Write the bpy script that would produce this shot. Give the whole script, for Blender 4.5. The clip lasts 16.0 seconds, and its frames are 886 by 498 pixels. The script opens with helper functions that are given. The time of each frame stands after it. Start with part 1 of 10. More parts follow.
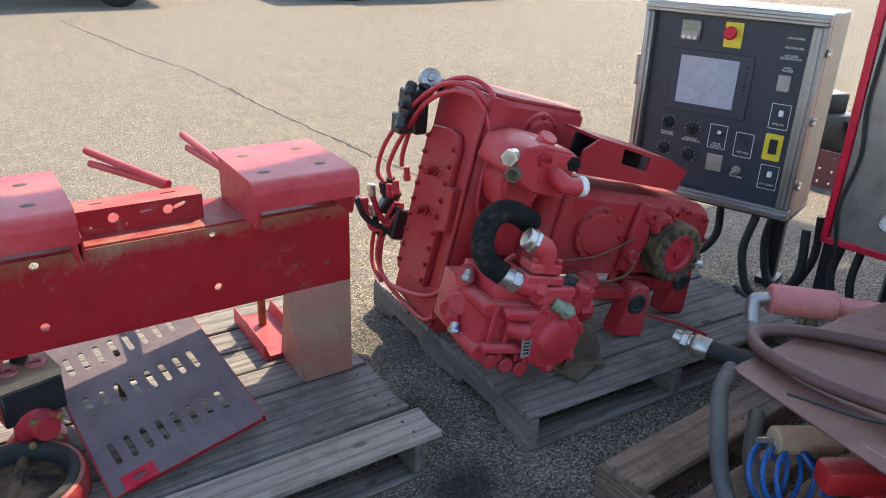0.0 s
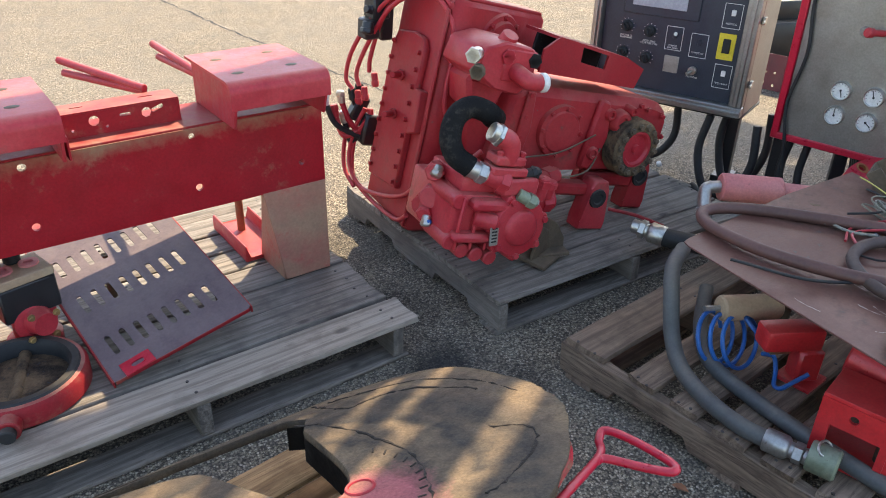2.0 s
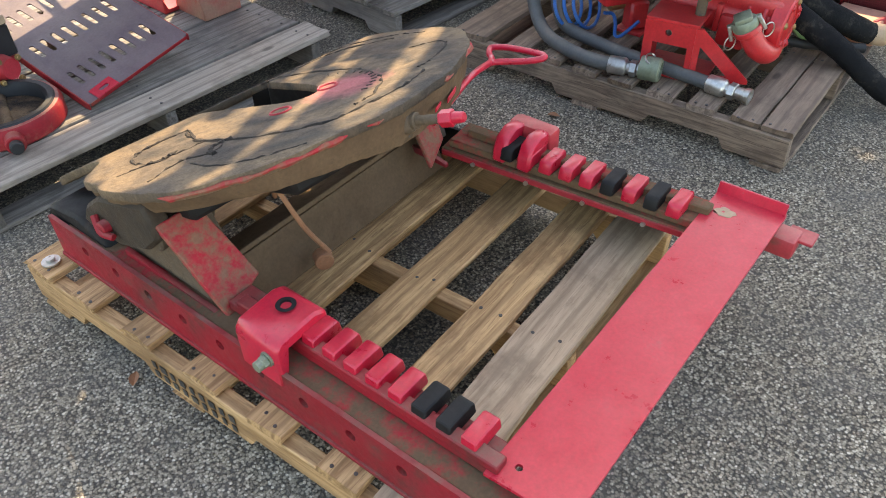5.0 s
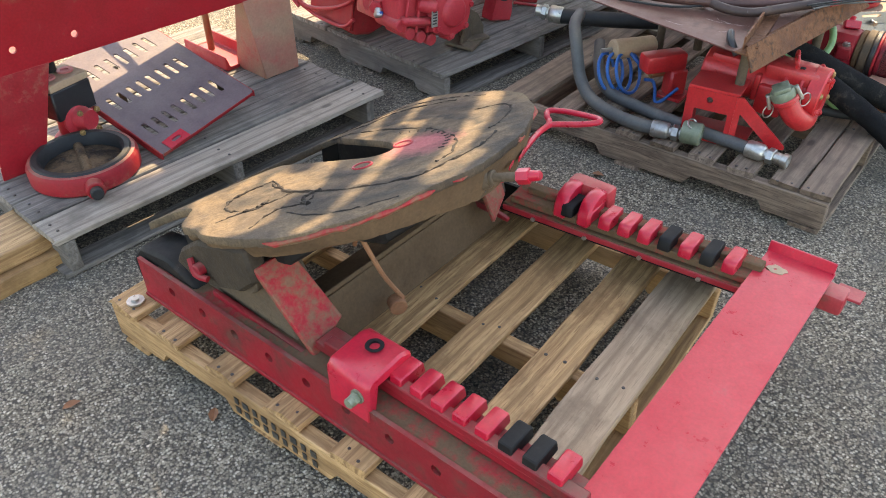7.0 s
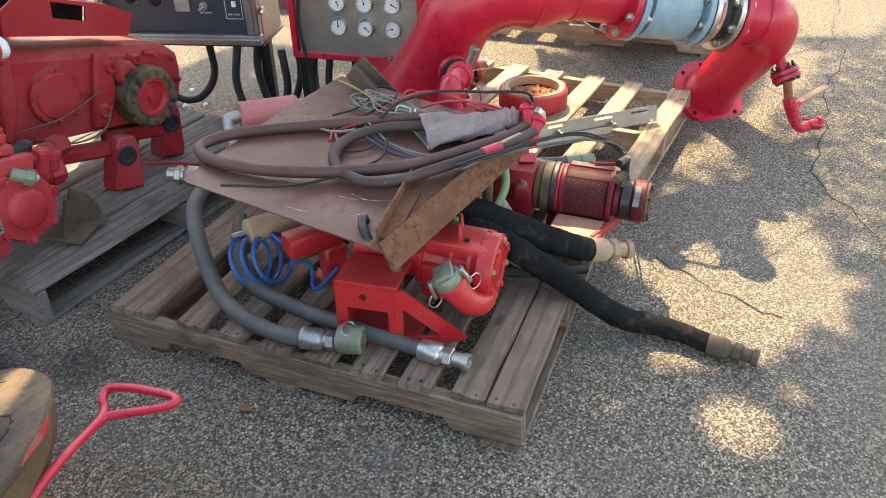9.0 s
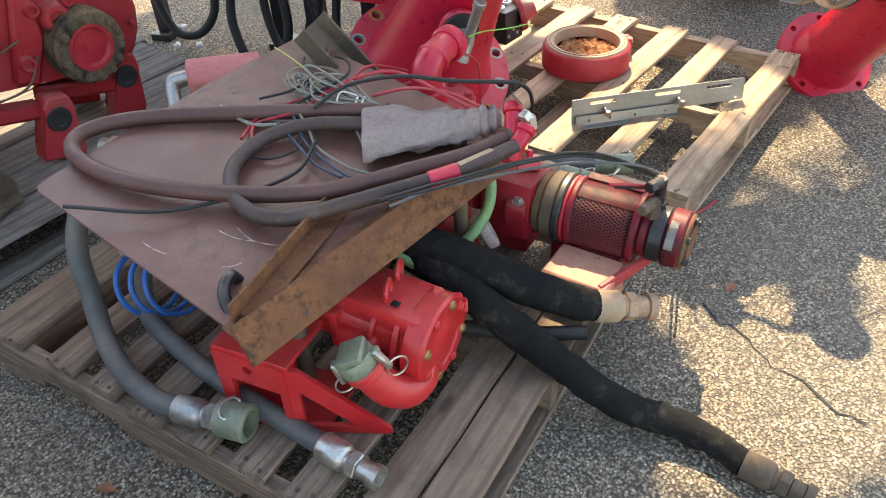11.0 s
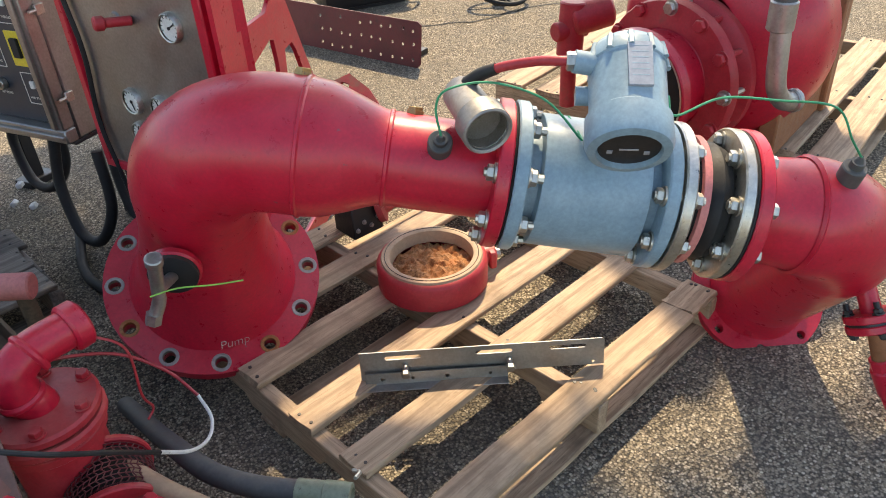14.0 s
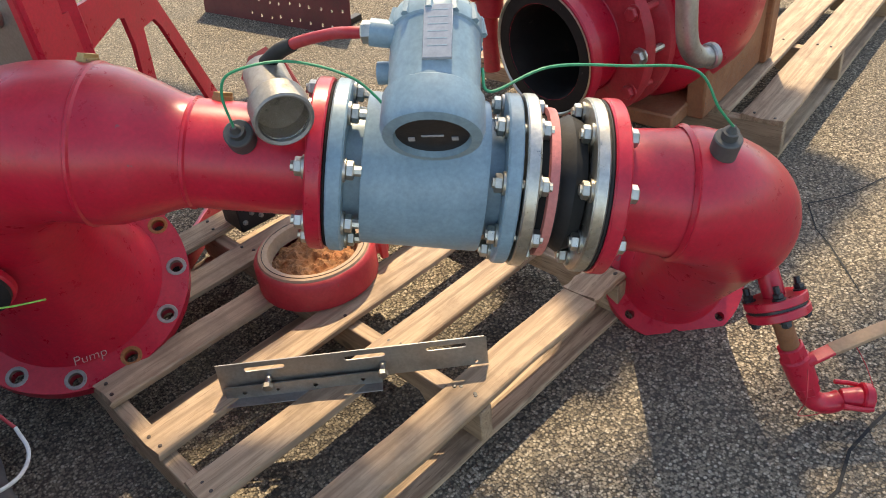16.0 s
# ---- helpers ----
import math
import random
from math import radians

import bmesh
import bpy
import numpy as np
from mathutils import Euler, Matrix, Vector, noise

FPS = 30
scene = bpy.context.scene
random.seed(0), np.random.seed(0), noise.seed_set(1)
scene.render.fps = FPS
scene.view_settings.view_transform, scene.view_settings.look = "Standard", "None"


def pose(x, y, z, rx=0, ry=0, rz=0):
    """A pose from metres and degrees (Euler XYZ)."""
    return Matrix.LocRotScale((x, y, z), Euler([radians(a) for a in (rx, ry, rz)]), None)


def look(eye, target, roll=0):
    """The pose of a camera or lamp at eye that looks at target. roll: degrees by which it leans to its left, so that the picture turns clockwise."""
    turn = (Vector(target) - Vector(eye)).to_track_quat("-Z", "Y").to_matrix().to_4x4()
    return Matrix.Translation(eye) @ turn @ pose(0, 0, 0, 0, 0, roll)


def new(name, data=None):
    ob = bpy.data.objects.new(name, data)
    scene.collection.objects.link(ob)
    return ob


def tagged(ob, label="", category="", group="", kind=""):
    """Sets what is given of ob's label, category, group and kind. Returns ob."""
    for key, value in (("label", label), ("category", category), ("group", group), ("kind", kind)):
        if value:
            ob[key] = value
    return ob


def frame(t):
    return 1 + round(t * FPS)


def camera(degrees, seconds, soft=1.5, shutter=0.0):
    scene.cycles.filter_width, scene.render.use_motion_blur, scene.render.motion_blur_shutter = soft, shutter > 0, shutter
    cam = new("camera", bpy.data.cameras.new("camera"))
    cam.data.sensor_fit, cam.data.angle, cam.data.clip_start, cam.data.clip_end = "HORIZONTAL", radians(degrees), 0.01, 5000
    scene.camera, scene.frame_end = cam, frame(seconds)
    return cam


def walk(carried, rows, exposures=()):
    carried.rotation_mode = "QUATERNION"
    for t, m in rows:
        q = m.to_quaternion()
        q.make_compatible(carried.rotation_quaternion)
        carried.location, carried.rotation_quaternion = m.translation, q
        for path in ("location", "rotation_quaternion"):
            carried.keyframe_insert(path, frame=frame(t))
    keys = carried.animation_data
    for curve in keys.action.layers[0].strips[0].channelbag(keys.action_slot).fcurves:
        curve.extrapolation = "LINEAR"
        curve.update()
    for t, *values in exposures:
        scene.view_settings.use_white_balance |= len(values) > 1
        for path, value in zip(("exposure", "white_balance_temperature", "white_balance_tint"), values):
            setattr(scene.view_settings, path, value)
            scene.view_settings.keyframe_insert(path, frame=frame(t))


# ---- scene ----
cam = camera(60.6, 16.0, soft=1.0)
PATH = [
    (0, (0.432, 0.112, 1.457), (1.166, 1.793, 0.66), 2.0),
    (0.5, (0.441, 0.105, 1.455), (1.197, 1.778, 0.662), 2.1),
    (1, (0.429, 0.066, 1.442), (1.201, 1.715, 0.615), 2.1),
    (1.5, (0.396, 0.013, 1.418), (1.166, 1.618, 0.506), 2.0),
    (2, (0.363, -0.03, 1.417), (1.142, 1.542, 0.456), 1.3),
    (2.5, (0.221, -0.104, 1.406), (1.056, 1.425, 0.423), -0.0),
    (3, (0.078, -0.215, 1.383), (0.961, 1.233, 0.324), -0.9),
    (3.5, (0.053, -0.35, 1.358), (0.937, 1.013, 0.192), -0.6),
    (4, (0.028, -0.488, 1.331), (0.887, 0.786, 0.052), -0.7),
    (4.2, (0.003, -0.516, 1.329), (0.86, 0.726, 0.017), -1.4),
    (6.3, (-0.237, -0.583, 1.353), (0.739, 0.585, 0.055), -0.3),
    (6.5, (-0.257, -0.576, 1.368), (0.716, 0.621, 0.094), -0.0),
    (7, (-0.267, -0.545, 1.394), (0.687, 0.731, 0.185), -0.7),
    (7.5, (-0.14, -0.544, 1.408), (0.876, 0.726, 0.245), -2.3),
    (8, (0.118, -0.541, 1.422), (1.288, 0.634, 0.303), -1.3),
    (8.5, (0.388, -0.448, 1.413), (1.705, 0.604, 0.336), -0.3),
    (9, (0.65, -0.324, 1.408), (2.019, 0.654, 0.326), -1.0),
    (9.2, (0.741, -0.299, 1.403), (2.088, 0.685, 0.299), -0.7),
    (11.3, (1.498, -0.203, 1.295), (2.488, 0.949, -0.006), -2.7),
    (11.5, (1.572, -0.253, 1.283), (2.487, 0.93, -0.045), -2.3),
    (12, (1.762, -0.348, 1.282), (2.478, 0.923, -0.087), -3.8),
    (12.5, (1.998, -0.305, 1.281), (2.686, 1.008, -0.062), -5.1),
    (13, (2.237, -0.203, 1.314), (3.048, 1.122, 0.054), -5.2),
    (13.5, (2.387, -0.172, 1.339), (3.318, 1.157, 0.169), -4.1),
    (14, (2.528, -0.211, 1.355), (3.48, 1.149, 0.24), -3.5),
    (14.5, (2.607, -0.241, 1.348), (3.576, 1.122, 0.251), -4.4),
    (15, (2.655, -0.257, 1.339), (3.629, 1.099, 0.237), -4.8),
    (15.5, (2.723, -0.279, 1.322), (3.654, 1.082, 0.191), -5.7),
    (16, (2.882, -0.249, 1.281), (3.779, 1.084, 0.09), -6.9),
]
walk(cam, [(t, look(eye, target, roll)) for t, eye, target, roll in PATH],
     [(0.0, 1.70, 6600, 10), (1.5, 1.80, 6900, 10), (3.5, 2.25, 8100, 10), (7.0, 2.32, 8200, 10), (9.0, 2.25, 8200, 10), (11.5, 2.24, 8200, 10), (13.0, 2.0, 7900, 10), (14.5, 1.36, 7600, 10), (16.0, 1.32, 7600, 10)])

# ---- light ----
SUN_AZ, SUN_EL = 43.0, 51.0
world = bpy.data.worlds.new("sky")
scene.world = world
world.use_nodes = True
wn = world.node_tree
sky = wn.nodes.new("ShaderNodeTexSky")
sky.sky_type = "NISHITA"
sky.sun_disc = False
sky.sun_elevation = radians(SUN_EL)
sky.sun_rotation = radians(90 - SUN_AZ)
wn.links.new(sky.outputs[0], wn.nodes["Background"].inputs[0])
wn.nodes["Background"].inputs[1].default_value = 0.15
sun = new("sun", bpy.data.lights.new("sun", "SUN"))
sun.data.energy, sun.data.angle, sun.data.color = 2.8, radians(0.5), (1.0, 0.88, 0.68)
SUN_DIR = Vector((math.cos(radians(SUN_AZ)) * math.cos(radians(SUN_EL)), math.sin(radians(SUN_AZ)) * math.cos(radians(SUN_EL)), math.sin(radians(SUN_EL))))
sun.matrix_world = look(SUN_DIR * 20, (0, 0, 0))



# ---- materials ----
def mat(name):
    m = bpy.data.materials.new(name)
    m.use_nodes = True
    n = m.node_tree
    return m, n, n.nodes["Principled BSDF"]


def coords(n, jitter=True, scale=(1, 1, 1)):
    tc = n.nodes.new("ShaderNodeTexCoord")
    mp = n.nodes.new("ShaderNodeMapping")
    mp.inputs["Scale"].default_value = scale
    n.links.new(tc.outputs["Object"], mp.inputs["Vector"])
    if jitter:
        oi = n.nodes.new("ShaderNodeObjectInfo")
        mu = n.nodes.new("ShaderNodeMath")
        mu.operation = "MULTIPLY"
        mu.inputs[1].default_value = 37.0
        n.links.new(oi.outputs["Random"], mu.inputs[0])
        n.links.new(mu.outputs[0], mp.inputs["Location"])
    return mp.outputs[0]


def noise_tex(n, vec, scale, detail=4, rough=0.6, dist=0.0):
    t = n.nodes.new("ShaderNodeTexNoise")
    t.inputs["Scale"].default_value = scale
    t.inputs["Detail"].default_value = detail
    t.inputs["Roughness"].default_value = rough
    t.inputs["Distortion"].default_value = dist
    n.links.new(vec, t.inputs["Vector"])
    return t.outputs["Fac"]


def ramp(n, fac, stops):
    r = n.nodes.new("ShaderNodeValToRGB")
    e = r.color_ramp.elements
    while len(e) < len(stops):
        e.new(0.5)
    for k, (p, c) in zip(e, stops):
        k.position = p
        k.color = (*c, 1) if len(c) == 3 else c
    n.links.new(fac, r.inputs[0])
    return r.outputs[0]


def grey(v):
    return (v, v, v)


def mix(n, fac, a, b, mode="MIX"):
    m = n.nodes.new("ShaderNodeMix")
    m.data_type, m.blend_type = "RGBA", mode
    for sock, val in ((m.inputs[0], fac), (m.inputs[6], a), (m.inputs[7], b)):
        if hasattr(val, "is_output"):
            n.links.new(val, sock)
        else:
            sock.default_value = val if isinstance(val, float) else (*val, 1)
    return m.outputs[2]


def bump(n, bsdf, fac, strength, dist=0.002, prev=None):
    b = n.nodes.new("ShaderNodeBump")
    b.inputs["Strength"].default_value = strength
    b.inputs["Distance"].default_value = dist
    n.links.new(fac, b.inputs["Height"])
    if prev is not None:
        n.links.new(prev, b.inputs["Normal"])
    n.links.new(b.outputs[0], bsdf.inputs["Normal"])
    return b.outputs[0]


def paint(name, base, faded, dirt, wear=0.58, dirt_at=0.56, rough=(0.32, 0.6), metal=0.0, s=4.0, bump_s=0.25, dust=0.0, spec=0.5, band=None):
    """Worn paint or metal: base colour, faded patches, dirt and chips."""
    m, n, b = mat(name)
    v = coords(n)
    big = noise_tex(n, v, s, 5, 0.62, 0.4)
    mid = noise_tex(n, v, s * 5.3, 6, 0.7)
    fine = noise_tex(n, v, 130, 3, 0.6)
    c = mix(n, ramp(n, big, [(0.38, grey(0)), (0.66, grey(1))]), base, faded)
    spots = mix(n, 0.55, big, mid)
    c = mix(n, ramp(n, spots, [(dirt_at, grey(0)), (dirt_at + 0.13, grey(0.85))]), c, dirt)
    chips = ramp(n, mid, [(wear + 0.08, grey(0)), (wear + 0.11, grey(0.8))])
    c = mix(n, chips, c, tuple(0.5 * x + 0.06 for x in dirt))
    c = mix(n, 0.22, c, ramp(n, fine, [(0.3, grey(0.25)), (0.7, grey(1.1))]), "MULTIPLY")
    c = mix(n, 0.5, c, ramp(n, mid, [(0.3, grey(0.72)), (0.7, grey(1.18))]), "MULTIPLY")
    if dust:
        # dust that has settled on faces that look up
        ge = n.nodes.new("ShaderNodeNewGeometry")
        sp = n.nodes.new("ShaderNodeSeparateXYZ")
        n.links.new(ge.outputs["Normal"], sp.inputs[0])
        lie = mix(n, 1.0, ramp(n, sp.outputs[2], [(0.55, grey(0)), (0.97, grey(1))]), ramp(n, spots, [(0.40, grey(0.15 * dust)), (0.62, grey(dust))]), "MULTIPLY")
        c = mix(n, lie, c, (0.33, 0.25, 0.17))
    if band:
        # dry dust that clings along one edge of the piece
        tc = n.nodes.new("ShaderNodeTexCoord")
        sz = n.nodes.new("ShaderNodeSeparateXYZ")
        n.links.new(tc.outputs["Object"], sz.inputs[0])
        wv = n.nodes.new("ShaderNodeMath")
        wv.operation = "MULTIPLY_ADD"
        n.links.new(spots, wv.inputs[0])
        wv.inputs[1].default_value = 0.20
        n.links.new(sz.outputs[2], wv.inputs[2])
        c = mix(n, ramp(n, wv.outputs[0], [(band[0] + 0.10, grey(0)), (band[1] + 0.10, grey(0.8))]), c, (0.30, 0.19, 0.11))
    n.links.new(c, b.inputs["Base Color"])
    n.links.new(ramp(n, mid, [(0.3, grey(rough[0])), (0.7, grey(rough[1]))]), b.inputs["Roughness"])
    b.inputs["Metallic"].default_value = metal
    b.inputs["Specular IOR Level"].default_value = spec
    p = bump(n, b, mid, bump_s, 0.004)
    bump(n, b, fine, bump_s * 0.6, 0.001, p)
    return m


def timber(name, light, dark, tint, rough=0.75):
    """Sawn wood with the grain along the piece's own x axis."""
    m, n, b = mat(name)
    v = coords(n, True, (1.2, 16, 16))
    oi = n.nodes.new("ShaderNodeObjectInfo")
    g1 = noise_tex(n, v, 3.0, 6, 0.65, 1.6)
    g2 = noise_tex(n, v, 11.0, 4, 0.6, 0.6)
    v2 = coords(n, True, (1, 1, 1))
    st = noise_tex(n, v2, 6.0, 5, 0.65)
    c = ramp(n, g1, [(0.36, tuple(0.8 * x for x in dark)), (0.5, tuple((a + d) / 2 for a, d in zip(light, dark))), (0.63, light)])
    c = mix(n, ramp(n, g2, [(0.54, grey(0)), (0.66, grey(0.7))]), c, tuple(0.45 * x for x in dark))
    c = mix(n, ramp(n, oi.outputs["Random"], [(0.0, grey(0)), (1.0, grey(0.6))]), c, tint)
    c = mix(n, ramp(n, st, [(0.5, grey(0)), (0.70, grey(0.7))]), c, tuple(0.5 * x for x in dark))
    wv = n.nodes.new("ShaderNodeTexWave")
    wv.bands_direction = "Y"
    for k_, v_ in (("Scale", 2.6), ("Distortion", 11.0), ("Detail", 2.5), ("Detail Scale", 0.55), ("Detail Roughness", 0.55)):
        wv.inputs[k_].default_value = v_
    n.links.new(coords(n, True, (0.30, 2.6, 2.6)), wv.inputs["Vector"])
    c = mix(n, ramp(n, wv.outputs["Fac"], [(0.03, grey(0.55)), (0.30, grey(0.0))]), c, tuple(0.62 * x for x in dark))
    vo = n.nodes.new("ShaderNodeTexVoronoi")
    vo.inputs["Scale"].default_value = 3.2
    n.links.new(coords(n, True, (1, 2.2, 2.2)), vo.inputs["Vector"])
    c = mix(n, ramp(n, vo.outputs["Distance"], [(0.05, grey(0.75)), (0.1, grey(0))]), c, tuple(0.35 * x for x in dark))
    n.links.new(c, b.inputs["Base Color"])
    b.inputs["Roughness"].default_value = rough
    p = bump(n, b, g1, 0.35, 0.003)
    bump(n, b, g2, 0.4, 0.002, p)
    return m


def asphalt():
    m, n, b = mat("asphalt")
    tc = n.nodes.new("ShaderNodeTexCoord")
    v = tc.outputs["Object"]
    vo = n.nodes.new("ShaderNodeTexVoronoi")
    vo.inputs["Scale"].default_value = 165
    vo.inputs["Randomness"].default_value = 1.0
    n.links.new(v, vo.inputs["Vector"])
    vo2 = n.nodes.new("ShaderNodeTexVoronoi")
    vo2.inputs["Scale"].default_value = 330
    n.links.new(v, vo2.inputs["Vector"])
    big = noise_tex(n, v, 0.55, 6, 0.62, 0.5)
    mid = noise_tex(n, v, 4.5, 5, 0.65)
    fine = noise_tex(n, v, 110, 4, 0.8)
    sep = n.nodes.new("ShaderNodeSeparateColor")
    n.links.new(vo.outputs["Color"], sep.inputs[0])
    stone = ramp(n, sep.outputs[0], [(0.0, (0.130, 0.104, 0.076)), (0.3, (0.235, 0.192, 0.140)), (0.6, (0.355, 0.292, 0.210)), (0.85, (0.455, 0.378, 0.276)), (1.0, (0.68, 0.58, 0.445))])
    gap = ramp(n, vo.outputs["Distance"], [(0.48, grey(1)), (0.78, grey(0.05))])
    c = mix(n, gap, (0.075, 0.063, 0.052), stone)
    c = mix(n, 0.5, c, ramp(n, fine, [(0.30, grey(0.25)), (0.70, grey(1.7))]), "MULTIPLY")
    c = mix(n, 0.3, c, ramp(n, vo2.outputs["Distance"], [(0.15, grey(1.3)), (0.6, grey(0.35))]), "MULTIPLY")
    c = mix(n, ramp(n, mid, [(0.45, grey(0)), (0.72, grey(0.5))]), c, (0.135, 0.125, 0.11))
    c = mix(n, ramp(n, big, [(0.42, grey(0)), (0.7, grey(0.4))]), c, (0.22, 0.195, 0.16))
    # oil soaked in between the pallets; the last two are painted ground shade
    for x, y, r, a in ((1.2, 1.62, 0.17, 0.85), (1.12, 1.98, 0.22, 0.6), (1.25, 2.45, 0.3, 0.5), (1.36, 1.45, 0.12, 0.55), (0.55, 0.45, 0.25, 0.6), (3.3, 0.9, 0.25, 0.5), (3.6, 0.75, 0.28, 0.55), (3.2, 1.25, 0.22, 0.5), (2.86, 1.5, 0.28, 0.45), (2.9, 2.0, 0.3, 0.4)):
        d = n.nodes.new("ShaderNodeVectorMath")
        d.operation = "DISTANCE"
        n.links.new(v, d.inputs[0])
        d.inputs[1].default_value = (x, y, 0)
        s = n.nodes.new("ShaderNodeMath")
        s.operation = "MULTIPLY_ADD"
        n.links.new(mid, s.inputs[0])
        s.inputs[1].default_value = 0.45 * r * 4
        n.links.new(d.outputs["Value"], s.inputs[2])
        c = mix(n, ramp(n, s.outputs[0], [(r * 1.2, grey(a)), (r * 2.0, grey(0))]), c, (0.025, 0.024, 0.025))
    n.links.new(c, b.inputs["Base Color"])
    b.inputs["Roughness"].default_value = 0.95
    b.inputs["Specular IOR Level"].default_value = 0.2
    p = bump(n, b, gap, 0.9, 0.005)
    bump(n, b, fine, 0.3, 0.003, p)
    return m


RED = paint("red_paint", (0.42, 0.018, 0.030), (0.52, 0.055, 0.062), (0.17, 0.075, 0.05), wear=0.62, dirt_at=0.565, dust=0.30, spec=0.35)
RED_CLEAN = paint("red_gloss_paint", (0.54, 0.008, 0.032), (0.58, 0.019, 0.045), (0.26, 0.085, 0.07), wear=0.605, dirt_at=0.62, rough=(0.24, 0.42), bump_s=0.12, dust=0.10)
RED_BRIGHT = paint("bright_red_paint", (0.56, 0.020, 0.024), (0.60, 0.040, 0.040), (0.16, 0.045, 0.035), wear=0.62, dirt_at=0.60, rough=(0.26, 0.45), bump_s=0.15, dust=0.12)
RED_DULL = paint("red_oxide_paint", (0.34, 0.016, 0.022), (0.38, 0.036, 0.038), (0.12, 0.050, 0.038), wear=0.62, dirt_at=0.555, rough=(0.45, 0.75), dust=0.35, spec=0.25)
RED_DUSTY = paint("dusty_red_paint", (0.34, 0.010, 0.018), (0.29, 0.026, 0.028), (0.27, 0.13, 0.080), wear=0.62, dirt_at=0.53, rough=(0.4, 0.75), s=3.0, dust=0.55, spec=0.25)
RED_FACE = paint("face_plate_red_paint", (0.36, 0.006, 0.014), (0.30, 0.012, 0.018), (0.22, 0.10, 0.06), wear=0.62, dirt_at=0.58, rough=(0.35, 0.65), s=3.0, spec=0.25, band=(0.66, 0.72))
TAN = paint("dust_coated_paint", (0.44, 0.31, 0.19), (0.40, 0.24, 0.15), (0.42, 0.05, 0.04), wear=0.62, dirt_at=0.62, rough=(0.6, 0.85))
GREASE = paint("greasy_steel", (0.215, 0.138, 0.078), (0.060, 0.046, 0.034), (0.018, 0.016, 0.015), wear=0.54, dirt_at=0.475, rough=(0.7, 0.9), s=7, bump_s=1.6, spec=0.08)
# near-black for black parts and for shade painted under rail and plate
BLACK_AND_SHADE = paint("black_and_shade_paint", (0.012, 0.011, 0.011), (0.02, 0.018, 0.016), (0.05, 0.035, 0.025), rough=(0.5, 0.8), spec=0.2)
MUDDY_RED = paint("mud_caked_red_paint", (0.14, 0.085, 0.048), (0.19, 0.12, 0.068), (0.42, 0.018, 0.032), wear=0.7, dirt_at=0.50, rough=(0.6, 0.9), s=5, bump_s=0.6, spec=0.1)
RED_GRIMY = paint("grimy_red_paint", (0.33, 0.010, 0.020), (0.20, 0.018, 0.022), (0.085, 0.045, 0.030), wear=0.62, dirt_at=0.515, rough=(0.4, 0.75), s=3.5, bump_s=0.35, dust=0.3, spec=0.3)
MUD = paint("dried_mud", (0.12, 0.074, 0.042), (0.17, 0.108, 0.062), (0.07, 0.045, 0.028), rough=(0.75, 0.95), s=6, bump_s=0.6, spec=0.1)
GRIME = paint("grimy_steel", (0.10, 0.075, 0.055), (0.16, 0.115, 0.075), (0.04, 0.033, 0.028), rough=(0.5, 0.85), s=6, bump_s=0.4, dust=0.25, spec=0.1)
RUST_DARK = paint("dark_rusted_angle", (0.12, 0.048, 0.025), (0.26, 0.105, 0.042), (0.035, 0.020, 0.015), wear=0.57, dirt_at=0.50, rough=(0.55, 0.85), s=9, bump_s=0.7, spec=0.3)
RUST_PLATE = paint("primer_brown_sheet", (0.125, 0.046, 0.034), (0.19, 0.078, 0.056), (0.055, 0.026, 0.022), wear=0.57, dirt_at=0.51, rough=(0.36, 0.58), s=5, dust=0.08)
RUST = paint("rusted_steel", (0.27, 0.105, 0.045), (0.36, 0.16, 0.075), (0.09, 0.05, 0.035), rough=(0.6, 0.9), s=8, bump_s=0.5)
RUST_ORANGE = paint("orange_rust", (0.36, 0.125, 0.036), (0.50, 0.25, 0.10), (0.13, 0.048, 0.024), dirt_at=0.49, rough=(0.8, 0.95), s=22, bump_s=1.0)
BLACK = paint("black_rubber", (0.018, 0.018, 0.019), (0.03, 0.029, 0.028), (0.05, 0.044, 0.038), wear=0.85, dirt_at=0.62, rough=(0.45, 0.75), dust=0.12, spec=0.3)
BLACK_PAINT = paint("black_paint", (0.012, 0.012, 0.014), (0.022, 0.02, 0.02), (0.09, 0.05, 0.035), wear=0.64, dirt_at=0.64, rough=(0.3, 0.55), dust=0.35)
HOSE_GREY = paint("grey_rubber", (0.075, 0.077, 0.078), (0.11, 0.108, 0.10), (0.17, 0.15, 0.13), wear=0.7, dirt_at=0.60, rough=(0.5, 0.75), dust=0.25)
HOSE_BROWN = paint("brown_rubber_hose", (0.085, 0.036, 0.028), (0.13, 0.052, 0.040), (0.055, 0.034, 0.028), rough=(0.45, 0.7))
HOSE_DARK = paint("dark_brown_rubber_hose", (0.050, 0.028, 0.022), (0.075, 0.042, 0.034), (0.11, 0.075, 0.058), rough=(0.5, 0.75), s=6)
STEEL = paint("dull_steel", (0.48, 0.46, 0.43), (0.36, 0.34, 0.31), (0.24, 0.19, 0.14), metal=0.85, rough=(0.3, 0.55), s=9, bump_s=0.15)
ZINC = paint("zinc_plate", (0.60, 0.58, 0.53), (0.50, 0.46, 0.38), (0.32, 0.24, 0.15), metal=0.9, rough=(0.25, 0.5), s=14, bump_s=0.15)
ALU = paint("cast_aluminium", (0.40, 0.37, 0.33), (0.30, 0.27, 0.24), (0.17, 0.14, 0.11), metal=0.6, rough=(0.4, 0.65), s=12)
BRASS = paint("brass", (0.48, 0.33, 0.14), (0.36, 0.24, 0.11), (0.17, 0.12, 0.07), metal=0.8, rough=(0.35, 0.6), s=14)
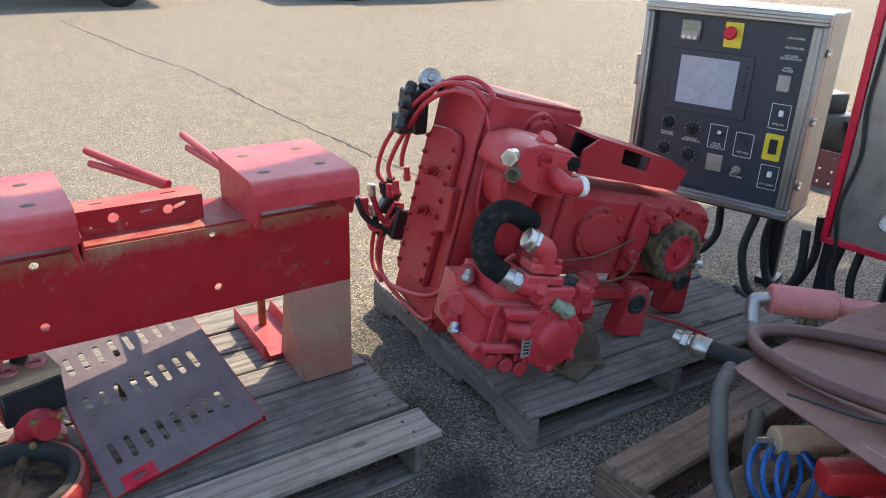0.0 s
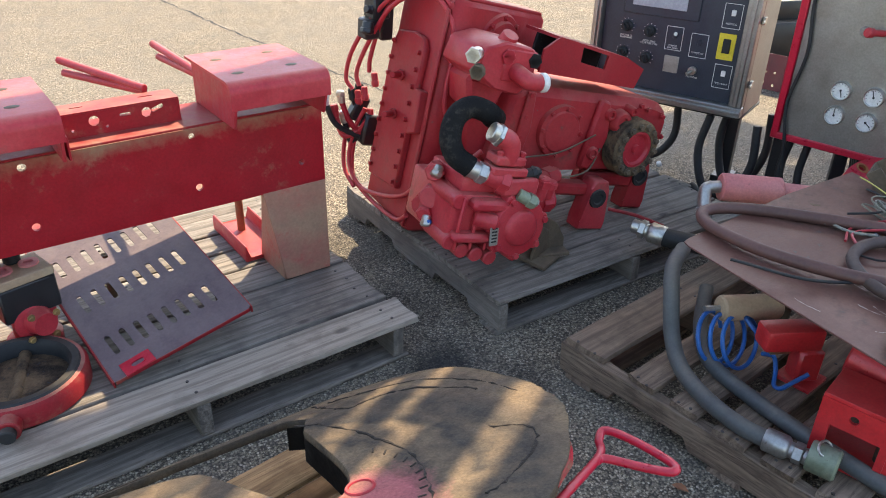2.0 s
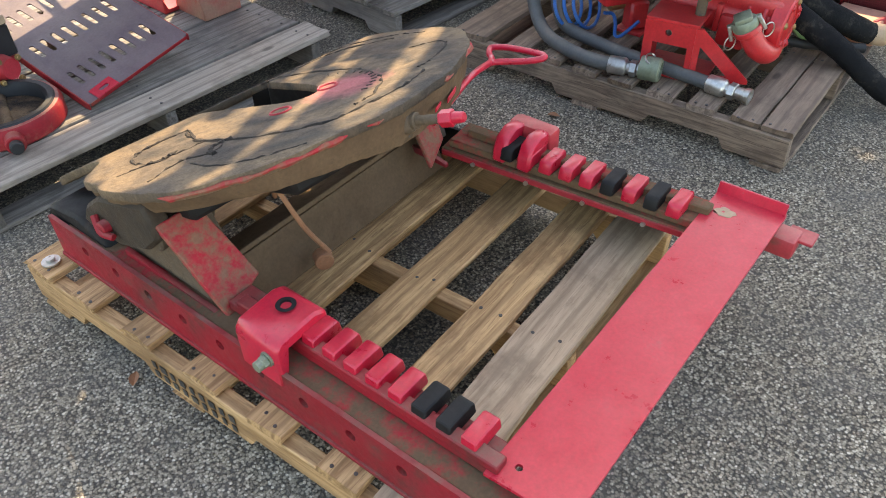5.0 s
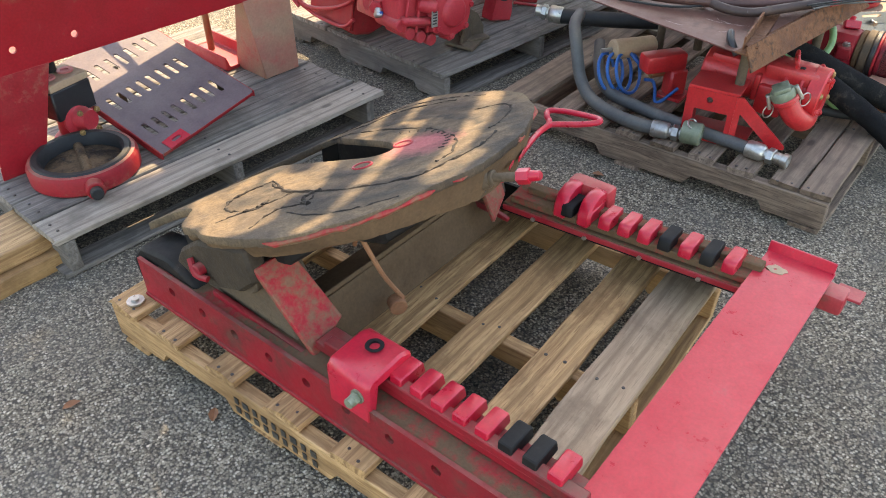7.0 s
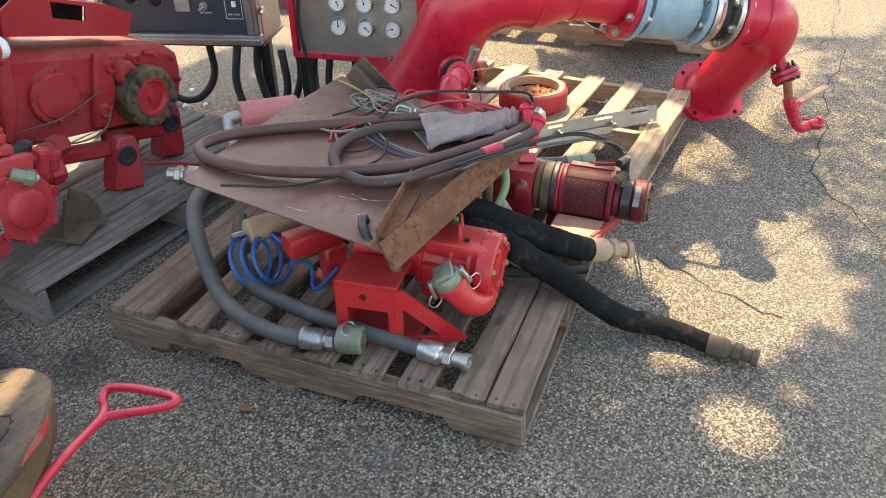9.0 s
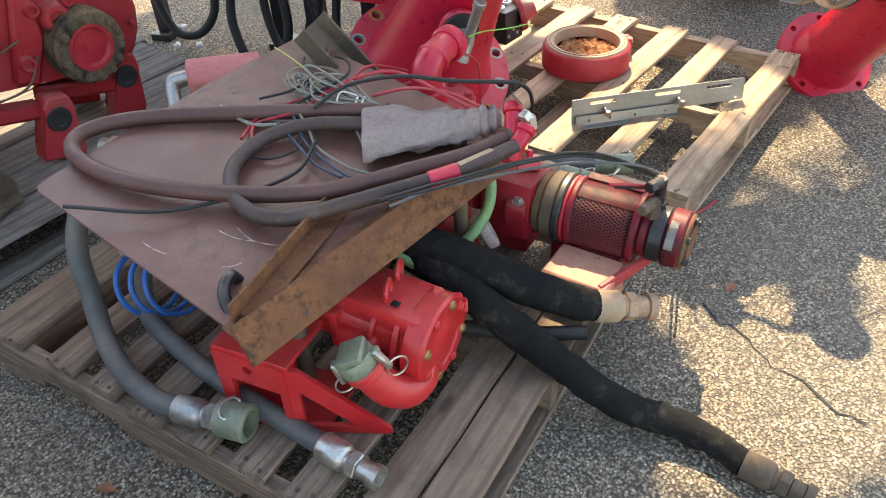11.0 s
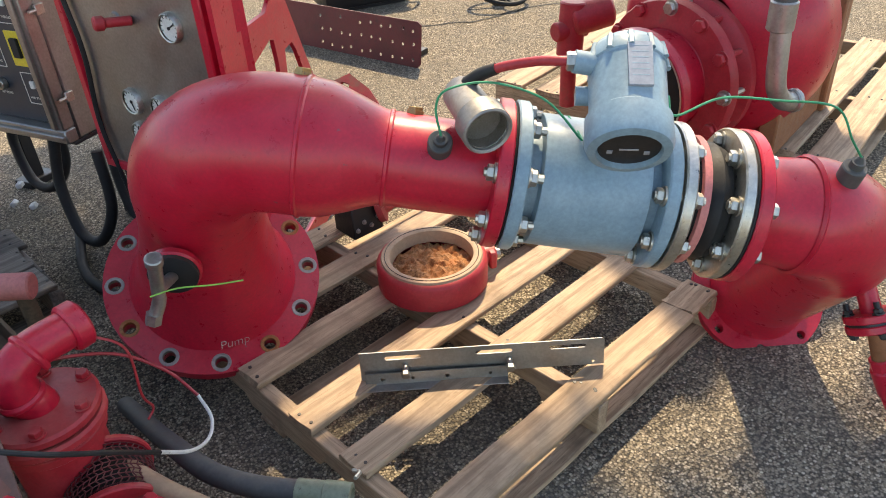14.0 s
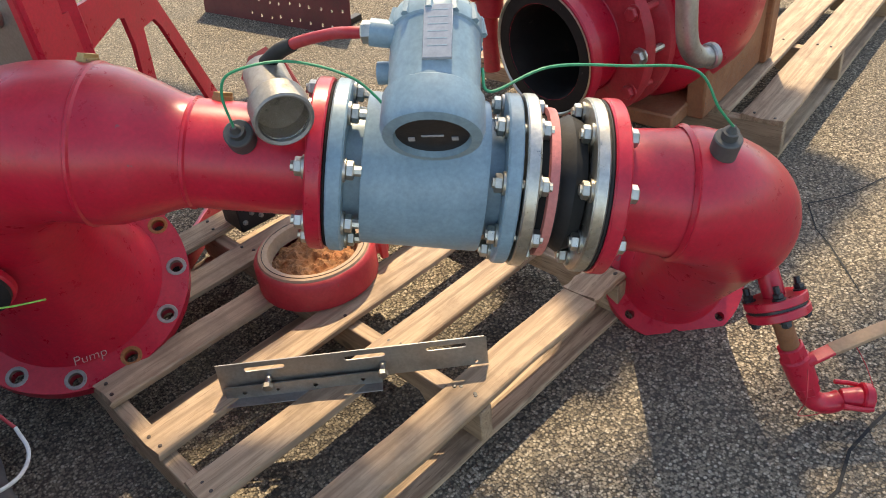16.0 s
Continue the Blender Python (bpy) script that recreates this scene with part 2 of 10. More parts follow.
OLIVE = paint("olive_coated_metal", (0.20, 0.23, 0.15), (0.28, 0.30, 0.21), (0.11, 0.10, 0.07), metal=0.3, rough=(0.4, 0.65), s=14)
STAINLESS = paint("brushed_stainless", (0.40, 0.385, 0.36), (0.33, 0.31, 0.285), (0.20, 0.17, 0.14), metal=0.9, rough=(0.34, 0.52), s=3, wear=0.7, dirt_at=0.64, bump_s=0.08, dust=0.15)
BLUE_GREY = paint("blue_grey_enamel", (0.215, 0.325, 0.40), (0.255, 0.365, 0.43), (0.25, 0.30, 0.31), wear=0.7, dirt_at=0.66, rough=(0.28, 0.45), bump_s=0.08, dust=0.15)
BLUE_DEEP = paint("blue_grey_shaded_enamel", (0.27, 0.38, 0.45), (0.31, 0.42, 0.48), (0.16, 0.2, 0.22), rough=(0.3, 0.5), bump_s=0.08)
BLUE = paint("blue_hose", (0.01, 0.10, 0.36), (0.015, 0.15, 0.45), (0.01, 0.05, 0.15), rough=(0.3, 0.45))
GREEN = paint("green_hose", (0.16, 0.30, 0.11), (0.22, 0.36, 0.15), (0.10, 0.14, 0.06), rough=(0.4, 0.55))
GREEN_WIRE = paint("green_wire", (0.01, 0.26, 0.11), (0.02, 0.33, 0.16), (0.01, 0.14, 0.06), rough=(0.35, 0.5))
LIME = paint("lime_wire", (0.25, 0.6, 0.08), (0.3, 0.65, 0.1), (0.2, 0.4, 0.08))
RED_WIRE = paint("red_wire", (0.40, 0.02, 0.03), (0.45, 0.04, 0.045), (0.18, 0.02, 0.02))
GREY_WIRE = paint("grey_wire", (0.20, 0.185, 0.145), (0.26, 0.24, 0.19), (0.13, 0.115, 0.09), rough=(0.4, 0.6))
PINK = paint("faded_pink_band", (0.60, 0.16, 0.15), (0.66, 0.24, 0.21), (0.40, 0.10, 0.09), rough=(0.5, 0.7))
DARK_RED = paint("oily_dark_red_paint", (0.11, 0.008, 0.014), (0.17, 0.014, 0.020), (0.03, 0.02, 0.02), wear=0.62, dirt_at=0.56, dust=0.25)
CLOTH = paint("grey_cloth", (0.52, 0.40, 0.36), (0.58, 0.47, 0.42), (0.30, 0.21, 0.18), rough=(0.85, 0.97), s=14, bump_s=0.8)
WHITE = paint("white_plastic", (0.72, 0.71, 0.66), (0.78, 0.77, 0.73), (0.5, 0.47, 0.42), rough=(0.35, 0.5))
YELLOW = paint("yellow_label", (0.70, 0.52, 0.03), (0.74, 0.57, 0.05), (0.5, 0.38, 0.05), wear=0.72, dirt_at=0.72)
PANEL = paint("dark_blue_panel", (0.022, 0.030, 0.045), (0.030, 0.038, 0.052), (0.05, 0.055, 0.06), wear=0.74, dirt_at=0.70, rough=(0.35, 0.5), bump_s=0.05)
SCREEN = paint("grey_display", (0.34, 0.36, 0.40), (0.37, 0.39, 0.43), (0.30, 0.32, 0.35), wear=0.8, dirt_at=0.74, rough=(0.15, 0.22), bump_s=0.0)
FABRIC_BLACK = paint("black_woven_sleeve", (0.010, 0.010, 0.0105), (0.018, 0.017, 0.016), (0.060, 0.051, 0.041), wear=0.85, dirt_at=0.535, rough=(0.8, 0.95), s=9, bump_s=1.1, spec=0.12)
LEG_TAN = paint("dust_worn_red_paint", (0.36, 0.21, 0.135), (0.40, 0.12, 0.09), (0.40, 0.025, 0.03), wear=0.66, dirt_at=0.54, rough=(0.6, 0.85), s=3.5)
ORANGE_BOX = paint("weathered_orange_box", (0.58, 0.25, 0.16), (0.62, 0.34, 0.23), (0.34, 0.13, 0.08), rough=(0.6, 0.85))
WOOD_GREY = timber("weathered_grey_timber", (0.29, 0.25, 0.21), (0.13, 0.108, 0.088), (0.20, 0.165, 0.135), 0.85)
WOOD_PALE = timber("weathered_pale_timber", (0.42, 0.35, 0.28), (0.24, 0.19, 0.145), (0.33, 0.265, 0.205), 0.85)
WOOD_BROWN = timber("brown_pallet_timber", (0.30, 0.21, 0.145), (0.145, 0.095, 0.064), (0.20, 0.135, 0.092), 0.8)
WOOD_PINE = timber("yellow_pine_timber", (0.60, 0.36, 0.165), (0.33, 0.165, 0.062), (0.47, 0.26, 0.11), 0.72)
WOOD_OAK = timber("tan_pallet_timber", (0.52, 0.375, 0.245), (0.34, 0.225, 0.138), (0.44, 0.30, 0.19), 0.75)


def glass():
    m, n, b = mat("clear_glass")
    b.inputs["Base Color"].default_value = (0.95, 0.97, 0.97, 1)
    b.inputs["Roughness"].default_value = 0.03
    b.inputs["Transmission Weight"].default_value = 1.0
    b.inputs["IOR"].default_value = 1.45
    return m


GLASS = glass()

# ---- mesh helpers ----
MW = {}


def thing(name, m, label, category, group="", kind=""):
    ob = new(name)
    ob.empty_display_size = 0.1
    ob.matrix_basis = m
    MW[ob] = m.copy()
    return tagged(ob, label, category, group, kind)


def part(name, bm, material, parent=None, label="", at=None, kind="", smooth=True, in_world=False):
    """Link a bmesh as one mesh object under a thing or part."""
    if in_world and parent is not None:
        bm.transform(MW[parent].inverted())
    me = bpy.data.meshes.new(name)
    bm.normal_update()
    bm.to_mesh(me)
    bm.free()
    for mt in material if isinstance(material, (list, tuple)) else [material]:
        me.materials.append(mt)
    if smooth:
        me.polygons.foreach_set("use_smooth", [True] * len(me.polygons))
        me.set_sharp_from_angle(angle=radians(38))
    ob = new(name, me)
    ob.parent = parent
    local = at if at is not None else Matrix.Identity(4)
    ob.matrix_basis = local
    MW[ob] = MW.get(parent, Matrix.Identity(4)) @ local
    return tagged(ob, label, kind=kind)


def bm_new():
    return bmesh.new()


def box(bm, size, m=None, bev=0.0, seg=1, mi=0):
    """A box of that size centred at m."""
    m = m or Matrix.Identity(4)
    if not isinstance(m, Matrix):
        m = Matrix.Translation(m)
    r = bmesh.ops.create_cube(bm, size=1.0, matrix=m @ Matrix.Diagonal((*size, 1)))
    faces = {f for v in r["verts"] for f in v.link_faces}
    for f in faces:
        f.material_index = mi
    if bev > 0:
        edges = list({e for v in r["verts"] for e in v.link_edges})
        bmesh.ops.bevel(bm, geom=edges, offset=bev, segments=seg, affect="EDGES", profile=0.5, material=-1)
    return bm


def lathe(bm, prof, m=None, seg=32, mi=0):
    """Turn a profile of (radius, height) round the z axis of m."""
    m = m or Matrix.Identity(4)
    rings = []
    for r, z in prof:
        if r < 1e-6:
            rings.append([bm.verts.new(m @ Vector((0, 0, z)))])
        else:
            rings.append([bm.verts.new(m @ Vector((r * math.cos(2 * math.pi * k / seg), r * math.sin(2 * math.pi * k / seg), z))) for k in range(seg)])
    for a, b in zip(rings, rings[1:]):
        for k in range(seg):
            j = (k + 1) % seg
            try:
                if len(a) == 1 and len(b) == 1:
                    continue
                if len(a) == 1:
                    f = bm.faces.new((a[0], b[j], b[k]))
                elif len(b) == 1:
                    f = bm.faces.new((a[k], a[j], b[0]))
                else:
                    f = bm.faces.new((a[k], a[j], b[j], b[k]))
                f.material_index = mi
            except ValueError:
                pass
    return bm


def axis_m(p0, p1, spin=0.0):
    p0, p1 = Vector(p0), Vector(p1)
    return Matrix.Translation(p0) @ (p1 - p0).to_track_quat("Z", "Y").to_matrix().to_4x4() @ Matrix.Rotation(radians(spin), 4, "Z")


def rod(bm, p0, p1, r, r2=None, seg=16, bev=0.0, mi=0, spin=0.0):
    """A closed cylinder or cone from p0 to p1."""
    L = (Vector(p1) - Vector(p0)).length
    r2 = r if r2 is None else r2
    b = min(bev, r * 0.45, L * 0.3)
    prof = [(0, 0), (r - b, 0)] + ([(r, b)] if b else []) + ([(r2, L - b)] if b else []) + [(r2 - b, L), (0, L)]
    return lathe(bm, prof, axis_m(p0, p1, spin), seg, mi)


def smooth_path(pts, n=8):
    """Catmull-Rom through pts."""
    P = [Vector(p) for p in pts]
    if len(P) < 3:
        return P
    P = [2 * P[0] - P[1]] + P + [2 * P[-1] - P[-2]]
    out = []
    for a, b, c, d in zip(P, P[1:], P[2:], P[3:]):
        for k in range(n):
            t = k / n
            out.append(0.5 * (2 * b + (c - a) * t + (2 * a - 5 * b + 4 * c - d) * t * t + (3 * b - a - 3 * c + d) * t ** 3))
    out.append(P[-2])
    return out


def tube(bm, pts, r, seg=10, n=8, cap=True, mi=0, smooth=True):
    """A round tube along a smooth path; r is one radius or one for each point."""
    Q = smooth_path(pts, n) if smooth else [Vector(p) for p in pts]
    if isinstance(r, (list, tuple)):
        m = len(r) - 1
        R = [r[min(int(k / (len(Q) - 1) * m), m - 1)] * (1 - (k / (len(Q) - 1) * m - min(int(k / (len(Q) - 1) * m), m - 1))) + r[min(int(k / (len(Q) - 1) * m) + 1, m)] * (k / (len(Q) - 1) * m - min(int(k / (len(Q) - 1) * m), m - 1)) for k in range(len(Q))]
    else:
        R = [r] * len(Q)
    up = Vector((0, 0, 1))
    rings = []
    prev = None
    for k, q in enumerate(Q):
        d = (Q[min(k + 1, len(Q) - 1)] - Q[max(k - 1, 0)]).normalized()
        if prev is None:
            x = d.cross(up)
            if x.length < 0.1:
                x = d.cross(Vector((1, 0, 0)))
        else:
            x = prev - d * prev.dot(d)
        x.normalize()
        prev = x
        y = d.cross(x)
        rings.append([bm.verts.new(q + R[k] * (x * math.cos(2 * math.pi * j / seg) + y * math.sin(2 * math.pi * j / seg))) for j in range(seg)])
    for a, b in zip(rings, rings[1:]):
        for j in range(seg):
            f = bm.faces.new((a[j], a[(j + 1) % seg], b[(j + 1) % seg], b[j]))
            f.material_index = mi
    if cap:
        bm.faces.new(list(reversed(rings[0]))).material_index = mi
        bm.faces.new(rings[-1]).material_index = mi
    return bm


def prism(bm, pts, depth, m=None, mi=0, bev=0.0):
    """Push the outline pts (x, y) up by depth along z of m."""
    m = m or Matrix.Identity(4)
    lo = [bm.verts.new(m @ Vector((x, y, 0))) for x, y in pts]
    hi = [bm.verts.new(m @ Vector((x, y, depth))) for x, y in pts]
    fs = [bm.faces.new(list(reversed(lo))), bm.faces.new(hi)]
    for k in range(len(pts)):
        j = (k + 1) % len(pts)
        fs.append(bm.faces.new((lo[k], lo[j], hi[j], hi[k])))
    for f in fs:
        f.material_index = mi
    if bev:
        bmesh.ops.bevel(bm, geom=list({e for v in lo + hi for e in v.link_edges}), offset=bev, segments=1, affect="EDGES", profile=0.5, material=-1)
    bmesh.ops.recalc_face_normals(bm, faces=[f for f in bm.faces if f.is_valid])
    return bm


def plate_with_holes(bm, outline, holes, depth, m=None, mi=0):
    """A flat plate with its outline and holes as point lists, pushed up by depth."""
    m = m or Matrix.Identity(4)
    edges = []
    for loop in [outline] + list(holes):
        vs = [bm.verts.new((x, y, 0)) for x, y in loop]
        edges += [bm.edges.new((vs[k], vs[(k + 1) % len(vs)])) for k in range(len(vs))]
    r = bmesh.ops.triangle_fill(bm, use_beauty=True, use_dissolve=False, edges=edges)
    faces = [f for f in r["geom"] if isinstance(f, bmesh.types.BMFace)]
    ex = bmesh.ops.extrude_face_region(bm, geom=faces)
    vs = [g for g in ex["geom"] if isinstance(g, bmesh.types.BMVert)]
    bmesh.ops.translate(bm, verts=vs, vec=(0, 0, depth))
    allv = {v for e in edges if e.is_valid for v in e.verts} | set(vs) | {v for f in faces if f.is_valid for v in f.verts}
    bmesh.ops.transform(bm, matrix=m, verts=list(allv))
    bmesh.ops.recalc_face_normals(bm, faces=bm.faces[:])
    return bm


def circle(x, y, r, n=14, a0=0.0):
    return [(x + r * math.cos(a0 + 2 * math.pi * k / n), y + r * math.sin(a0 + 2 * math.pi * k / n)) for k in range(n)]


def slot(x, y, L, w, ang=0.0, n=5):
    """A slot with round ends, L long and w wide."""
    pts = []
    for s in (1, -1):
        for k in range(n + 1):
            a = -math.pi / 2 + math.pi * k / n + (0 if s == 1 else math.pi)
            pts.append((s * (L - w) / 2 + w / 2 * math.cos(a), w / 2 * math.sin(a)))
    c, s_ = math.cos(radians(ang)), math.sin(radians(ang))
    return [(x + c * a - s_ * b, y + s_ * a + c * b) for a, b in pts]


def bolt(bm, p, d, r=0.011, h=0.009, shank=0.0, mi=0):
    """A hexagon head at p that stands out along d, with a round washer."""
    p, d = Vector(p), Vector(d).normalized()
    rod(bm, p, p + d * h * 0.3, r * 1.25, seg=14, mi=mi)
    rod(bm, p + d * h * 0.3, p + d * h * 1.2, r, seg=6, bev=r * 0.12, mi=mi)
    if shank:
        rod(bm, p + d * h, p + d * (h + shank), r * 0.55, seg=8, mi=mi)
    return bm


# ---- ground ----
bm = bm_new()
bmesh.ops.create_grid(bm, x_segments=2, y_segments=2, size=150)
tagged(part("ground", bm, asphalt()), "cracked grey chip-seal asphalt yard with oil stains and painted shade", "ground", kind="structure")
NAIL = paint("nail_heads", (0.05, 0.04, 0.035), (0.08, 0.06, 0.05), (0.03, 0.025, 0.02))
bm = bm_new()
lathe(bm, [(0, 0.0034), (0.0042, 0.003), (0.0048, 0)], Matrix.Identity(4), 7)
NAIL_MESH = bpy.data.meshes.new("nail")
bm.to_mesh(NAIL_MESH)
bm.free()
NAIL_MESH.materials.append(NAIL)


def plank(parent, L, W, T, x, y, z, ang, material, rng, name="plank", nails=(), ragged=0.006, warp=0.003):
    """A sawn board along local x from (x, y), z at its underside; nails: distances along it."""
    bm = bm_new()
    n = 8
    c = 0.003
    wob = [rng.uniform(-warp, warp) for _ in range(n + 1)]
    cup = rng.uniform(-warp, warp)
    rings = []
    for k in range(n + 1):
        px = L * k / n
        end = k in (0, n)
        ring = []
        for yy, zz in ((c, 0), (W - c, 0), (W, c), (W, T - c), (W - c, T), (W * 0.5, T), (c, T), (0, T - c), (0, c)):
            dx = rng.uniform(-ragged, ragged) if end else 0
            dz = cup * (1 - abs(2 * yy / W - 1))
            ring.append(bm.verts.new((px + dx, yy + wob[k] * 0.6 + rng.uniform(-1, 1) * 0.0012, zz + dz + wob[k] * 0.3)))
        rings.append(ring)
    for a, b in zip(rings, rings[1:]):
        for j in range(9):
            bm.faces.new((a[j], b[j], b[(j + 1) % 9], a[(j + 1) % 9]))
    bm.faces.new(rings[0])
    bm.faces.new(list(reversed(rings[-1])))
    bmesh.ops.recalc_face_normals(bm, faces=bm.faces[:])
    spots = []
    for d in nails:
        for fy in (0.28, 0.72):
            p = Vector((d + rng.uniform(-0.01, 0.01), W * fy + rng.uniform(-0.008, 0.008), T - 0.001))
            spots.append(p)
    board = part(name, bm, material, parent, at=pose(x, y, z, 0, 0, ang))
    for p in spots:
        nail = new("nail", NAIL_MESH)
        nail.parent = board
        nail.matrix_basis = Matrix.Translation(p)
    return board


def stringer(parent, L, H, T, x, y, z, ang, material, rng, notched=True, name="stringer"):
    """An upright runner along local x with two notches cut in its underside."""
    bm = bm_new()
    if notched:
        a, w, d = L * 0.15, L * 0.22, H * 0.40
        pts = [(0, 0), (a, 0), (a + d * 0.5, d), (a + w - d * 0.5, d), (a + w, 0), (L - a - w, 0), (L - a - w + d * 0.5, d), (L - a - d * 0.5, d), (L - a, 0), (L, 0), (L, H), (0, H)]
    else:
        pts = [(0, 0), (L, 0), (L, H), (0, H)]
    pts = [(px + rng.uniform(-0.003, 0.003), py + rng.uniform(-0.0015, 0.0015)) for px, py in pts]
    prism(bm, pts, T, pose(0, T, 0, 90, 0, 0), bev=0.0025)
    return part(name, bm, material, parent, at=pose(x, y, z, 0, 0, ang))


def pallet(m, label, boards, length, depth, runners, tops, woods, seed, H=0.095, T=0.018, notched=True, bottoms=(0.0, 0.5, 0.9), over=0.0):
    """Deck boards run along local x, runners along local y. boards: (y, width, length, start)."""
    rng = random.Random(seed)
    ob = thing("wooden_pallet", m, label, "pallet", "wooden pallets")
    z0 = 0.016
    for rx in runners:
        stringer(ob, depth, H, 0.036, rx + 0.036, 0, z0, 90, woods[1], rng, notched)
    for k, (y, w, L, x0, *mt) in enumerate(boards):
        plank(ob, L, w, T, x0, y, z0 + H + 0.001 + rng.uniform(0, 0.002), rng.uniform(-0.35, 0.35), mt[0] if mt else woods[0], rng, nails=[r + 0.018 - x0 for r in runners])
    for y in bottoms:
        plank(ob, length, 0.095, 0.014, 0, y * depth, 0.001, 0, woods[1], rng)
    return ob


rng0 = random.Random(5)
# grey pallet that carries the red beam
pallet(pose(-0.116, 1.477, 0, 0, 0, 10.65), "weathered grey close-boarded wooden pallet on the asphalt",
       [(0.0, 0.135, 1.285, 0, WOOD_PALE)] + [(0.142 + 0.1405 * k, 0.132, 1.262 + rng0.uniform(-0.012, 0.012), 0.0) for k in range(7)],
       1.25, 1.12, (0.02, 0.60, 1.2), 0, (WOOD_GREY, WOOD_GREY), 11, H=0.10, T=0.02, notched=False)
# pine pallet that carries the hitch
pallet(pose(-0.07, 1.143, 0, 0, 0, 15.3) @ pose(0, -1.22, 0), "new yellow pine pallet with stencilled runner and open slats",
       [(1.22 - s - w, w, 1.01, 0) for s, w in ((0.0, 0.11), (0.19, 0.092), (0.386, 0.095), (0.585, 0.105), (0.78, 0.098), (0.97, 0.10))] + [(0.0, 0.125, 1.01, 0, WOOD_OAK)],
       1.01, 1.22, (0.0, 0.487, 0.974), 0, (WOOD_PINE, WOOD_PINE), 12)
# brown pallet under the scrap heap
pallet(pose(1.79, 0.27, 0, 0, 0, 14.0), "weathered brown wooden pallet with split slats under scrap parts",
       [(s, w, 1.0 + rng0.uniform(-0.02, 0.01), rng0.uniform(0, 0.012)) for s, w in ((0.0, 0.092), (0.10, 0.086), (0.235, 0.085), (0.365, 0.09), (0.50, 0.085), (0.63, 0.09), (0.765, 0.085), (0.90, 0.088), (1.07, 0.14))],
       1.0, 1.22, (0.0, 0.48, 0.962), 0, (WOOD_BROWN, WOOD_BROWN), 13)
# pallet under the gearbox
pallet(pose(1.420, 1.692, 0, 0, 0, 8.0), "weathered grey wooden pallet under the red gearbox",
       [(0.150 * k, 0.142, 1.24 + rng0.uniform(-0.015, 0.015), 0) for k in range(7)],
       1.24, 1.045, (0.0, 0.60, 1.204), 0, (WOOD_GREY, WOOD_GREY), 14)
# tan pallet under the flow meter
pallet(pose(2.994, 0.512, 0, 0, 0, 8.0), "tan wooden pallet with widely spaced slats, one end broken",
       [(0.0, 0.092, 0.885, 0), (0.004, 0.088, 0.125, 0.892), (0.225, 0.085, 1.02, 0), (0.405, 0.088, 1.02, 0), (0.615, 0.088, 1.02, 0), (0.80, 0.09, 1.02, 0), (0.985, 0.09, 1.02, 0)],
       1.02, 1.075, (0.0, 0.49, 0.984), 0, (WOOD_OAK, WOOD_OAK), 15, H=0.088)
# pale pallet under the large pump
pallet(pose(4.87, 0.80, 0, 0, 0, 14.0), "pale tan wooden pallet under the large red pump",
       [(0.0, 0.13, 1.3, 0), (0.17, 0.13, 1.3, 0), (0.40, 0.13, 1.3, 0), (0.62, 0.13, 1.3, 0), (0.85, 0.13, 1.3, 0), (1.08, 0.13, 1.3, 0), (1.28, 0.13, 1.3, 0)],
       1.3, 1.42, (0.0, 0.6, 1.264), 0, (WOOD_OAK, WOOD_OAK), 16)
# ---- flow meter spool: two flanged elbows with a magnetic flow meter between ----
def arc_corner(p0, c, p1, rb, n=10):
    """Points from p0 to p1 round the corner c with bend radius rb."""
    p0, c, p1 = Vector(p0), Vector(c), Vector(p1)
    a, b = (p0 - c).normalized(), (p1 - c).normalized()
    half = a.angle(b) / 2
    t = rb / math.tan(half)
    ctr = c + (a + b).normalized() * (rb / math.sin(half))
    s, e = c + a * t - ctr, c + b * t - ctr
    pts = [p0]
    for k in range(n + 1):
        pts.append(ctr + (Matrix.Rotation(s.angle(e) * k / n, 3, s.cross(e).normalized()) @ s))
    return pts + [p1]


def flange(bm, p, d, R, r, T, holes, rb, hr, m_i=0, spin=0.0):
    """A flat pipe flange at p facing along d, with real bolt holes."""
    m = axis_m(p, Vector(p) + Vector(d), spin)
    tmp = bmesh.new()
    inner = circle(0, 0, r, 36)
    plate_with_holes(tmp, circle(0, 0, R, 48), [inner] + [circle(rb * math.cos(2 * math.pi * (k + 0.5) / holes), rb * math.sin(2 * math.pi * (k + 0.5) / holes), hr, 12) for k in range(holes)], T, m)
    me = bpy.data.meshes.new("tmp")
    tmp.to_mesh(me)
    tmp.free()
    bm.from_mesh(me)
    bpy.data.meshes.remove(me)
    return bm


FL, FR = Vector((2.96, 1.435, 0.245)), Vector((4.117, 0.61, 0.09))
AX = Vector((0.769, -0.609, -0.190)).normalized()
C1 = Vector((3.345, 0.787, 0.662))


def on_axis(s):
    return C1 + AX * s


LC, RC_ = on_axis(-0.575), on_axis(0.755)
FN = (LC - FL).normalized()
RN = (RC_ - FR).normalized()
TOWARD = Vector((-0.47, -0.76, 0.45))
TOWARD = (TOWARD - AX * TOWARD.dot(AX)).normalized()
UP = TOWARD.cross(AX).normalized()
if UP.z < 0:
    UP = -UP
UP = (UP + TOWARD * 0.25).normalized()

flow = thing("flow_meter_spool", pose(FL.x, FL.y, 0.0), "red pipe spool with a blue-grey flow meter leaning on a pallet", "pipe assembly")
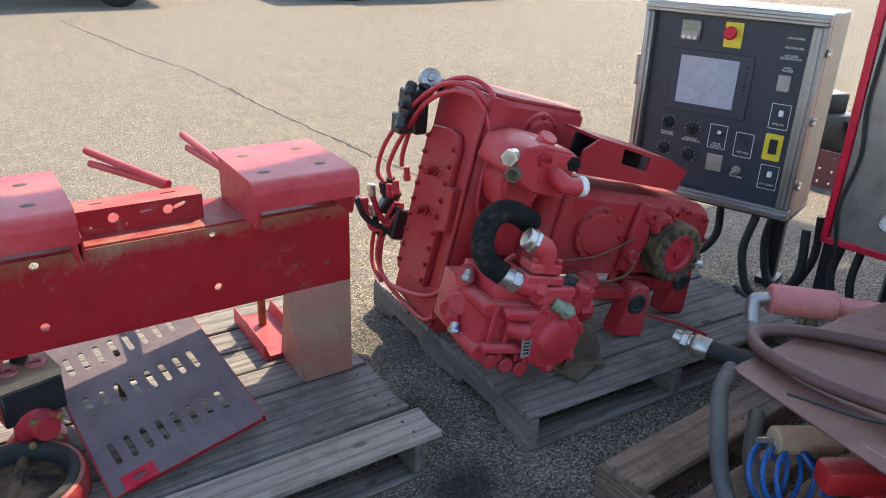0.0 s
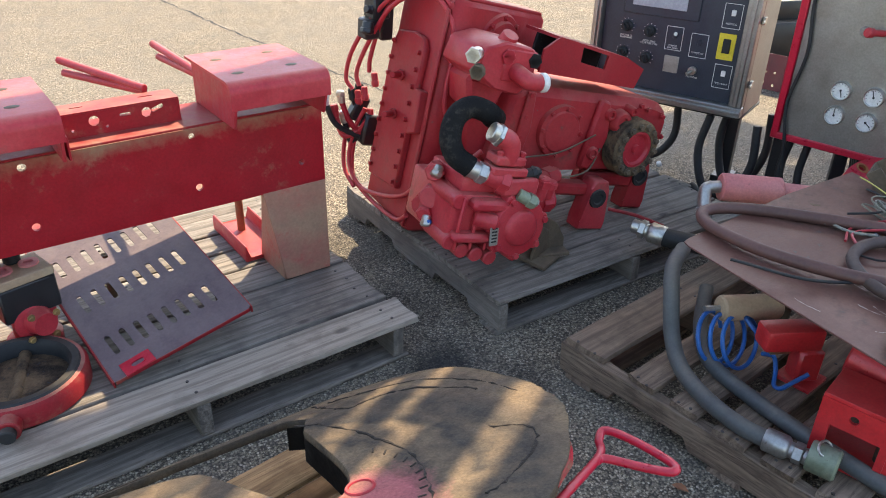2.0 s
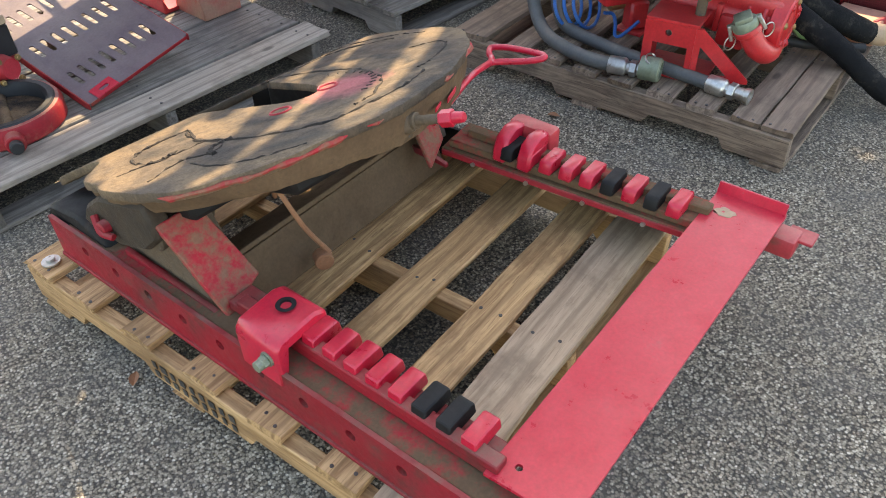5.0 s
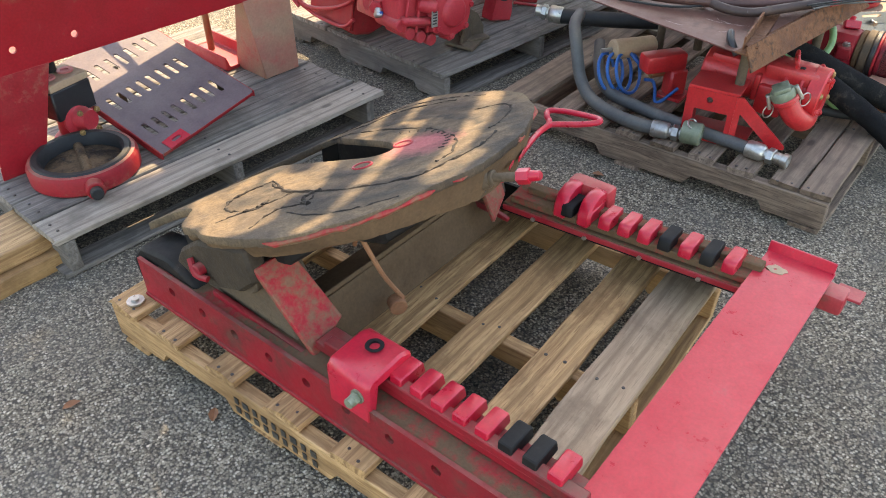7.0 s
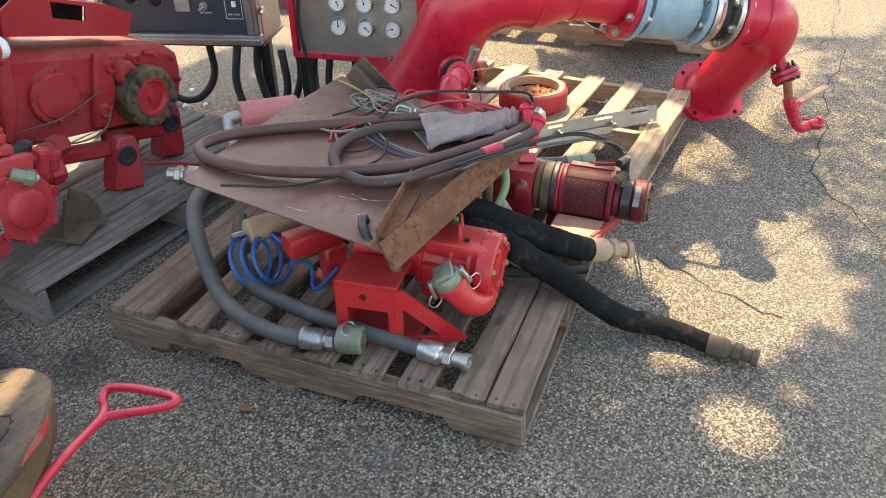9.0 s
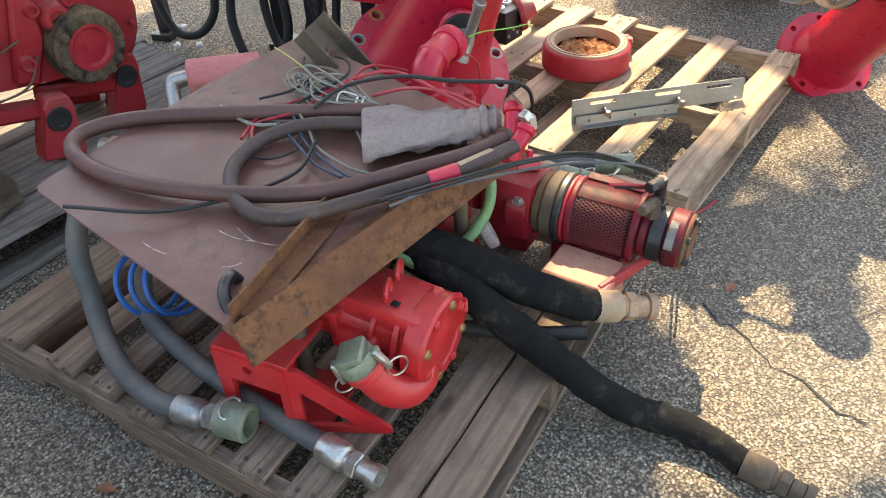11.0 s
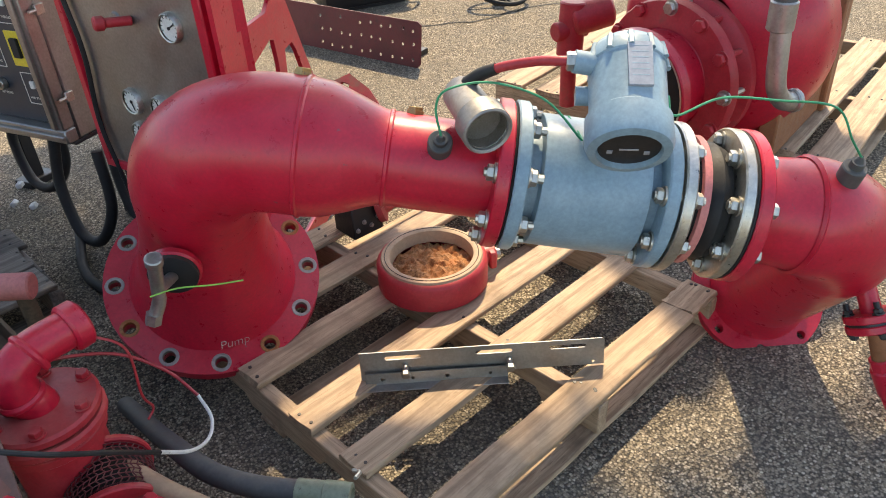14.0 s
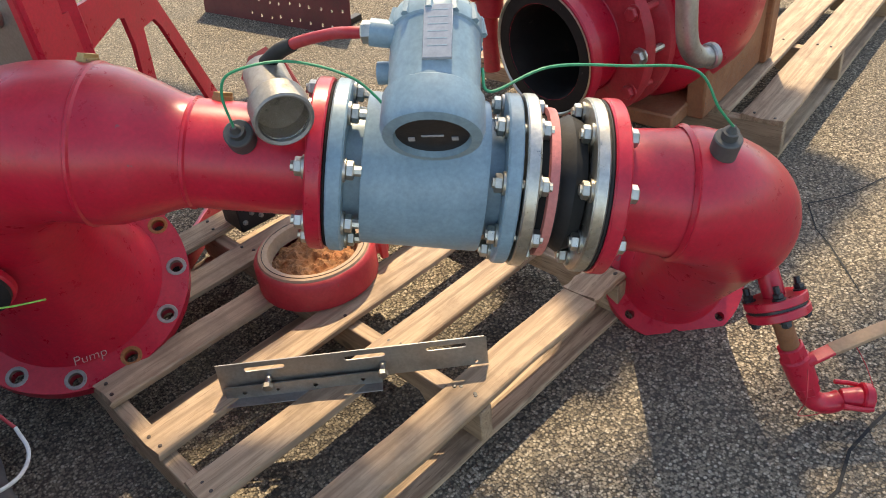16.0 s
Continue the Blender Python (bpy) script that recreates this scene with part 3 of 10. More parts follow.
# left elbow with its foot flange
bm = bm_new()
flange(bm, FL - FN * 0.034, FN, 0.2665, 0.150, 0.034, 12, 0.238, 0.016, spin=3)
lathe(bm, [(0.150, -0.034), (0.205, 0.0005), (0.200, 0.012), (0.186, 0.04), (0.168, 0.10), (0.150, 0.20), (0.138, 0.28), (0.132, 0.36)], axis_m(FL, FL + FN), 48)
lf = part("foot_flange", bm, RED_CLEAN, flow, "wide red flange with twelve bolt holes", in_world=True)
fm = axis_m(FL - FN * 0.034, FL, 3)
for k in range(12):
    a = 2 * math.pi * (k + 0.5) / 12
    bm = bm_new()
    lathe(bm, [(0.0155, -0.012), (0.0155, 0.0006), (0.0225, 0.0012), (0.0240, 0.0002)], fm @ Matrix.Translation((0.238 * math.cos(a), 0.238 * math.sin(a), 0.034)), 18)
    part("worn_rim", bm, RUST_ORANGE if k % 3 == 0 else ALU, lf, "bare worn rim of a bolt hole", in_world=True)
bm = bm_new()
path = arc_corner(FL + FN * 0.34, LC, on_axis(-0.352), 0.20, 18)
tube(bm, path, 0.132, 48, smooth=False, cap=False)
part("elbow", bm, RED_CLEAN, flow, in_world=True)
bm = bm_new()
lathe(bm, [(0.132, -0.36), (0.1335, -0.352), (0.132, -0.344), (0.129, -0.31), (0.112, -0.26), (0.098, -0.225), (0.0915, -0.205), (0.0905, -0.19), (0.090, 0.0)], axis_m(C1, C1 + AX), 48)
part("reducer", bm, RED_CLEAN, flow, in_world=True)
# weld beads
for s, r in ((-0.352, 0.1335), (-0.195, 0.0915)):
    bm = bm_new()
    lathe(bm, [(r - 0.003, -0.007), (r + 0.002, -0.003), (r + 0.0025, 0.002), (r - 0.003, 0.007)], axis_m(on_axis(s), on_axis(s + 1)), 48)
    part("weld_bead", bm, RED_CLEAN, flow, in_world=True)


def flow_flange(name, s, T, material, R, r=0.08, label=""):
    bm = bm_new()
    lathe(bm, [(r, 0), (R - 0.003, 0), (R, 0.003), (R, T - 0.003), (R - 0.003, T), (r, T), (r, 0)], axis_m(on_axis(s), on_axis(s + 1)), 48)
    return part(name, bm, material, flow, label, in_world=True)


flow_flange("pipe_flange", 0.0, 0.026, RED_CLEAN, 0.143)
flow_flange("gasket", 0.026, 0.006, BLACK, 0.138, label="black rubber gasket")
flow_flange("meter_flange", 0.032, 0.025, BLUE_GREY, 0.143)
flow_flange("meter_flange", 0.305, 0.024, BLUE_GREY, 0.143)
flow_flange("joint_flange", 0.334, 0.022, ZINC, 0.145, label="zinc plated joint flange")
flow_flange("joint_flange", 0.440, 0.022, ZINC, 0.147, label="zinc plated joint flange")
flow_flange("gasket", 0.462, 0.007, BLACK, 0.146)
flow_flange("pipe_flange", 0.469, 0.026, RED_CLEAN, 0.149)
bm = bm_new()
lathe(bm, [(0.08, 0.055), (0.098, 0.057), (0.098, 0.082), (0.124, 0.084), (0.126, 0.087), (0.126, 0.277), (0.124, 0.28), (0.098, 0.282), (0.098, 0.305), (0.08, 0.308)], axis_m(C1, C1 + AX), 56)
part("meter_body", bm, BLUE_GREY, flow, "blue-grey enamelled meter drum", in_world=True)
bm = bm_new()
lathe(bm, [(0.085, 0.354), (0.105, 0.360), (0.114, 0.375), (0.104, 0.395), (0.116, 0.415), (0.108, 0.435), (0.085, 0.442)], axis_m(C1, C1 + AX), 40)
part("rubber_joint", bm, BLACK, flow, "black rubber expansion joint", in_world=True)
bm = bm_new()
lathe(bm, [(0.116, 0.372), (0.125, 0.374), (0.125, 0.388), (0.116, 0.39), (0.116, 0.372)], axis_m(C1, C1 + AX), 40)
part("control_ring", bm, PINK, flow, "faded pink band", in_world=True)
# bolts through the flange pairs
for k in range(8):
    a = 2 * math.pi * (k + 0.5) / 8
    rad = (TOWARD * math.cos(a - 0.39) + TOWARD.cross(AX) * math.sin(a - 0.39)) * 0.121
    for s0, s1, lo, hi in ((-0.022, 0.085, 0.0, 0.057), (0.285, 0.378, 0.305, 0.356), (0.420, 0.508, 0.440, 0.495)):
        bm = bm_new()
        rod(bm, on_axis(s0) + rad, on_axis(s1) + rad, 0.0085, seg=8)
        bolt(bm, on_axis(lo) + rad, -AX, 0.0150, 0.014)
        bolt(bm, on_axis(hi) + rad, AX, 0.0150, 0.014)
        part("bolt", bm, ZINC, flow, in_world=True)
# right elbow and foot flange
bm = bm_new()
RP = arc_corner(on_axis(0.49), RC_, FR + RN * 0.06, 0.17, 16)
tube(bm, RP, [0.100, 0.112] + [0.119] * 12 + [0.116, 0.112], 44, smooth=False, cap=False)
part("elbow", bm, RED_CLEAN, flow, in_world=True)
bm = bm_new()
lathe(bm, [(0.113, -0.006), (0.119, 0), (0.113, 0.006)], axis_m(on_axis(0.61), on_axis(1.61)), 44)
part("weld_bead", bm, RED_CLEAN, flow, in_world=True)
bm = bm_new()
flange(bm, FR - RN * 0.026, RN, 0.1715, 0.1, 0.026, 8, 0.150, 0.0115, spin=14)
lathe(bm, [(0.1, -0.026), (0.128, 0.0005), (0.125, 0.012), (0.116, 0.045), (0.112, 0.08)], axis_m(FR, FR + RN), 44)
part("foot_flange", bm, RED_CLEAN, flow, "red flange standing on the asphalt", in_world=True)
# meter head
DP_ = Vector((3.381, 0.485, 0.810))
fwd = Vector((-0.58, -0.61, -0.54)).normalized()
HC = DP_ - fwd * 0.10
up = (Vector((-0.10, -0.16, 0.98)) - fwd * Vector((-0.10, -0.16, 0.98)).dot(fwd)).normalized()
sidev = up.cross(fwd).normalized()
H0 = on_axis(0.185) + (HC - on_axis(0.185)).normalized() * 0.11
bm = bm_new()
rod(bm, H0, H0 + (HC - H0) * 0.8, 0.034, seg=20)
part("meter_neck", bm, BLUE_GREY, flow, in_world=True)
bm = bm_new()
HL = [(0.0, -0.088), (0.046, -0.088), (0.058, -0.083), (0.062, -0.074), (0.065, -0.07), (0.065, -0.05), (0.0625, -0.047), (0.0625, 0.045), (0.069, 0.05), (0.070, 0.092), (0.066, 0.104), (0.052, 0.107), (0.050, 0.097), (0.0, 0.097)]
lathe(bm, HL, axis_m(HC, HC + fwd), 36)
tube(bm, [HC - sidev * 0.03 + up * 0.012 - fwd * 0.045, HC - sidev * 0.088 + up * 0.022 - fwd * 0.048], 0.019, 18, smooth=False)
tube(bm, [HC - sidev * 0.04 - up * 0.02 - fwd * 0.01, HC - sidev * 0.082 - up * 0.02 - fwd * 0.01], 0.016, 18, smooth=False)
head = part("meter_head", bm, BLUE_GREY, flow, "blue-grey cast transmitter head", in_world=True)
for k in range(12):
    bm = bm_new()
    a = 2 * math.pi * k / 12
    q = axis_m(HC, HC + fwd).to_3x3() @ Vector((math.cos(a), math.sin(a), 0))
    rod(bm, HC + fwd * -0.078 + q * 0.060, HC + fwd * -0.050 + q * 0.0655, 0.006, seg=6)
    part("rib", bm, BLUE_GREY, head, in_world=True)
bm = bm_new()
lathe(bm, [(0, 0.0985), (0.049, 0.0985)], axis_m(HC, HC + fwd), 30)
part("display", bm, BLACK_PAINT, head, "dark round display window", in_world=True)
bm = bm_new()
q = Matrix.LocRotScale(HC + fwd * 0.0995, Matrix((sidev, up, fwd)).transposed().to_quaternion(), None)
box(bm, (0.030, 0.004, 0.001), q @ Matrix.Translation((0, -0.004, 0)))
box(bm, (0.009, 0.009, 0.001), q @ Matrix.Translation((-0.029, -0.012, 0)))
box(bm, (0.009, 0.009, 0.001), q @ Matrix.Translation((0.029, -0.012, 0)))
part("display_marks", bm, SCREEN, head, in_world=True)
bm = bm_new()
q = Matrix.LocRotScale(HC + up * 0.0645 - fwd * 0.02 + sidev * 0.01, Matrix((sidev, -fwd, up)).transposed().to_quaternion(), None)
box(bm, (0.038, 0.082, 0.006), q @ Matrix.Translation((0, -0.006, 0)), 0.0008)
plate_ = part("data_plate", bm, SCREEN, head, "pale data plate with illegible lines", in_world=True)
for k in range(6):
    bm = bm_new()
    box(bm, (0.026, 0.0010, 0.0003), q @ Matrix.Translation((0, 0.026 - 0.011 * k, 0.0032)))
    part("print_line", bm, BLUE_DEEP, head, in_world=True)
# grey junction cup and red cable
JR = Vector((3.276, 0.710, 0.803))
jd = Vector((-0.29, -0.94, -0.17)).normalized()
JC = JR - jd * 0.05
bm = bm_new()
lathe(bm, [(0, -0.075), (0.03, -0.075), (0.034, -0.068), (0.036, 0.01), (0.041, 0.018), (0.045, 0.022), (0.045, 0.062), (0.042, 0.065), (0.038, 0.062), (0.038, 0.025), (0, 0.023)], axis_m(JC, JC + jd), 30)
cup = part("junction_cup", bm, ALU, flow, "grey aluminium junction housing with a clear cover", in_world=True)
bm = bm_new()
lathe(bm, [(0, 0.052), (0.0375, 0.052), (0.0375, 0.056), (0, 0.056)], axis_m(JC, JC + jd), 24)
part("cover", bm, GLASS, cup, "clear round cover", in_world=True)
bm = bm_new()
G0 = HC - sidev * 0.088 + up * 0.022 - fwd * 0.048
JB = JC - jd * 0.045 + Vector((0.004, 0, 0.028))
JX = G0 * 0.30 + JB * 0.70 + Vector((0, 0, 0.016))
tube(bm, [G0, G0 - sidev * 0.03, G0 * 0.65 + JB * 0.35 + Vector((0, 0, 0.014)), JX, JB], 0.0085, 12)
part("cable", bm, RED_WIRE, flow, "dull red cable", in_world=True)
bm = bm_new()
tube(bm, [JX, (JX + JB) / 2 + Vector((0, 0, 0.004)), JB], [0.0105, 0.012, 0.0125], 12)
part("cable_gland", bm, BLACK, flow, "black cable boot", in_world=True)
bm = bm_new()
rod(bm, G0 + sidev * 0.012, G0 - sidev * 0.012, 0.016, seg=6, bev=0.002)
part("gland_nut", bm, ZINC, flow, in_world=True)
bm = bm_new()
rod(bm, on_axis(-0.035) + (JC - jd * 0.03 - on_axis(-0.035)).normalized() * 0.085, JC - jd * 0.03, 0.02, seg=16)
part("cup_stem", bm, ALU, flow, in_world=True)
# pressure senders with green wires
SL, SR = Vector((3.235, 0.790, 0.752)), Vector((3.838, 0.345, 0.650))
for p, n in ((SL, (SL - on_axis(-0.10)).normalized()), (SR, (SR - on_axis(0.665)).normalized())):
    bm = bm_new()
    rod(bm, p - n * 0.015, p + n * 0.026, 0.0225, seg=22, bev=0.002)
    rod(bm, p + n * 0.026, p + n * 0.04, 0.013, seg=14)
    rod(bm, p + n * 0.04, p + n * 0.052, 0.009, 0.004, seg=10)
    part("pressure_sender", bm, HOSE_GREY, flow, "dark grey round sender", in_world=True)
    bm = bm_new()
    t = p + n * 0.05
    if p is SL:
        pts = [t, t + Vector((0.0, 0.01, 0.05)), t + Vector((0.02, 0.0, 0.08)), t + Vector((0.10, -0.02, 0.075)), t + Vector((0.17, -0.08, 0.04)), t + Vector((0.21, -0.13, -0.03)), on_axis(0.13) + UP * 0.127]
    else:
        pts = [t, t + Vector((-0.03, 0.01, 0.04)), t + Vector((-0.055, 0.04, 0.10)), t + Vector((-0.15, 0.09, 0.125)), t + Vector((-0.26, 0.13, 0.15)), t + Vector((-0.35, 0.15, 0.14)), HC + sidev * 0.064 + fwd * 0.0]
    tube(bm, pts, 0.0022, 7)
    part("green_wire", bm, GREEN_WIRE, flow, "thin green wire", in_world=True)
# brass plugs on the top
for s, r in ((-0.37, 0.132), (-0.155, 0.09)):
    bm = bm_new()
    n = (UP + Vector((0.10, 0.2, 0.1))).normalized()
    n = (n - AX * n.dot(AX)).normalized()
    p = on_axis(s) + n * r
    rod(bm, p - n * 0.01, p + n * 0.006, 0.018, seg=6)
    box(bm, (0.016, 0.03, 0.008), axis_m(p + n * 0.009, p + n), 0.001)
    part("plug", bm, BRASS, flow, "brass hexagon plug", in_world=True)
# drain tee on the left neck
V0 = Vector((2.845, 1.215, 0.49))
vd = Vector((-0.50, -0.83, -0.18)).normalized()
bm = bm_new()
rod(bm, V0 + vd * -0.06, V0 + vd * 0.055, 0.021, seg=18)
lathe(bm, [(0, 0.05), (0.052, 0.05), (0.056, 0.054), (0.056, 0.066), (0.052, 0.07), (0, 0.07)], axis_m(V0, V0 + vd), 26)
tee = part("drain_stub", bm, RED_CLEAN, flow, in_world=True)
bm = bm_new()
lathe(bm, [(0, 0.07), (0.051, 0.07), (0.051, 0.08), (0.03, 0.085), (0, 0.086)], axis_m(V0, V0 + vd), 26)
part("blank", bm, BLACK, tee, "black blank disc", in_world=True)
bm = bm_new()
TT, TB = Vector((2.757, 1.032, 0.602)), Vector((2.727, 1.072, 0.440))
c = (TT + TB) / 2 + Vector((0.012, 0.015, -0.01))
rod(bm, c, TT, 0.0135, seg=14, bev=0.002)
rod(bm, TT - (TT - c) * 0.2, TT, 0.017, seg=14, bev=0.002)
tube(bm, [c, c * 0.6 + TB * 0.4 + Vector((0.006, 0, 0)), TB], 0.0135, 12)
rod(bm, c * 0.3 + TB * 0.7, TB, 0.0165, seg=6)
rod(bm, V0 + vd * 0.08, c, 0.012, seg=12)
part("tee", bm, STEEL, tee, "grey steel tee fitting", in_world=True)
bm = bm_new()
tube(bm, [c + Vector((-0.02, -0.012, 0.0)), c + Vector((0.03, -0.02, 0.0)), c + Vector((0.09, -0.05, -0.004)), c + Vector((0.14, -0.08, 0.0))], 0.0017, 6)
part("wire_tie", bm, LIME, tee, "bright green tie", in_world=True)
# handwriting on the foot
tx = bpy.data.curves.new("writing", "FONT")
tx.body, tx.size, tx.extrude, tx.align_x = "Pump", 0.032, 0.0002, "CENTER"
tob = new("writing", tx)
tx.offset = -0.0005
tx.shear = 0.15
tx.materials.append(CLOTH)
d = (Vector((2.607, -0.241, 1.348)) - FL)
d = (d - FN * d.dot(FN)).normalized()
xa = FN.cross(d).normalized()
ya = (FN * 0.80 - d * 0.60).normalized()
za = xa.cross(ya)
tob.parent = flow
tob.matrix_basis = MW[flow].inverted() @ Matrix.LocRotScale(FL + FN * 0.010 + d * 0.2065, Matrix((xa, ya, za)).transposed().to_quaternion(), None)
# right drain valve
V1 = Vector((3.985, 0.325, 0.365))
W1 = Vector((3.972, 0.280, 0.298))
dv = (W1 - V1).normalized()
bm = bm_new()
rod(bm, V1 - dv * 0.07, W1, 0.021, seg=18)
rod(bm, W1 - dv * 0.004, W1 + dv * 0.013, 0.058, seg=28, bev=0.002)
st = part("drain_neck", bm, RED_CLEAN, flow, in_world=True)
bm = bm_new()
rod(bm, W1 + dv * 0.019, W1 + dv * 0.036, 0.058, seg=28, bev=0.002)
part("drain_flange", bm, RED_CLEAN, st, in_world=True)
bm = bm_new()
rod(bm, W1 + dv * 0.013, W1 + dv * 0.019, 0.054, seg=24)
fm = axis_m(W1, W1 + dv).to_3x3()
for k in range(4):
    q = fm @ Vector((math.cos(k * math.pi / 2 + 0.5), math.sin(k * math.pi / 2 + 0.5), 0)) * 0.046
    rod(bm, W1 + q - dv * 0.03, W1 + q + dv * 0.05, 0.006, seg=8)
    bolt(bm, W1 + q - dv * 0.004, -dv, 0.010, 0.01)
    bolt(bm, W1 + q + dv * 0.036, dv, 0.010, 0.01)
part("flange_bolts", bm, BLACK_PAINT, st, "black studs and nuts", in_world=True)
W2 = W1 + dv * 0.036
W3 = Vector((4.000, 0.243, 0.178))
W4 = Vector((4.019, 0.199, 0.078))
W5 = Vector((4.105, 0.111, 0.056))
ev = (W4 - W3).normalized()
bm = bm_new()
rod(bm, W2, W3, 0.0185, seg=16)
part("nipple", bm, RUST, st, "rusty black pipe nipple", in_world=True)
bm = bm_new()
rod(bm, W3 - ev * 0.004, W3 + ev * 0.028, 0.026, seg=8, bev=0.003)
rod(bm, W3 + ev * 0.022, W4 - ev * 0.012, 0.029, 0.027, seg=18, bev=0.006)
rod(bm, W4 - ev * 0.024, W4 + ev * 0.006, 0.025, seg=8, bev=0.003)
vb = part("ball_valve", bm, RED_CLEAN, st, "small red ball valve", in_world=True)
bm = bm_new()
bend = [W4, W4 + ev * 0.022, W4 + ev * 0.034 + (W5 - W4) * 0.12, W4 + ev * 0.030 + (W5 - W4) * 0.30, W4 * 0.45 + W5 * 0.55 + Vector((0, 0, -0.016))]
tube(bm, bend, 0.021, 16)
rod(bm, bend[-1], W5, 0.022, 0.025, seg=18, bev=0.003)
rod(bm, W5 - (W5 - W4).normalized() * 0.022, W5, 0.030, seg=20, bev=0.004)
part("outlet_elbow", bm, RED_CLEAN, st, "red outlet elbow with a cap", in_world=True)
for s_ in (-1, 1):
    bm = bm_new()
    q = (W5 - W4).normalized()
    o = q.cross(Vector((0, 0, 1))).normalized() * 0.030 * s_
    tube(bm, [W5 + o - q * 0.004, W5 + o * 1.15 - q * 0.03, W5 + o * 1.1 - q * 0.062], 0.005, 8)
    part("cam_lever", bm, RED_CLEAN, st, in_world=True)
bm = bm_new()
h0, h1, h2 = Vector((4.016, 0.210, 0.152)), Vector((4.058, 0.191, 0.166)), Vector((4.185, 0.133, 0.196))
rod(bm, h0 - Vector((0.012, -0.006, 0.004)), h0 + Vector((0.010, -0.006, 0.006)), 0.013, seg=10)
hm = Matrix.Translation((h0 + h1) / 2) @ (h1 - h0).to_track_quat("X", "Z").to_matrix().to_4x4()
box(bm, ((h1 - h0).length + 0.01, 0.028, 0.008), hm, 0.002)
lev = part("valve_lever", bm, RED_CLEAN, st, "red valve lever", in_world=True)
bm = bm_new()
hm = Matrix.Translation((h1 + h2) / 2) @ (h2 - h1).to_track_quat("X", "Z").to_matrix().to_4x4()
box(bm, ((h2 - h1).length, 0.030, 0.011), hm, 0.004, 2)
part("grip", bm, TAN, lev, "dusty tan lever grip", in_world=True)
bm = bm_new()
tube(bm, [h0, h0 + Vector((-0.06, -0.04, -0.03)), W4 + Vector((-0.055, -0.02, -0.02)), W4 + Vector((0.02, -0.05, -0.035)), W5 + Vector((0.0, 0.01, 0.03))], 0.0011, 5)
tube(bm, [h1, h1 + Vector((0.05, -0.01, 0.0)), h1 + Vector((0.07, -0.04, -0.05)), W5 + Vector((0, 0, 0.03))], 0.0011, 5)
part("lanyard", bm, RED_WIRE, st, "thin red lanyard wire", in_world=True)

# ---- loose things on the tan pallet ----
RC = Vector((3.468, 1.187, 0.123))
ring = thing("butterfly_valve_ring", pose(RC.x, RC.y, RC.z, 0, 0, 12), "red butterfly valve body with a rusted seat lying on slats", "valve")
bm = bm_new()
lathe(bm, [(0.110, 0.0), (0.140, 0.0), (0.150, 0.007), (0.150, 0.070), (0.143, 0.082), (0.138, 0.084)], None, 56)
lathe(bm, [(0.110, 0.0), (0.106, 0.03)], None, 56)
q = Vector((math.cos(radians(-30)), math.sin(radians(-30)), 0))
rod(bm, q * 0.136 + Vector((0, 0, 0.042)), q * 0.182 + Vector((0, 0, 0.042)), 0.025, seg=18, bev=0.003)
box(bm, (0.02, 0.066, 0.052), pose(q.x * 0.167, q.y * 0.167, 0.038, 0, 0, -30), 0.004)
part("body", bm, RED, ring)
bm = bm_new()
lathe(bm, [(0.138, 0.0835), (0.135, 0.089), (0.122, 0.091), (0.113, 0.088), (0.111, 0.072), (0.108, 0.054)], None, 56)
part("seat", bm, TAN, ring, "tan rubber seat ring")
bm = bm_new()
lathe(bm, [(0.1275, 0.0902), (0.1265, 0.0916), (0.1255, 0.0902)], None, 56)
part("seat_groove", bm, BLACK, ring)
bm = bm_new()
bmesh.ops.create_grid(bm, x_segments=56, y_segments=56, size=0.113)
for v in list(bm.verts):
    r = math.hypot(v.co.x, v.co.y)
    if r > 0.1115:
        bm.verts.remove(v)
    else:
        v.co.z = 0.060 + 0.013 * noise.noise(v.co * 22) + 0.010 * noise.noise(v.co * 60) + 0.005 * noise.noise(v.co * 140) - 0.012 * max(0, (r - 0.05) / 0.06)
part("disc", bm, RUST_ORANGE, ring, "orange rusted flaking disc")
bm = bm_new()
bolt(bm, q * 0.182 + Vector((0, 0, 0.042)), q, 0.013, 0.012)
part("stem_bolt", bm, STEEL, ring)

bracket = thing("slotted_bracket", pose(3.105, 0.975, 0.118, 0, 0, -34.5), "slotted stainless steel bracket propped across the slats", "bracket")
bm = bm_new()
hh = [slot(0.10, 0.065, 0.085, 0.010), slot(0.31, 0.065, 0.085, 0.010), slot(0.48, 0.065, 0.085, 0.010), circle(0.03, 0.02, 0.004, 8), circle(0.54, 0.02, 0.004, 8)]
plate_with_holes(bm, [(0, 0), (0.335, 0.0), (0.345, 0.012), (0.565, 0.012), (0.565, 0.078), (0.56, 0.082), (0.0, 0.082)], hh, 0.003, pose(0, 0, 0.0, 82, 0, 0))
part("slotted_plate", bm, STAINLESS, bracket)
bm = bm_new()
plate_with_holes(bm, [(0.01, -0.002), (0.34, -0.002), (0.34, 0.03), (0.01, 0.03)], [circle(0.05, 0.014, 0.005, 8), circle(0.12, 0.014, 0.004, 8), circle(0.2, 0.014, 0.005, 8), circle(0.3, 0.014, 0.004, 8)], 0.003, pose(0, -0.012, 0.003, 80, 0, 0))
box(bm, (0.33, 0.025, 0.003), pose(0.175, -0.0245, 0.003, 0, 0, 0), 0.0008)
part("rail", bm, STAINLESS, bracket)
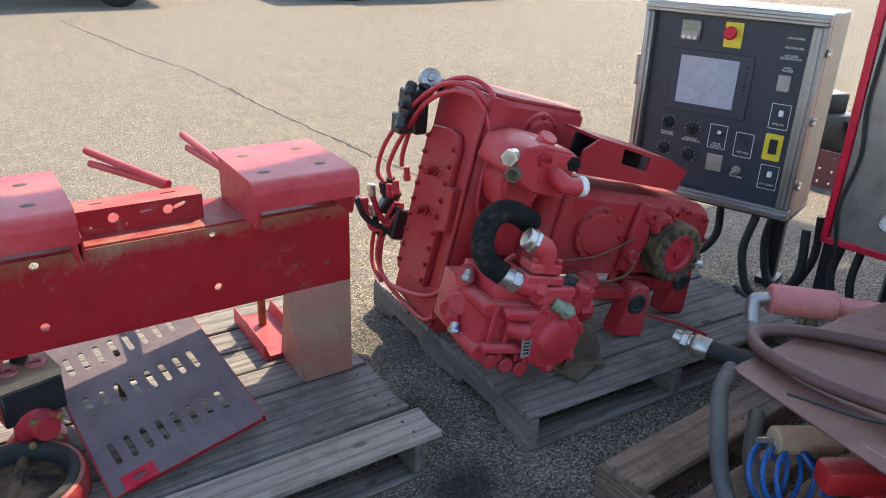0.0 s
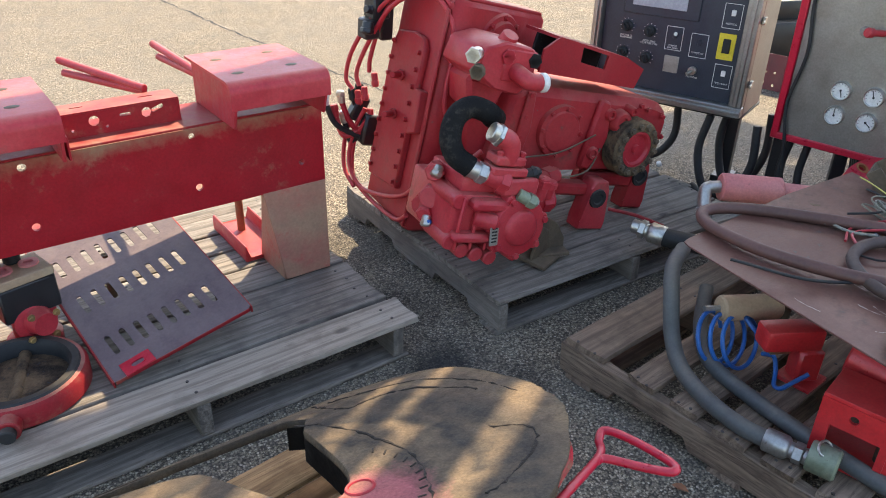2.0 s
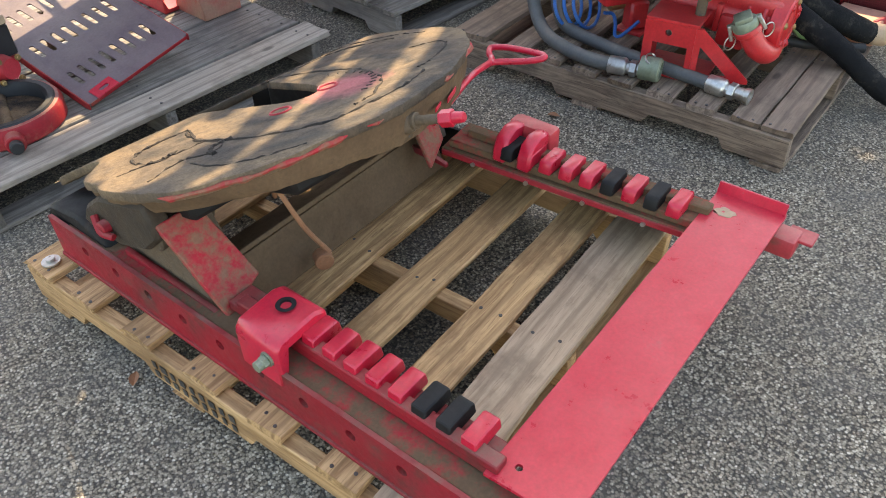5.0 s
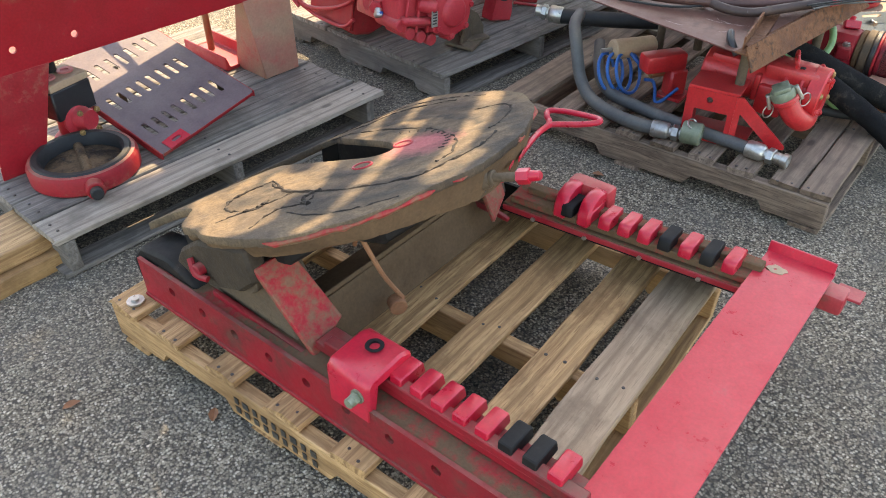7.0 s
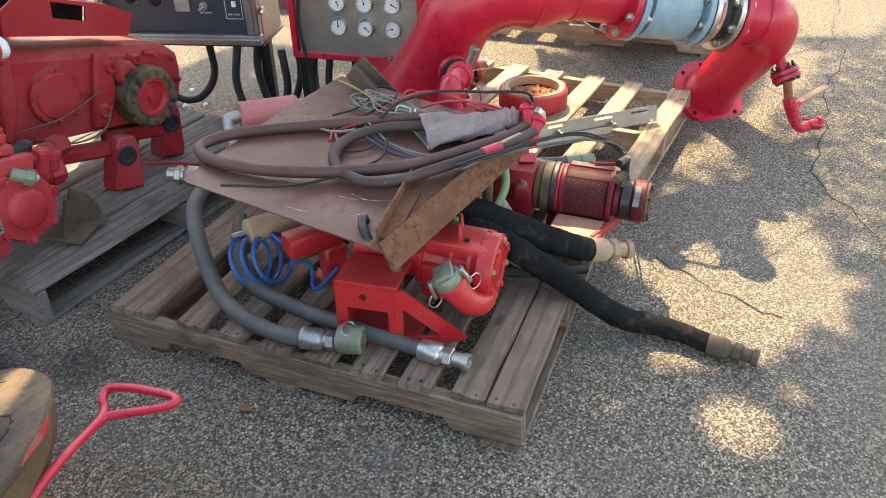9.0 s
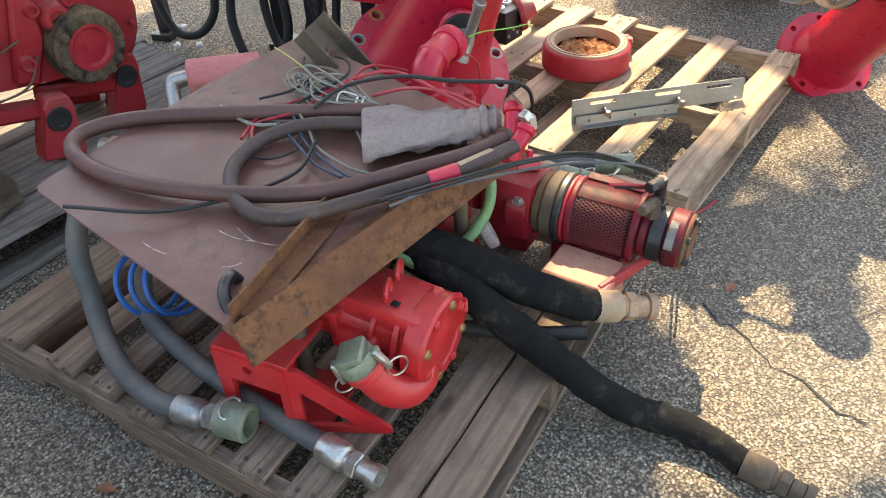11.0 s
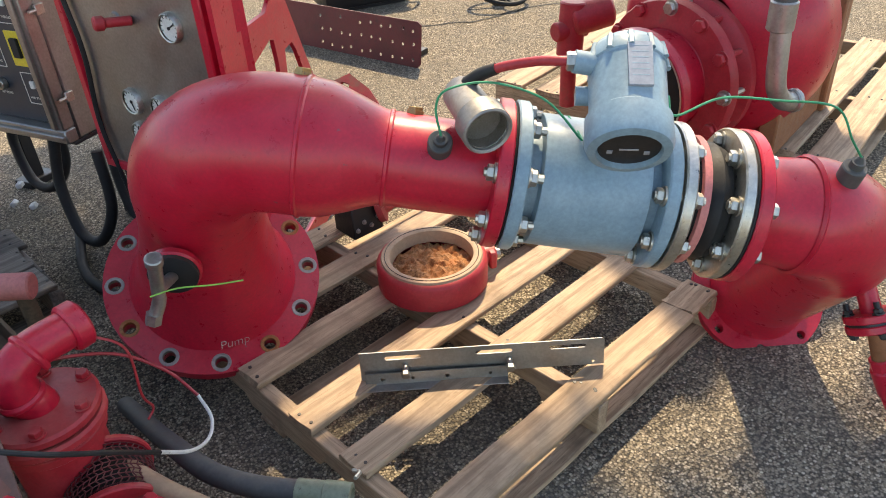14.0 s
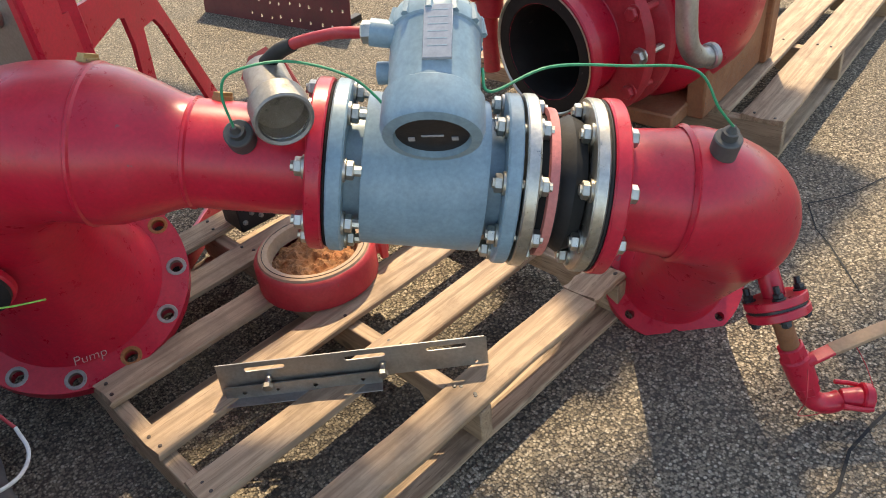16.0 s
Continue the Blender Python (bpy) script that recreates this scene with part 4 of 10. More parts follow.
for x in (0.105, 0.345):
    bm = bm_new()
    rod(bm, (x, -0.022, 0.04), (x, 0.01, 0.044), 0.007, seg=10)
    rod(bm, (x, -0.03, 0.039), (x, -0.02, 0.041), 0.011, seg=6)
    part("clamp_bolt", bm, STEEL, bracket)

valve2 = thing("hydraulic_valve_block", pose(3.455, 1.55, 0.125, 0, 0, 5), "black hydraulic valve block with a red flange on the slats", "valve")
bm = bm_new()
box(bm, (0.11, 0.10, 0.12), (0, 0, 0.06), 0.004)
part("block", bm, BLACK_PAINT, valve2)
bm = bm_new()
lathe(bm, [(0, 0.0), (0.06, 0.0), (0.063, 0.004), (0.063, 0.02), (0.04, 0.026), (0.03, 0.05), (0.026, 0.07), (0, 0.07)], axis_m((0.055, -0.02, 0.075), (1, -0.75, 0.35)), 28)
part("flange", bm, RED, valve2)
for x, y in ((-0.025, 0.0), (0.03, 0.01)):
    bm = bm_new()
    lathe(bm, [(0.010, 0.12), (0.019, 0.12), (0.019, 0.127), (0.010, 0.127), (0.009, 0.121), (0, 0.121)], pose(x, y, 0), 20)
    part("port", bm, WHITE, valve2)
for k in range(4):
    bm = bm_new()
    bolt(bm, (-0.04 + 0.025 * k, -0.05, 0.03 + 0.02 * (k % 2)), (0, -1, 0), 0.006, 0.006)
    part("screw", bm, STEEL, valve2)
# ---- fifth wheel hitch with its sliding rack on the pine pallet ----
HM = pose(0.36, -0.064, 0.0, 0, 0, 13.8)
hitch = thing("fifth_wheel_hitch", HM, "greasy fifth wheel hitch plate on a red sliding rack frame", "trailer hitch")
DECK = 0.134


def skew(bm):
    """Turns the far rail a little away from the near one."""
    for v in bm.verts:
        v.co.x += 0.08 * (0.55 - v.co.y)
    return bm


# side rails: angle bars with a row of holes
for side in (0, 1):
    u0 = -0.062 if side == 0 else 0.842
    bm = bm_new()
    L = 1.41 if side == 0 else 1.30
    rail_h = 0.118 if side == 0 else 0.072
    holes = [circle(0.10 + 0.118 * k, rail_h * 0.63, 0.0125, 12) for k in range(int(L / 0.118))]
    if side == 0:
        plate_with_holes(bm, [(0, 0), (L, 0), (L, rail_h), (0, rail_h)], holes, 0.010, pose(u0 + 0.005, -0.20, DECK, 90, 0, 90))
        box(bm, (0.085, L, 0.010), pose(u0 + 0.0425, -0.20 + L / 2, DECK + 0.006), 0.001)
        part("side_rail", bm, RED_GRIMY, hitch, "red angle rail with a row of bolt holes, dusty")
        bm = bm_new()
        box(bm, (0.07, 1.30, 0.10), pose(u0 + 0.05, 0.50, DECK + 0.062), 0.004)
        part("inner_rail", bm, MUDDY_RED, hitch, "grimy dark inner rail")
    else:
        # shallow dusty channel; web and strip below coloured black as its shadow
        box(bm, (0.012, 1.16, 0.095), pose(u0 - 0.008, 0.55, DECK + 0.0475), 0.001)
        box(bm, (0.050, 0.66, 0.016), pose(u0 - 0.050, 0.30, DECK + 0.090), 0.002)
        part("side_rail", skew(bm), BLACK_AND_SHADE, hitch, "web and strip under the rail, coloured black as its shadow")
        bm = bm_new()
        box(bm, (0.122, 0.70, 0.024), pose(u0 - 0.064, 0.30, DECK + 0.108, 0, -7, 0), 0.004)
        part("inner_rail", skew(bm), MUDDY_RED, hitch, "dust-caked red channel rail")
        bm = bm_new()
        box(bm, (0.006, 0.69, 0.016), pose(u0 - 0.126, 0.30, DECK + 0.101, 0, -7, 0), 0.001)
        part("rail_edge", skew(bm), RED, hitch, "worn red edge")
    bm = bm_new()
    x = 0.03 if side == 0 else 0.755
    box(bm, (0.062, 0.66, 0.022), pose(x, 0.30, DECK + 0.128), 0.003)
    box(bm, (0.030, 0.62, 0.020), pose(x - (0.018 if side == 0 else -0.018) + (0.0), 0.29, DECK + 0.148), 0.003)
    rack = part("rack_bar", skew(bm) if side else bm, RED_GRIMY if side == 0 else MUDDY_RED, hitch, "red toothed rack bar")
    in_ = 1 if side == 0 else -1
    for k in range(9):
        y = 0.030 + 0.052 * k
        bm = bm_new()
        prof = [(-0.030, 0.0), (0.044, 0.0), (0.048, 0.004), (0.043, 0.029), (0.036, 0.035), (-0.027, 0.036)]
        prism(bm, [(in_ * px, pz) for px, pz in prof], 0.031, pose(x, y + 0.026, DECK + 0.140, 90, 0, 0), bev=0.0028)
        part("tooth", skew(bm) if side else bm, BLACK_AND_SHADE if k in ((1, 2) if side == 0 else (1, 3, 8)) else RED_CLEAN, rack, at=Matrix.Identity(4))
    for y in (0.1, 0.25, 0.4, 0.55):
        bm = bm_new()
        rod(bm, (0.722 if side else 0.02, y, DECK + 0.096), (0.708 if side else 0.031, y, DECK + (0.096 if side else 0.088)), 0.006, seg=10)
        part("stud", skew(bm) if side else bm, ZINC, hitch)
# sliding clamps
for side, (u, v) in ((0, (0.012, 0.475)), (1, (0.788, 0.445))):
    bm = bm_new()
    s = 1 if side == 0 else -1
    pts = [(-0.072, -0.045), (-0.072, 0.052), (-0.058, 0.068), (0.03, 0.074), (0.058, 0.062), (0.064, 0.03), (0.05, 0.028), (0.045, 0.046), (0.02, 0.052), (-0.048, 0.05), (-0.052, -0.045)]
    if side == 1:
        pts = [(x * 0.8, y * 0.95) for x, y in pts]
    if side == 0:
        prism(bm, [(s * x, y) for x, y in pts], 0.115, pose(u, v + 0.058, DECK + 0.125, 90, 0, 0), bev=0.006)
    else:
        # two claws that reach over the rack from a block behind it
        box(bm, (0.050, 0.125, 0.070), pose(u + 0.036, v, DECK + 0.165), 0.012, 2)
    clamp = part("slide_clamp", bm, RED_CLEAN if side == 0 else RED, hitch, "rounded red casting that grips the rack")
    if side == 1:
        for dv in (-0.036, 0.034):
            bm = bm_new()
            prism(bm, [(0.04, 0.040), (0.02, 0.074), (-0.02, 0.080), (-0.052, 0.066), (-0.070, 0.036), (-0.074, 0.002), (-0.052, 0.0), (-0.046, 0.028), (-0.030, 0.046), (0.0, 0.050), (0.02, 0.040)], 0.036, pose(u, v + dv + 0.018, DECK + 0.128, 90, 0, 0), bev=0.006)
            part("claw", bm, RED_CLEAN, clamp)
    if side == 0:
        bm = bm_new()
        bolt(bm, (u - 0.072, v - 0.03, DECK + 0.15), (-1, 0, 0), 0.013, 0.014, 0.0)
        rod(bm, (u - 0.085, v - 0.03, DECK + 0.15), (u - 0.10, v - 0.03, DECK + 0.15), 0.011, seg=10)
        part("clamp_bolt", bm, OLIVE, clamp)
    if side == 0:
        # ring and disc coloured black in place of a dark hole
        bm = bm_new()
        lathe(bm, [(0.016, 0), (0.02, 0.004), (0.012, 0.0045), (0.011, -0.003), (0, -0.003)], pose(u + s * 0.012, v + 0.0, DECK + 0.199), 16)
        part("eye", bm, BLACK_AND_SHADE, clamp)
# cover plate across the rails
bm = bm_new()
plate_with_holes(bm, [(-0.005, -0.155), (0.905, -0.158), (0.902, -0.002), (0.3, 0.0), (-0.012, 0.0)], [circle(0.832, -0.03, 0.010, 12), circle(0.03, -0.04, 0.007, 10)], 0.007, pose(0, 0, 0.268))
box(bm, (0.007, 0.155, 0.03), pose(0.906, -0.078, 0.285, 0, 12, 0), 0.001)
cover = part("cover_plate", bm, RED_CLEAN, hitch, "bright red flat steel cross plate")
bm = bm_new()
n_ = 14
plate_with_holes(bm, [(0.836 + (0.017 + 0.003 * math.sin(2.3 * k)) * math.cos(2 * math.pi * k / n_), -0.046 + (0.022 + 0.004 * math.sin(1.7 * k + 1)) * math.sin(2 * math.pi * k / n_)) for k in range(n_)], [circle(0.836, -0.042, 0.004, 10)], 0.0012, pose(0, 0, 0.2752))
part("bare_patch", bm, TAN, cover, "bare chipped metal round the hole")
for u in (0.0, 0.90):
    bm = bm_new()
    box(bm, (0.06, 0.07, 0.05), pose(u - 0.01, -0.165, DECK + 0.085), 0.008, 2)
    box(bm, (0.05, 0.06, 0.008), pose(u + 0.01, -0.20, DECK + 0.10), 0.002)
    part("end_clamp", bm, RED, hitch)
# stiffener plate across, below the hitch head
bm = bm_new()
box(bm, (0.70, 0.016, 0.12), pose(0.40, 0.70, DECK + 0.075, -24, 0, 0), 0.002)
box(bm, (0.70, 0.10, 0.012), pose(0.40, 0.76, DECK + 0.125, -24, 0, 0), 0.002)
part("cross_member", bm, MUD, hitch, "mud brown cross member")
# pedestals under the plate, each with a sloping red gusset
def gusset_plate(x0, x1, lean, name, material, label):
    bm = bm_new()
    top_ = [Vector((x0, 0.745, 0.432)), Vector((x1, 0.745, 0.432))]
    low_ = [Vector((x1 + lean, 0.640, 0.275)), Vector((x0 + lean * 0.65, 0.615, 0.238))]
    nrm = Vector((0.0, 0.82, -0.57))
    f_ = [bm.verts.new(q) for q in top_ + low_]
    k_ = [bm.verts.new(q + nrm * 0.014) for q in top_ + low_]
    bm.faces.new(f_)
    bm.faces.new(list(reversed(k_)))
    for j in range(4):
        bm.faces.new((f_[j], k_[j], k_[(j + 1) % 4], f_[(j + 1) % 4]))
    bmesh.ops.recalc_face_normals(bm, faces=bm.faces[:])
    bmesh.ops.bevel(bm, geom=bm.edges[:], offset=0.003, segments=1, affect="EDGES", profile=0.5, material=-1)
    return part(name, bm, material, hitch, label)


GUSSET = paint("scuffed_gusset_paint", (0.46, 0.012, 0.026), (0.40, 0.03, 0.035), (0.20, 0.125, 0.072), wear=0.62, dirt_at=0.435, rough=(0.45, 0.8), s=7, bump_s=0.4, spec=0.2)
for u, s, lean in ((0.045, 1, 0.036), (0.735, -1, -0.036)):
    bm = bm_new()
    prism(bm, [(0.02, 0.0), (0.34, 0.0), (0.31, 0.08), (0.24, 0.15), (0.10, 0.19), (0.05, 0.10)], 0.09, pose(u - 0.05, 0.66, DECK + 0.10, 90, 0, 90), bev=0.004)
    part("pedestal", bm, GRIME, hitch, "grimy cast pedestal")
    gusset_plate(u - 0.082, u + 0.012, lean, "gusset", GUSSET, "red sloping gusset with mud on its upper half")
    bm = bm_new()
    prism(bm, [(0.60, 0.236), (0.66, 0.248), (0.95, 0.262), (0.95, 0.245), (0.60, 0.224)], 0.012, pose(u - 0.070, 0, 0, 90, 0, 90), bev=0.002)
    part("gusset_web", bm, RED_GRIMY, hitch)
    # pivot boss with its bush between plate and pedestal
    bm = bm_new()
    rod(bm, (u - 0.075, 0.80, 0.375), (u + 0.06, 0.80, 0.375), 0.038, seg=22, bev=0.004)
    rod(bm, (u - 0.088, 0.80, 0.375), (u - 0.07, 0.80, 0.375), 0.021, seg=6, bev=0.002)
    part("pivot_boss", bm, GRIME, hitch, "greasy pivot boss")
bm = bm_new()
prism(bm, [(0.98, 0.0), (1.26, 0.0), (1.27, 0.06), (1.22, 0.115), (1.10, 0.135), (1.00, 0.10)], 0.10, pose(-0.04, 0, DECK + 0.02, 90, 0, 90), bev=0.008)
part("base_casting", bm, BLACK_AND_SHADE, hitch, "black base casting")
bm = bm_new()
box(bm, (0.12, 0.36, 0.10), pose(0.72, 0.92, DECK + 0.06), 0.006)
part("base_casting", bm, BLACK_AND_SHADE, hitch, "black base casting")


# the plate itself: flat, tipped towards the yard, its two horns bent down
def plate_z(x, y):
    d_ = max(0.0, y - 1.09)
    return 0.4322 - (x - 0.44) * 0.0573 - (y - 0.9056) * 0.3364 - 0.16 * d_ - 0.6 * d_ * d_


def on_plate(x, y, dz=0.0):
    return Vector((x, y, plate_z(x, y) + dz))


def densify(pts, n=3):
    out = []
    P = [Vector((x, y, 0)) for x, y in pts]
    m = len(P)
    for k in range(m):
        a, b, c, d = P[k - 1], P[k], P[(k + 1) % m], P[(k + 2) % m]
        for j in range(n):
            t = j / n
            q = 0.5 * (2 * b + (c - a) * t + (2 * a - 5 * b + 4 * c - d) * t * t + (3 * b - a - 3 * c + d) * t ** 3)
            out.append((q.x, q.y))
    return out


LIP = [(0.052, 1.255), (0.040, 1.17), (0.050, 1.09), (0.020, 1.055), (-0.030, 1.00), (-0.040, 0.935), (-0.054, 0.875), (-0.053, 0.815), (-0.043, 0.745), (-0.014, 0.66), (0.044, 0.605), (0.10, 0.568), (0.148, 0.542), (0.22, 0.528), (0.285, 0.516), (0.35, 0.498), (0.42, 0.494), (0.52, 0.510), (0.59, 0.522), (0.655, 0.549), (0.78, 0.611), (0.866, 0.682), (0.93, 0.748), (0.960, 0.82), (0.972, 0.89), (0.965, 0.985), (0.942, 1.07), (0.900, 1.135), (0.850, 1.18), (0.76, 1.225), (0.66, 1.25), (0.60, 1.245)]
THROAT = [(0.565, 1.20), (0.548, 1.09), (0.535, 0.97), (0.520, 0.885), (0.492, 0.835), (0.450, 0.82), (0.412, 0.845), (0.392, 0.905), (0.368, 0.985), (0.345, 1.07), (0.322, 1.115), (0.28, 1.145), (0.20, 1.185), (0.11, 1.232)]
rg = random.Random(3)
lip = densify(LIP, 4)
lip = [(x + rg.uniform(-0.0028, 0.0028), y + rg.uniform(-0.0028, 0.0028)) for x, y in lip]
outl = lip + densify(THROAT, 2)


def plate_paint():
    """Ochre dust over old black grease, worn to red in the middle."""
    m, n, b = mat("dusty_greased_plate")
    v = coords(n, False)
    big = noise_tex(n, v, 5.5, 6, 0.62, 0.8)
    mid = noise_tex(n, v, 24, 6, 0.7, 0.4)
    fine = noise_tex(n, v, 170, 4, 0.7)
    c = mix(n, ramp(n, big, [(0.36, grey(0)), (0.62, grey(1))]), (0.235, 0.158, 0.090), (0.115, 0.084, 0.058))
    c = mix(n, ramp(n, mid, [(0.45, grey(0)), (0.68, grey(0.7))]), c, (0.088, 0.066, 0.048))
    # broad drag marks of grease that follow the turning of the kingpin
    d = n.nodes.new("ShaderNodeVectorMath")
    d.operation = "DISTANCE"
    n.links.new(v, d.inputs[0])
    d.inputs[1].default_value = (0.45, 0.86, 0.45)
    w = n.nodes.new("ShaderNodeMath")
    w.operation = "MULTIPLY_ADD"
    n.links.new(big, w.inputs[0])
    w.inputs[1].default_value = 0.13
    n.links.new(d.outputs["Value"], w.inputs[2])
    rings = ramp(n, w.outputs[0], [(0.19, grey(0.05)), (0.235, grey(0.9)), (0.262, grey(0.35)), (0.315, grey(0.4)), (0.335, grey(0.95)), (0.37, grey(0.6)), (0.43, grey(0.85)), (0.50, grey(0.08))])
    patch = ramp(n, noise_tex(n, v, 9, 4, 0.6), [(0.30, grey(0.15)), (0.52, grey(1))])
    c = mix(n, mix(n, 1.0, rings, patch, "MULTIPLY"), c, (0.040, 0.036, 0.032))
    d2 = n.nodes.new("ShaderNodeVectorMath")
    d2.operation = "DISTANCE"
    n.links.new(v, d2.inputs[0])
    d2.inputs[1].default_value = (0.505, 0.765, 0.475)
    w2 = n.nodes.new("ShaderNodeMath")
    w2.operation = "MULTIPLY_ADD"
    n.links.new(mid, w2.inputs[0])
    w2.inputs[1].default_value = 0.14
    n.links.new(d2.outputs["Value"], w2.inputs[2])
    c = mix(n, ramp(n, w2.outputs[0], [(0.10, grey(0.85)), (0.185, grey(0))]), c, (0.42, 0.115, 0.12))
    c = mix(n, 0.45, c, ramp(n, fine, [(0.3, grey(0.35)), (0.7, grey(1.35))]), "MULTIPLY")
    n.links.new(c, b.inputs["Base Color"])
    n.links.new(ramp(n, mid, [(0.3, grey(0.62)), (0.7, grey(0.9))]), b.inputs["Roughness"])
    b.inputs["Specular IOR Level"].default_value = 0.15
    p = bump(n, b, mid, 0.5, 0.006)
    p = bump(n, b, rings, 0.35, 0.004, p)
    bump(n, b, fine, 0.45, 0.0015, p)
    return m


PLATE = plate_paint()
bm = bm_new()
plate_with_holes(bm, outl, [], 0.024, pose(0, 0, -0.024))
bevel_edges = [e for e in bm.edges if len(e.link_faces) == 2 and e.calc_face_angle(0) > 1.0]
bmesh.ops.bevel(bm, geom=bevel_edges, offset=0.0045, segments=2, affect="EDGES", profile=0.5, material=-1)
for y_ in (1.09, 1.13, 1.17, 1.21):
    bmesh.ops.bisect_plane(bm, geom=bm.verts[:] + bm.edges[:] + bm.faces[:], plane_co=(0, y_, 0), plane_no=(0, 1, 0))
for v in bm.verts:
    v.co.z += plate_z(v.co.x, v.co.y)
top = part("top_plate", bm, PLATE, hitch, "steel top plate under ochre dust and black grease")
SKIRT = paint("dusty_cast_skirt", (0.115, 0.072, 0.042), (0.185, 0.118, 0.068), (0.05, 0.034, 0.024), wear=0.6, dirt_at=0.56, rough=(0.65, 0.9), s=6, bump_s=0.5, spec=0.1)
# skirt below the lip, deeper towards the pull pin
bm = bm_new()
lo = [(0.44 + (x - 0.44) * 0.985, 0.86 + (y - 0.86) * 0.985) for x, y in lip[8:112]]


def skirt_depth(x, y):
    d_ = 0.034 + 0.046 * max(0.0, min(1.0, (x - 0.02) / 0.42))
    return d_ * max(0.25, min(1.0, 1.35 - 0.9 * max(0.0, y - 0.62)))


ring_a = [bm.verts.new(on_plate(x, y, -0.022)) for x, y in lo]
ring_m = [bm.verts.new(on_plate(0.44 + (x - 0.44) * 0.995, 0.86 + (y - 0.86) * 0.995, -0.022 - 0.5 * skirt_depth(x, y) + rg.uniform(-0.001, 0.001))) for x, y in lo]
ring_b = [bm.verts.new(on_plate(0.44 + (x - 0.44) * 0.975, 0.86 + (y - 0.86) * 0.975, -0.022 - skirt_depth(x, y) + rg.uniform(-0.002, 0.002))) for x, y in lo]
for ra, rb in ((ring_a, ring_m), (ring_m, ring_b)):
    for k in range(len(lo) - 1):
        bm.faces.new((ra[k], rb[k], rb[k + 1], ra[k + 1]))
bmesh.ops.recalc_face_normals(bm, faces=bm.faces[:])
bmesh.ops.solidify(bm, geom=bm.faces[:], thickness=0.014)
part("skirt", bm, SKIRT, hitch, "dust coated skirt casting under the lip")
# throat walls, all near black
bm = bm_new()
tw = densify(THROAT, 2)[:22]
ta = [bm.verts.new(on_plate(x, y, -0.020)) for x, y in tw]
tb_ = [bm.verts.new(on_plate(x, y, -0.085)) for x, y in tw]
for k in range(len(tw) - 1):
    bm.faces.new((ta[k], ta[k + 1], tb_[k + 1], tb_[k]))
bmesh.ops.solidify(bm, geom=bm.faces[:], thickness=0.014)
part("throat_wall", bm, BLACK_AND_SHADE, hitch, "near-black walls of the throat")
# housing coloured near black for the shade under the plate
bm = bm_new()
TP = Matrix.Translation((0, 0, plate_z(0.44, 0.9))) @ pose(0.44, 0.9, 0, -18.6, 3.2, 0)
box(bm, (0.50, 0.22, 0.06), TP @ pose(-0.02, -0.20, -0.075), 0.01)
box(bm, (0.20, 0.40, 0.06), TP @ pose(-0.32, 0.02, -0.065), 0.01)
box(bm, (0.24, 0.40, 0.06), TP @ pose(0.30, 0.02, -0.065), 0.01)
part("lock_housing", bm, BLACK_AND_SHADE, hitch, "casting under the plate, near black for its shaded underside")
# near-black colour stands in for the shaded void below the plate's left end
CHEEK = paint("near_black_casting", (0.045, 0.034, 0.025), (0.085, 0.062, 0.042), (0.02, 0.017, 0.015), rough=(0.55, 0.85), s=9, bump_s=0.9, spec=0.15)
bm = bm_new()
prism(bm, [(0.74, 0.40), (0.80, 0.345), (0.90, 0.315), (0.99, 0.30), (1.04, 0.32), (1.01, 0.365), (0.94, 0.418), (0.76, 0.478)], 0.045, pose(-0.046, 0, 0, 90, 0, 90), bev=0.008)
part("side_cheek", bm, CHEEK, hitch, "cheek casting, near black for the dark void under the plate")
bm = bm_new()
rod(bm, (-0.065, 0.93, 0.352), (-0.04, 0.93, 0.352), 0.016, seg=12, bev=0.003)
tube(bm, [(-0.055, 0.955, 0.372), (-0.064, 0.93, 0.345), (-0.056, 0.90, 0.340)], 0.008, 8)
part("grease_fitting", bm, RED_GRIMY, hitch)
# red paint left along the rim
for lo_, hi_ in ((34, 56), (58, 61), (70, 74), (78, 84), (90, 93)):
    bm = bm_new()
    rim = [on_plate(0.44 + (x - 0.44) * 1.001, 0.86 + (y - 0.86) * 1.001, -0.013 + rg.uniform(-0.002, 0.002)) for x, y in lip[lo_:hi_]]
    tube(bm, rim, [0.001] + [rg.uniform(0.003, 0.0085) for _ in range(len(rim) - 2)] + [0.001], 6, smooth=False)
    part("rim", bm, GUSSET, top, "chipped red paint on the rim")
for x, y, w_, h_ in ((0.60, 0.530, 0.05, 0.016), (0.53, 0.512, 0.03, 0.012)):
    bm = bm_new()
    box(bm, (w_, 0.003, h_), Matrix.Translation(on_plate(x, y - 0.004, -0.062)) @ pose(0, 0, 0, 8, 0, 18), 0.001)
    part("paint_patch", bm, RED_CLEAN, top)


# crusted ridges of grease
def ridge(pts, r, wob=0.0035):
    path = smooth_path([(x, y, 0) for x, y in pts], 7)
    bm = bm_new()
    q = [on_plate(p[0] + rg.uniform(-wob, wob), p[1] + rg.uniform(-wob, wob), rg.uniform(-0.0012, 0.0006)) for p in path]
    tube(bm, q, [rg.uniform(0.15, 1.0) * r for _ in q], 6, smooth=False)
    part("grease_line", bm, MUD_BLACK, top, "ridge of black grease")


MUD_BLACK = paint("dried_black_grease", (0.022, 0.018, 0.015), (0.06, 0.046, 0.034), (0.12, 0.085, 0.055), dirt_at=0.58, rough=(0.6, 0.9), s=30, bump_s=0.8, spec=0.2)
ridge([(0.554, 1.127), (0.599, 1.042), (0.621, 0.936), (0.628, 0.842), (0.596, 0.751), (0.542, 0.677), (0.458, 0.625), (0.396, 0.616)], 0.0046)
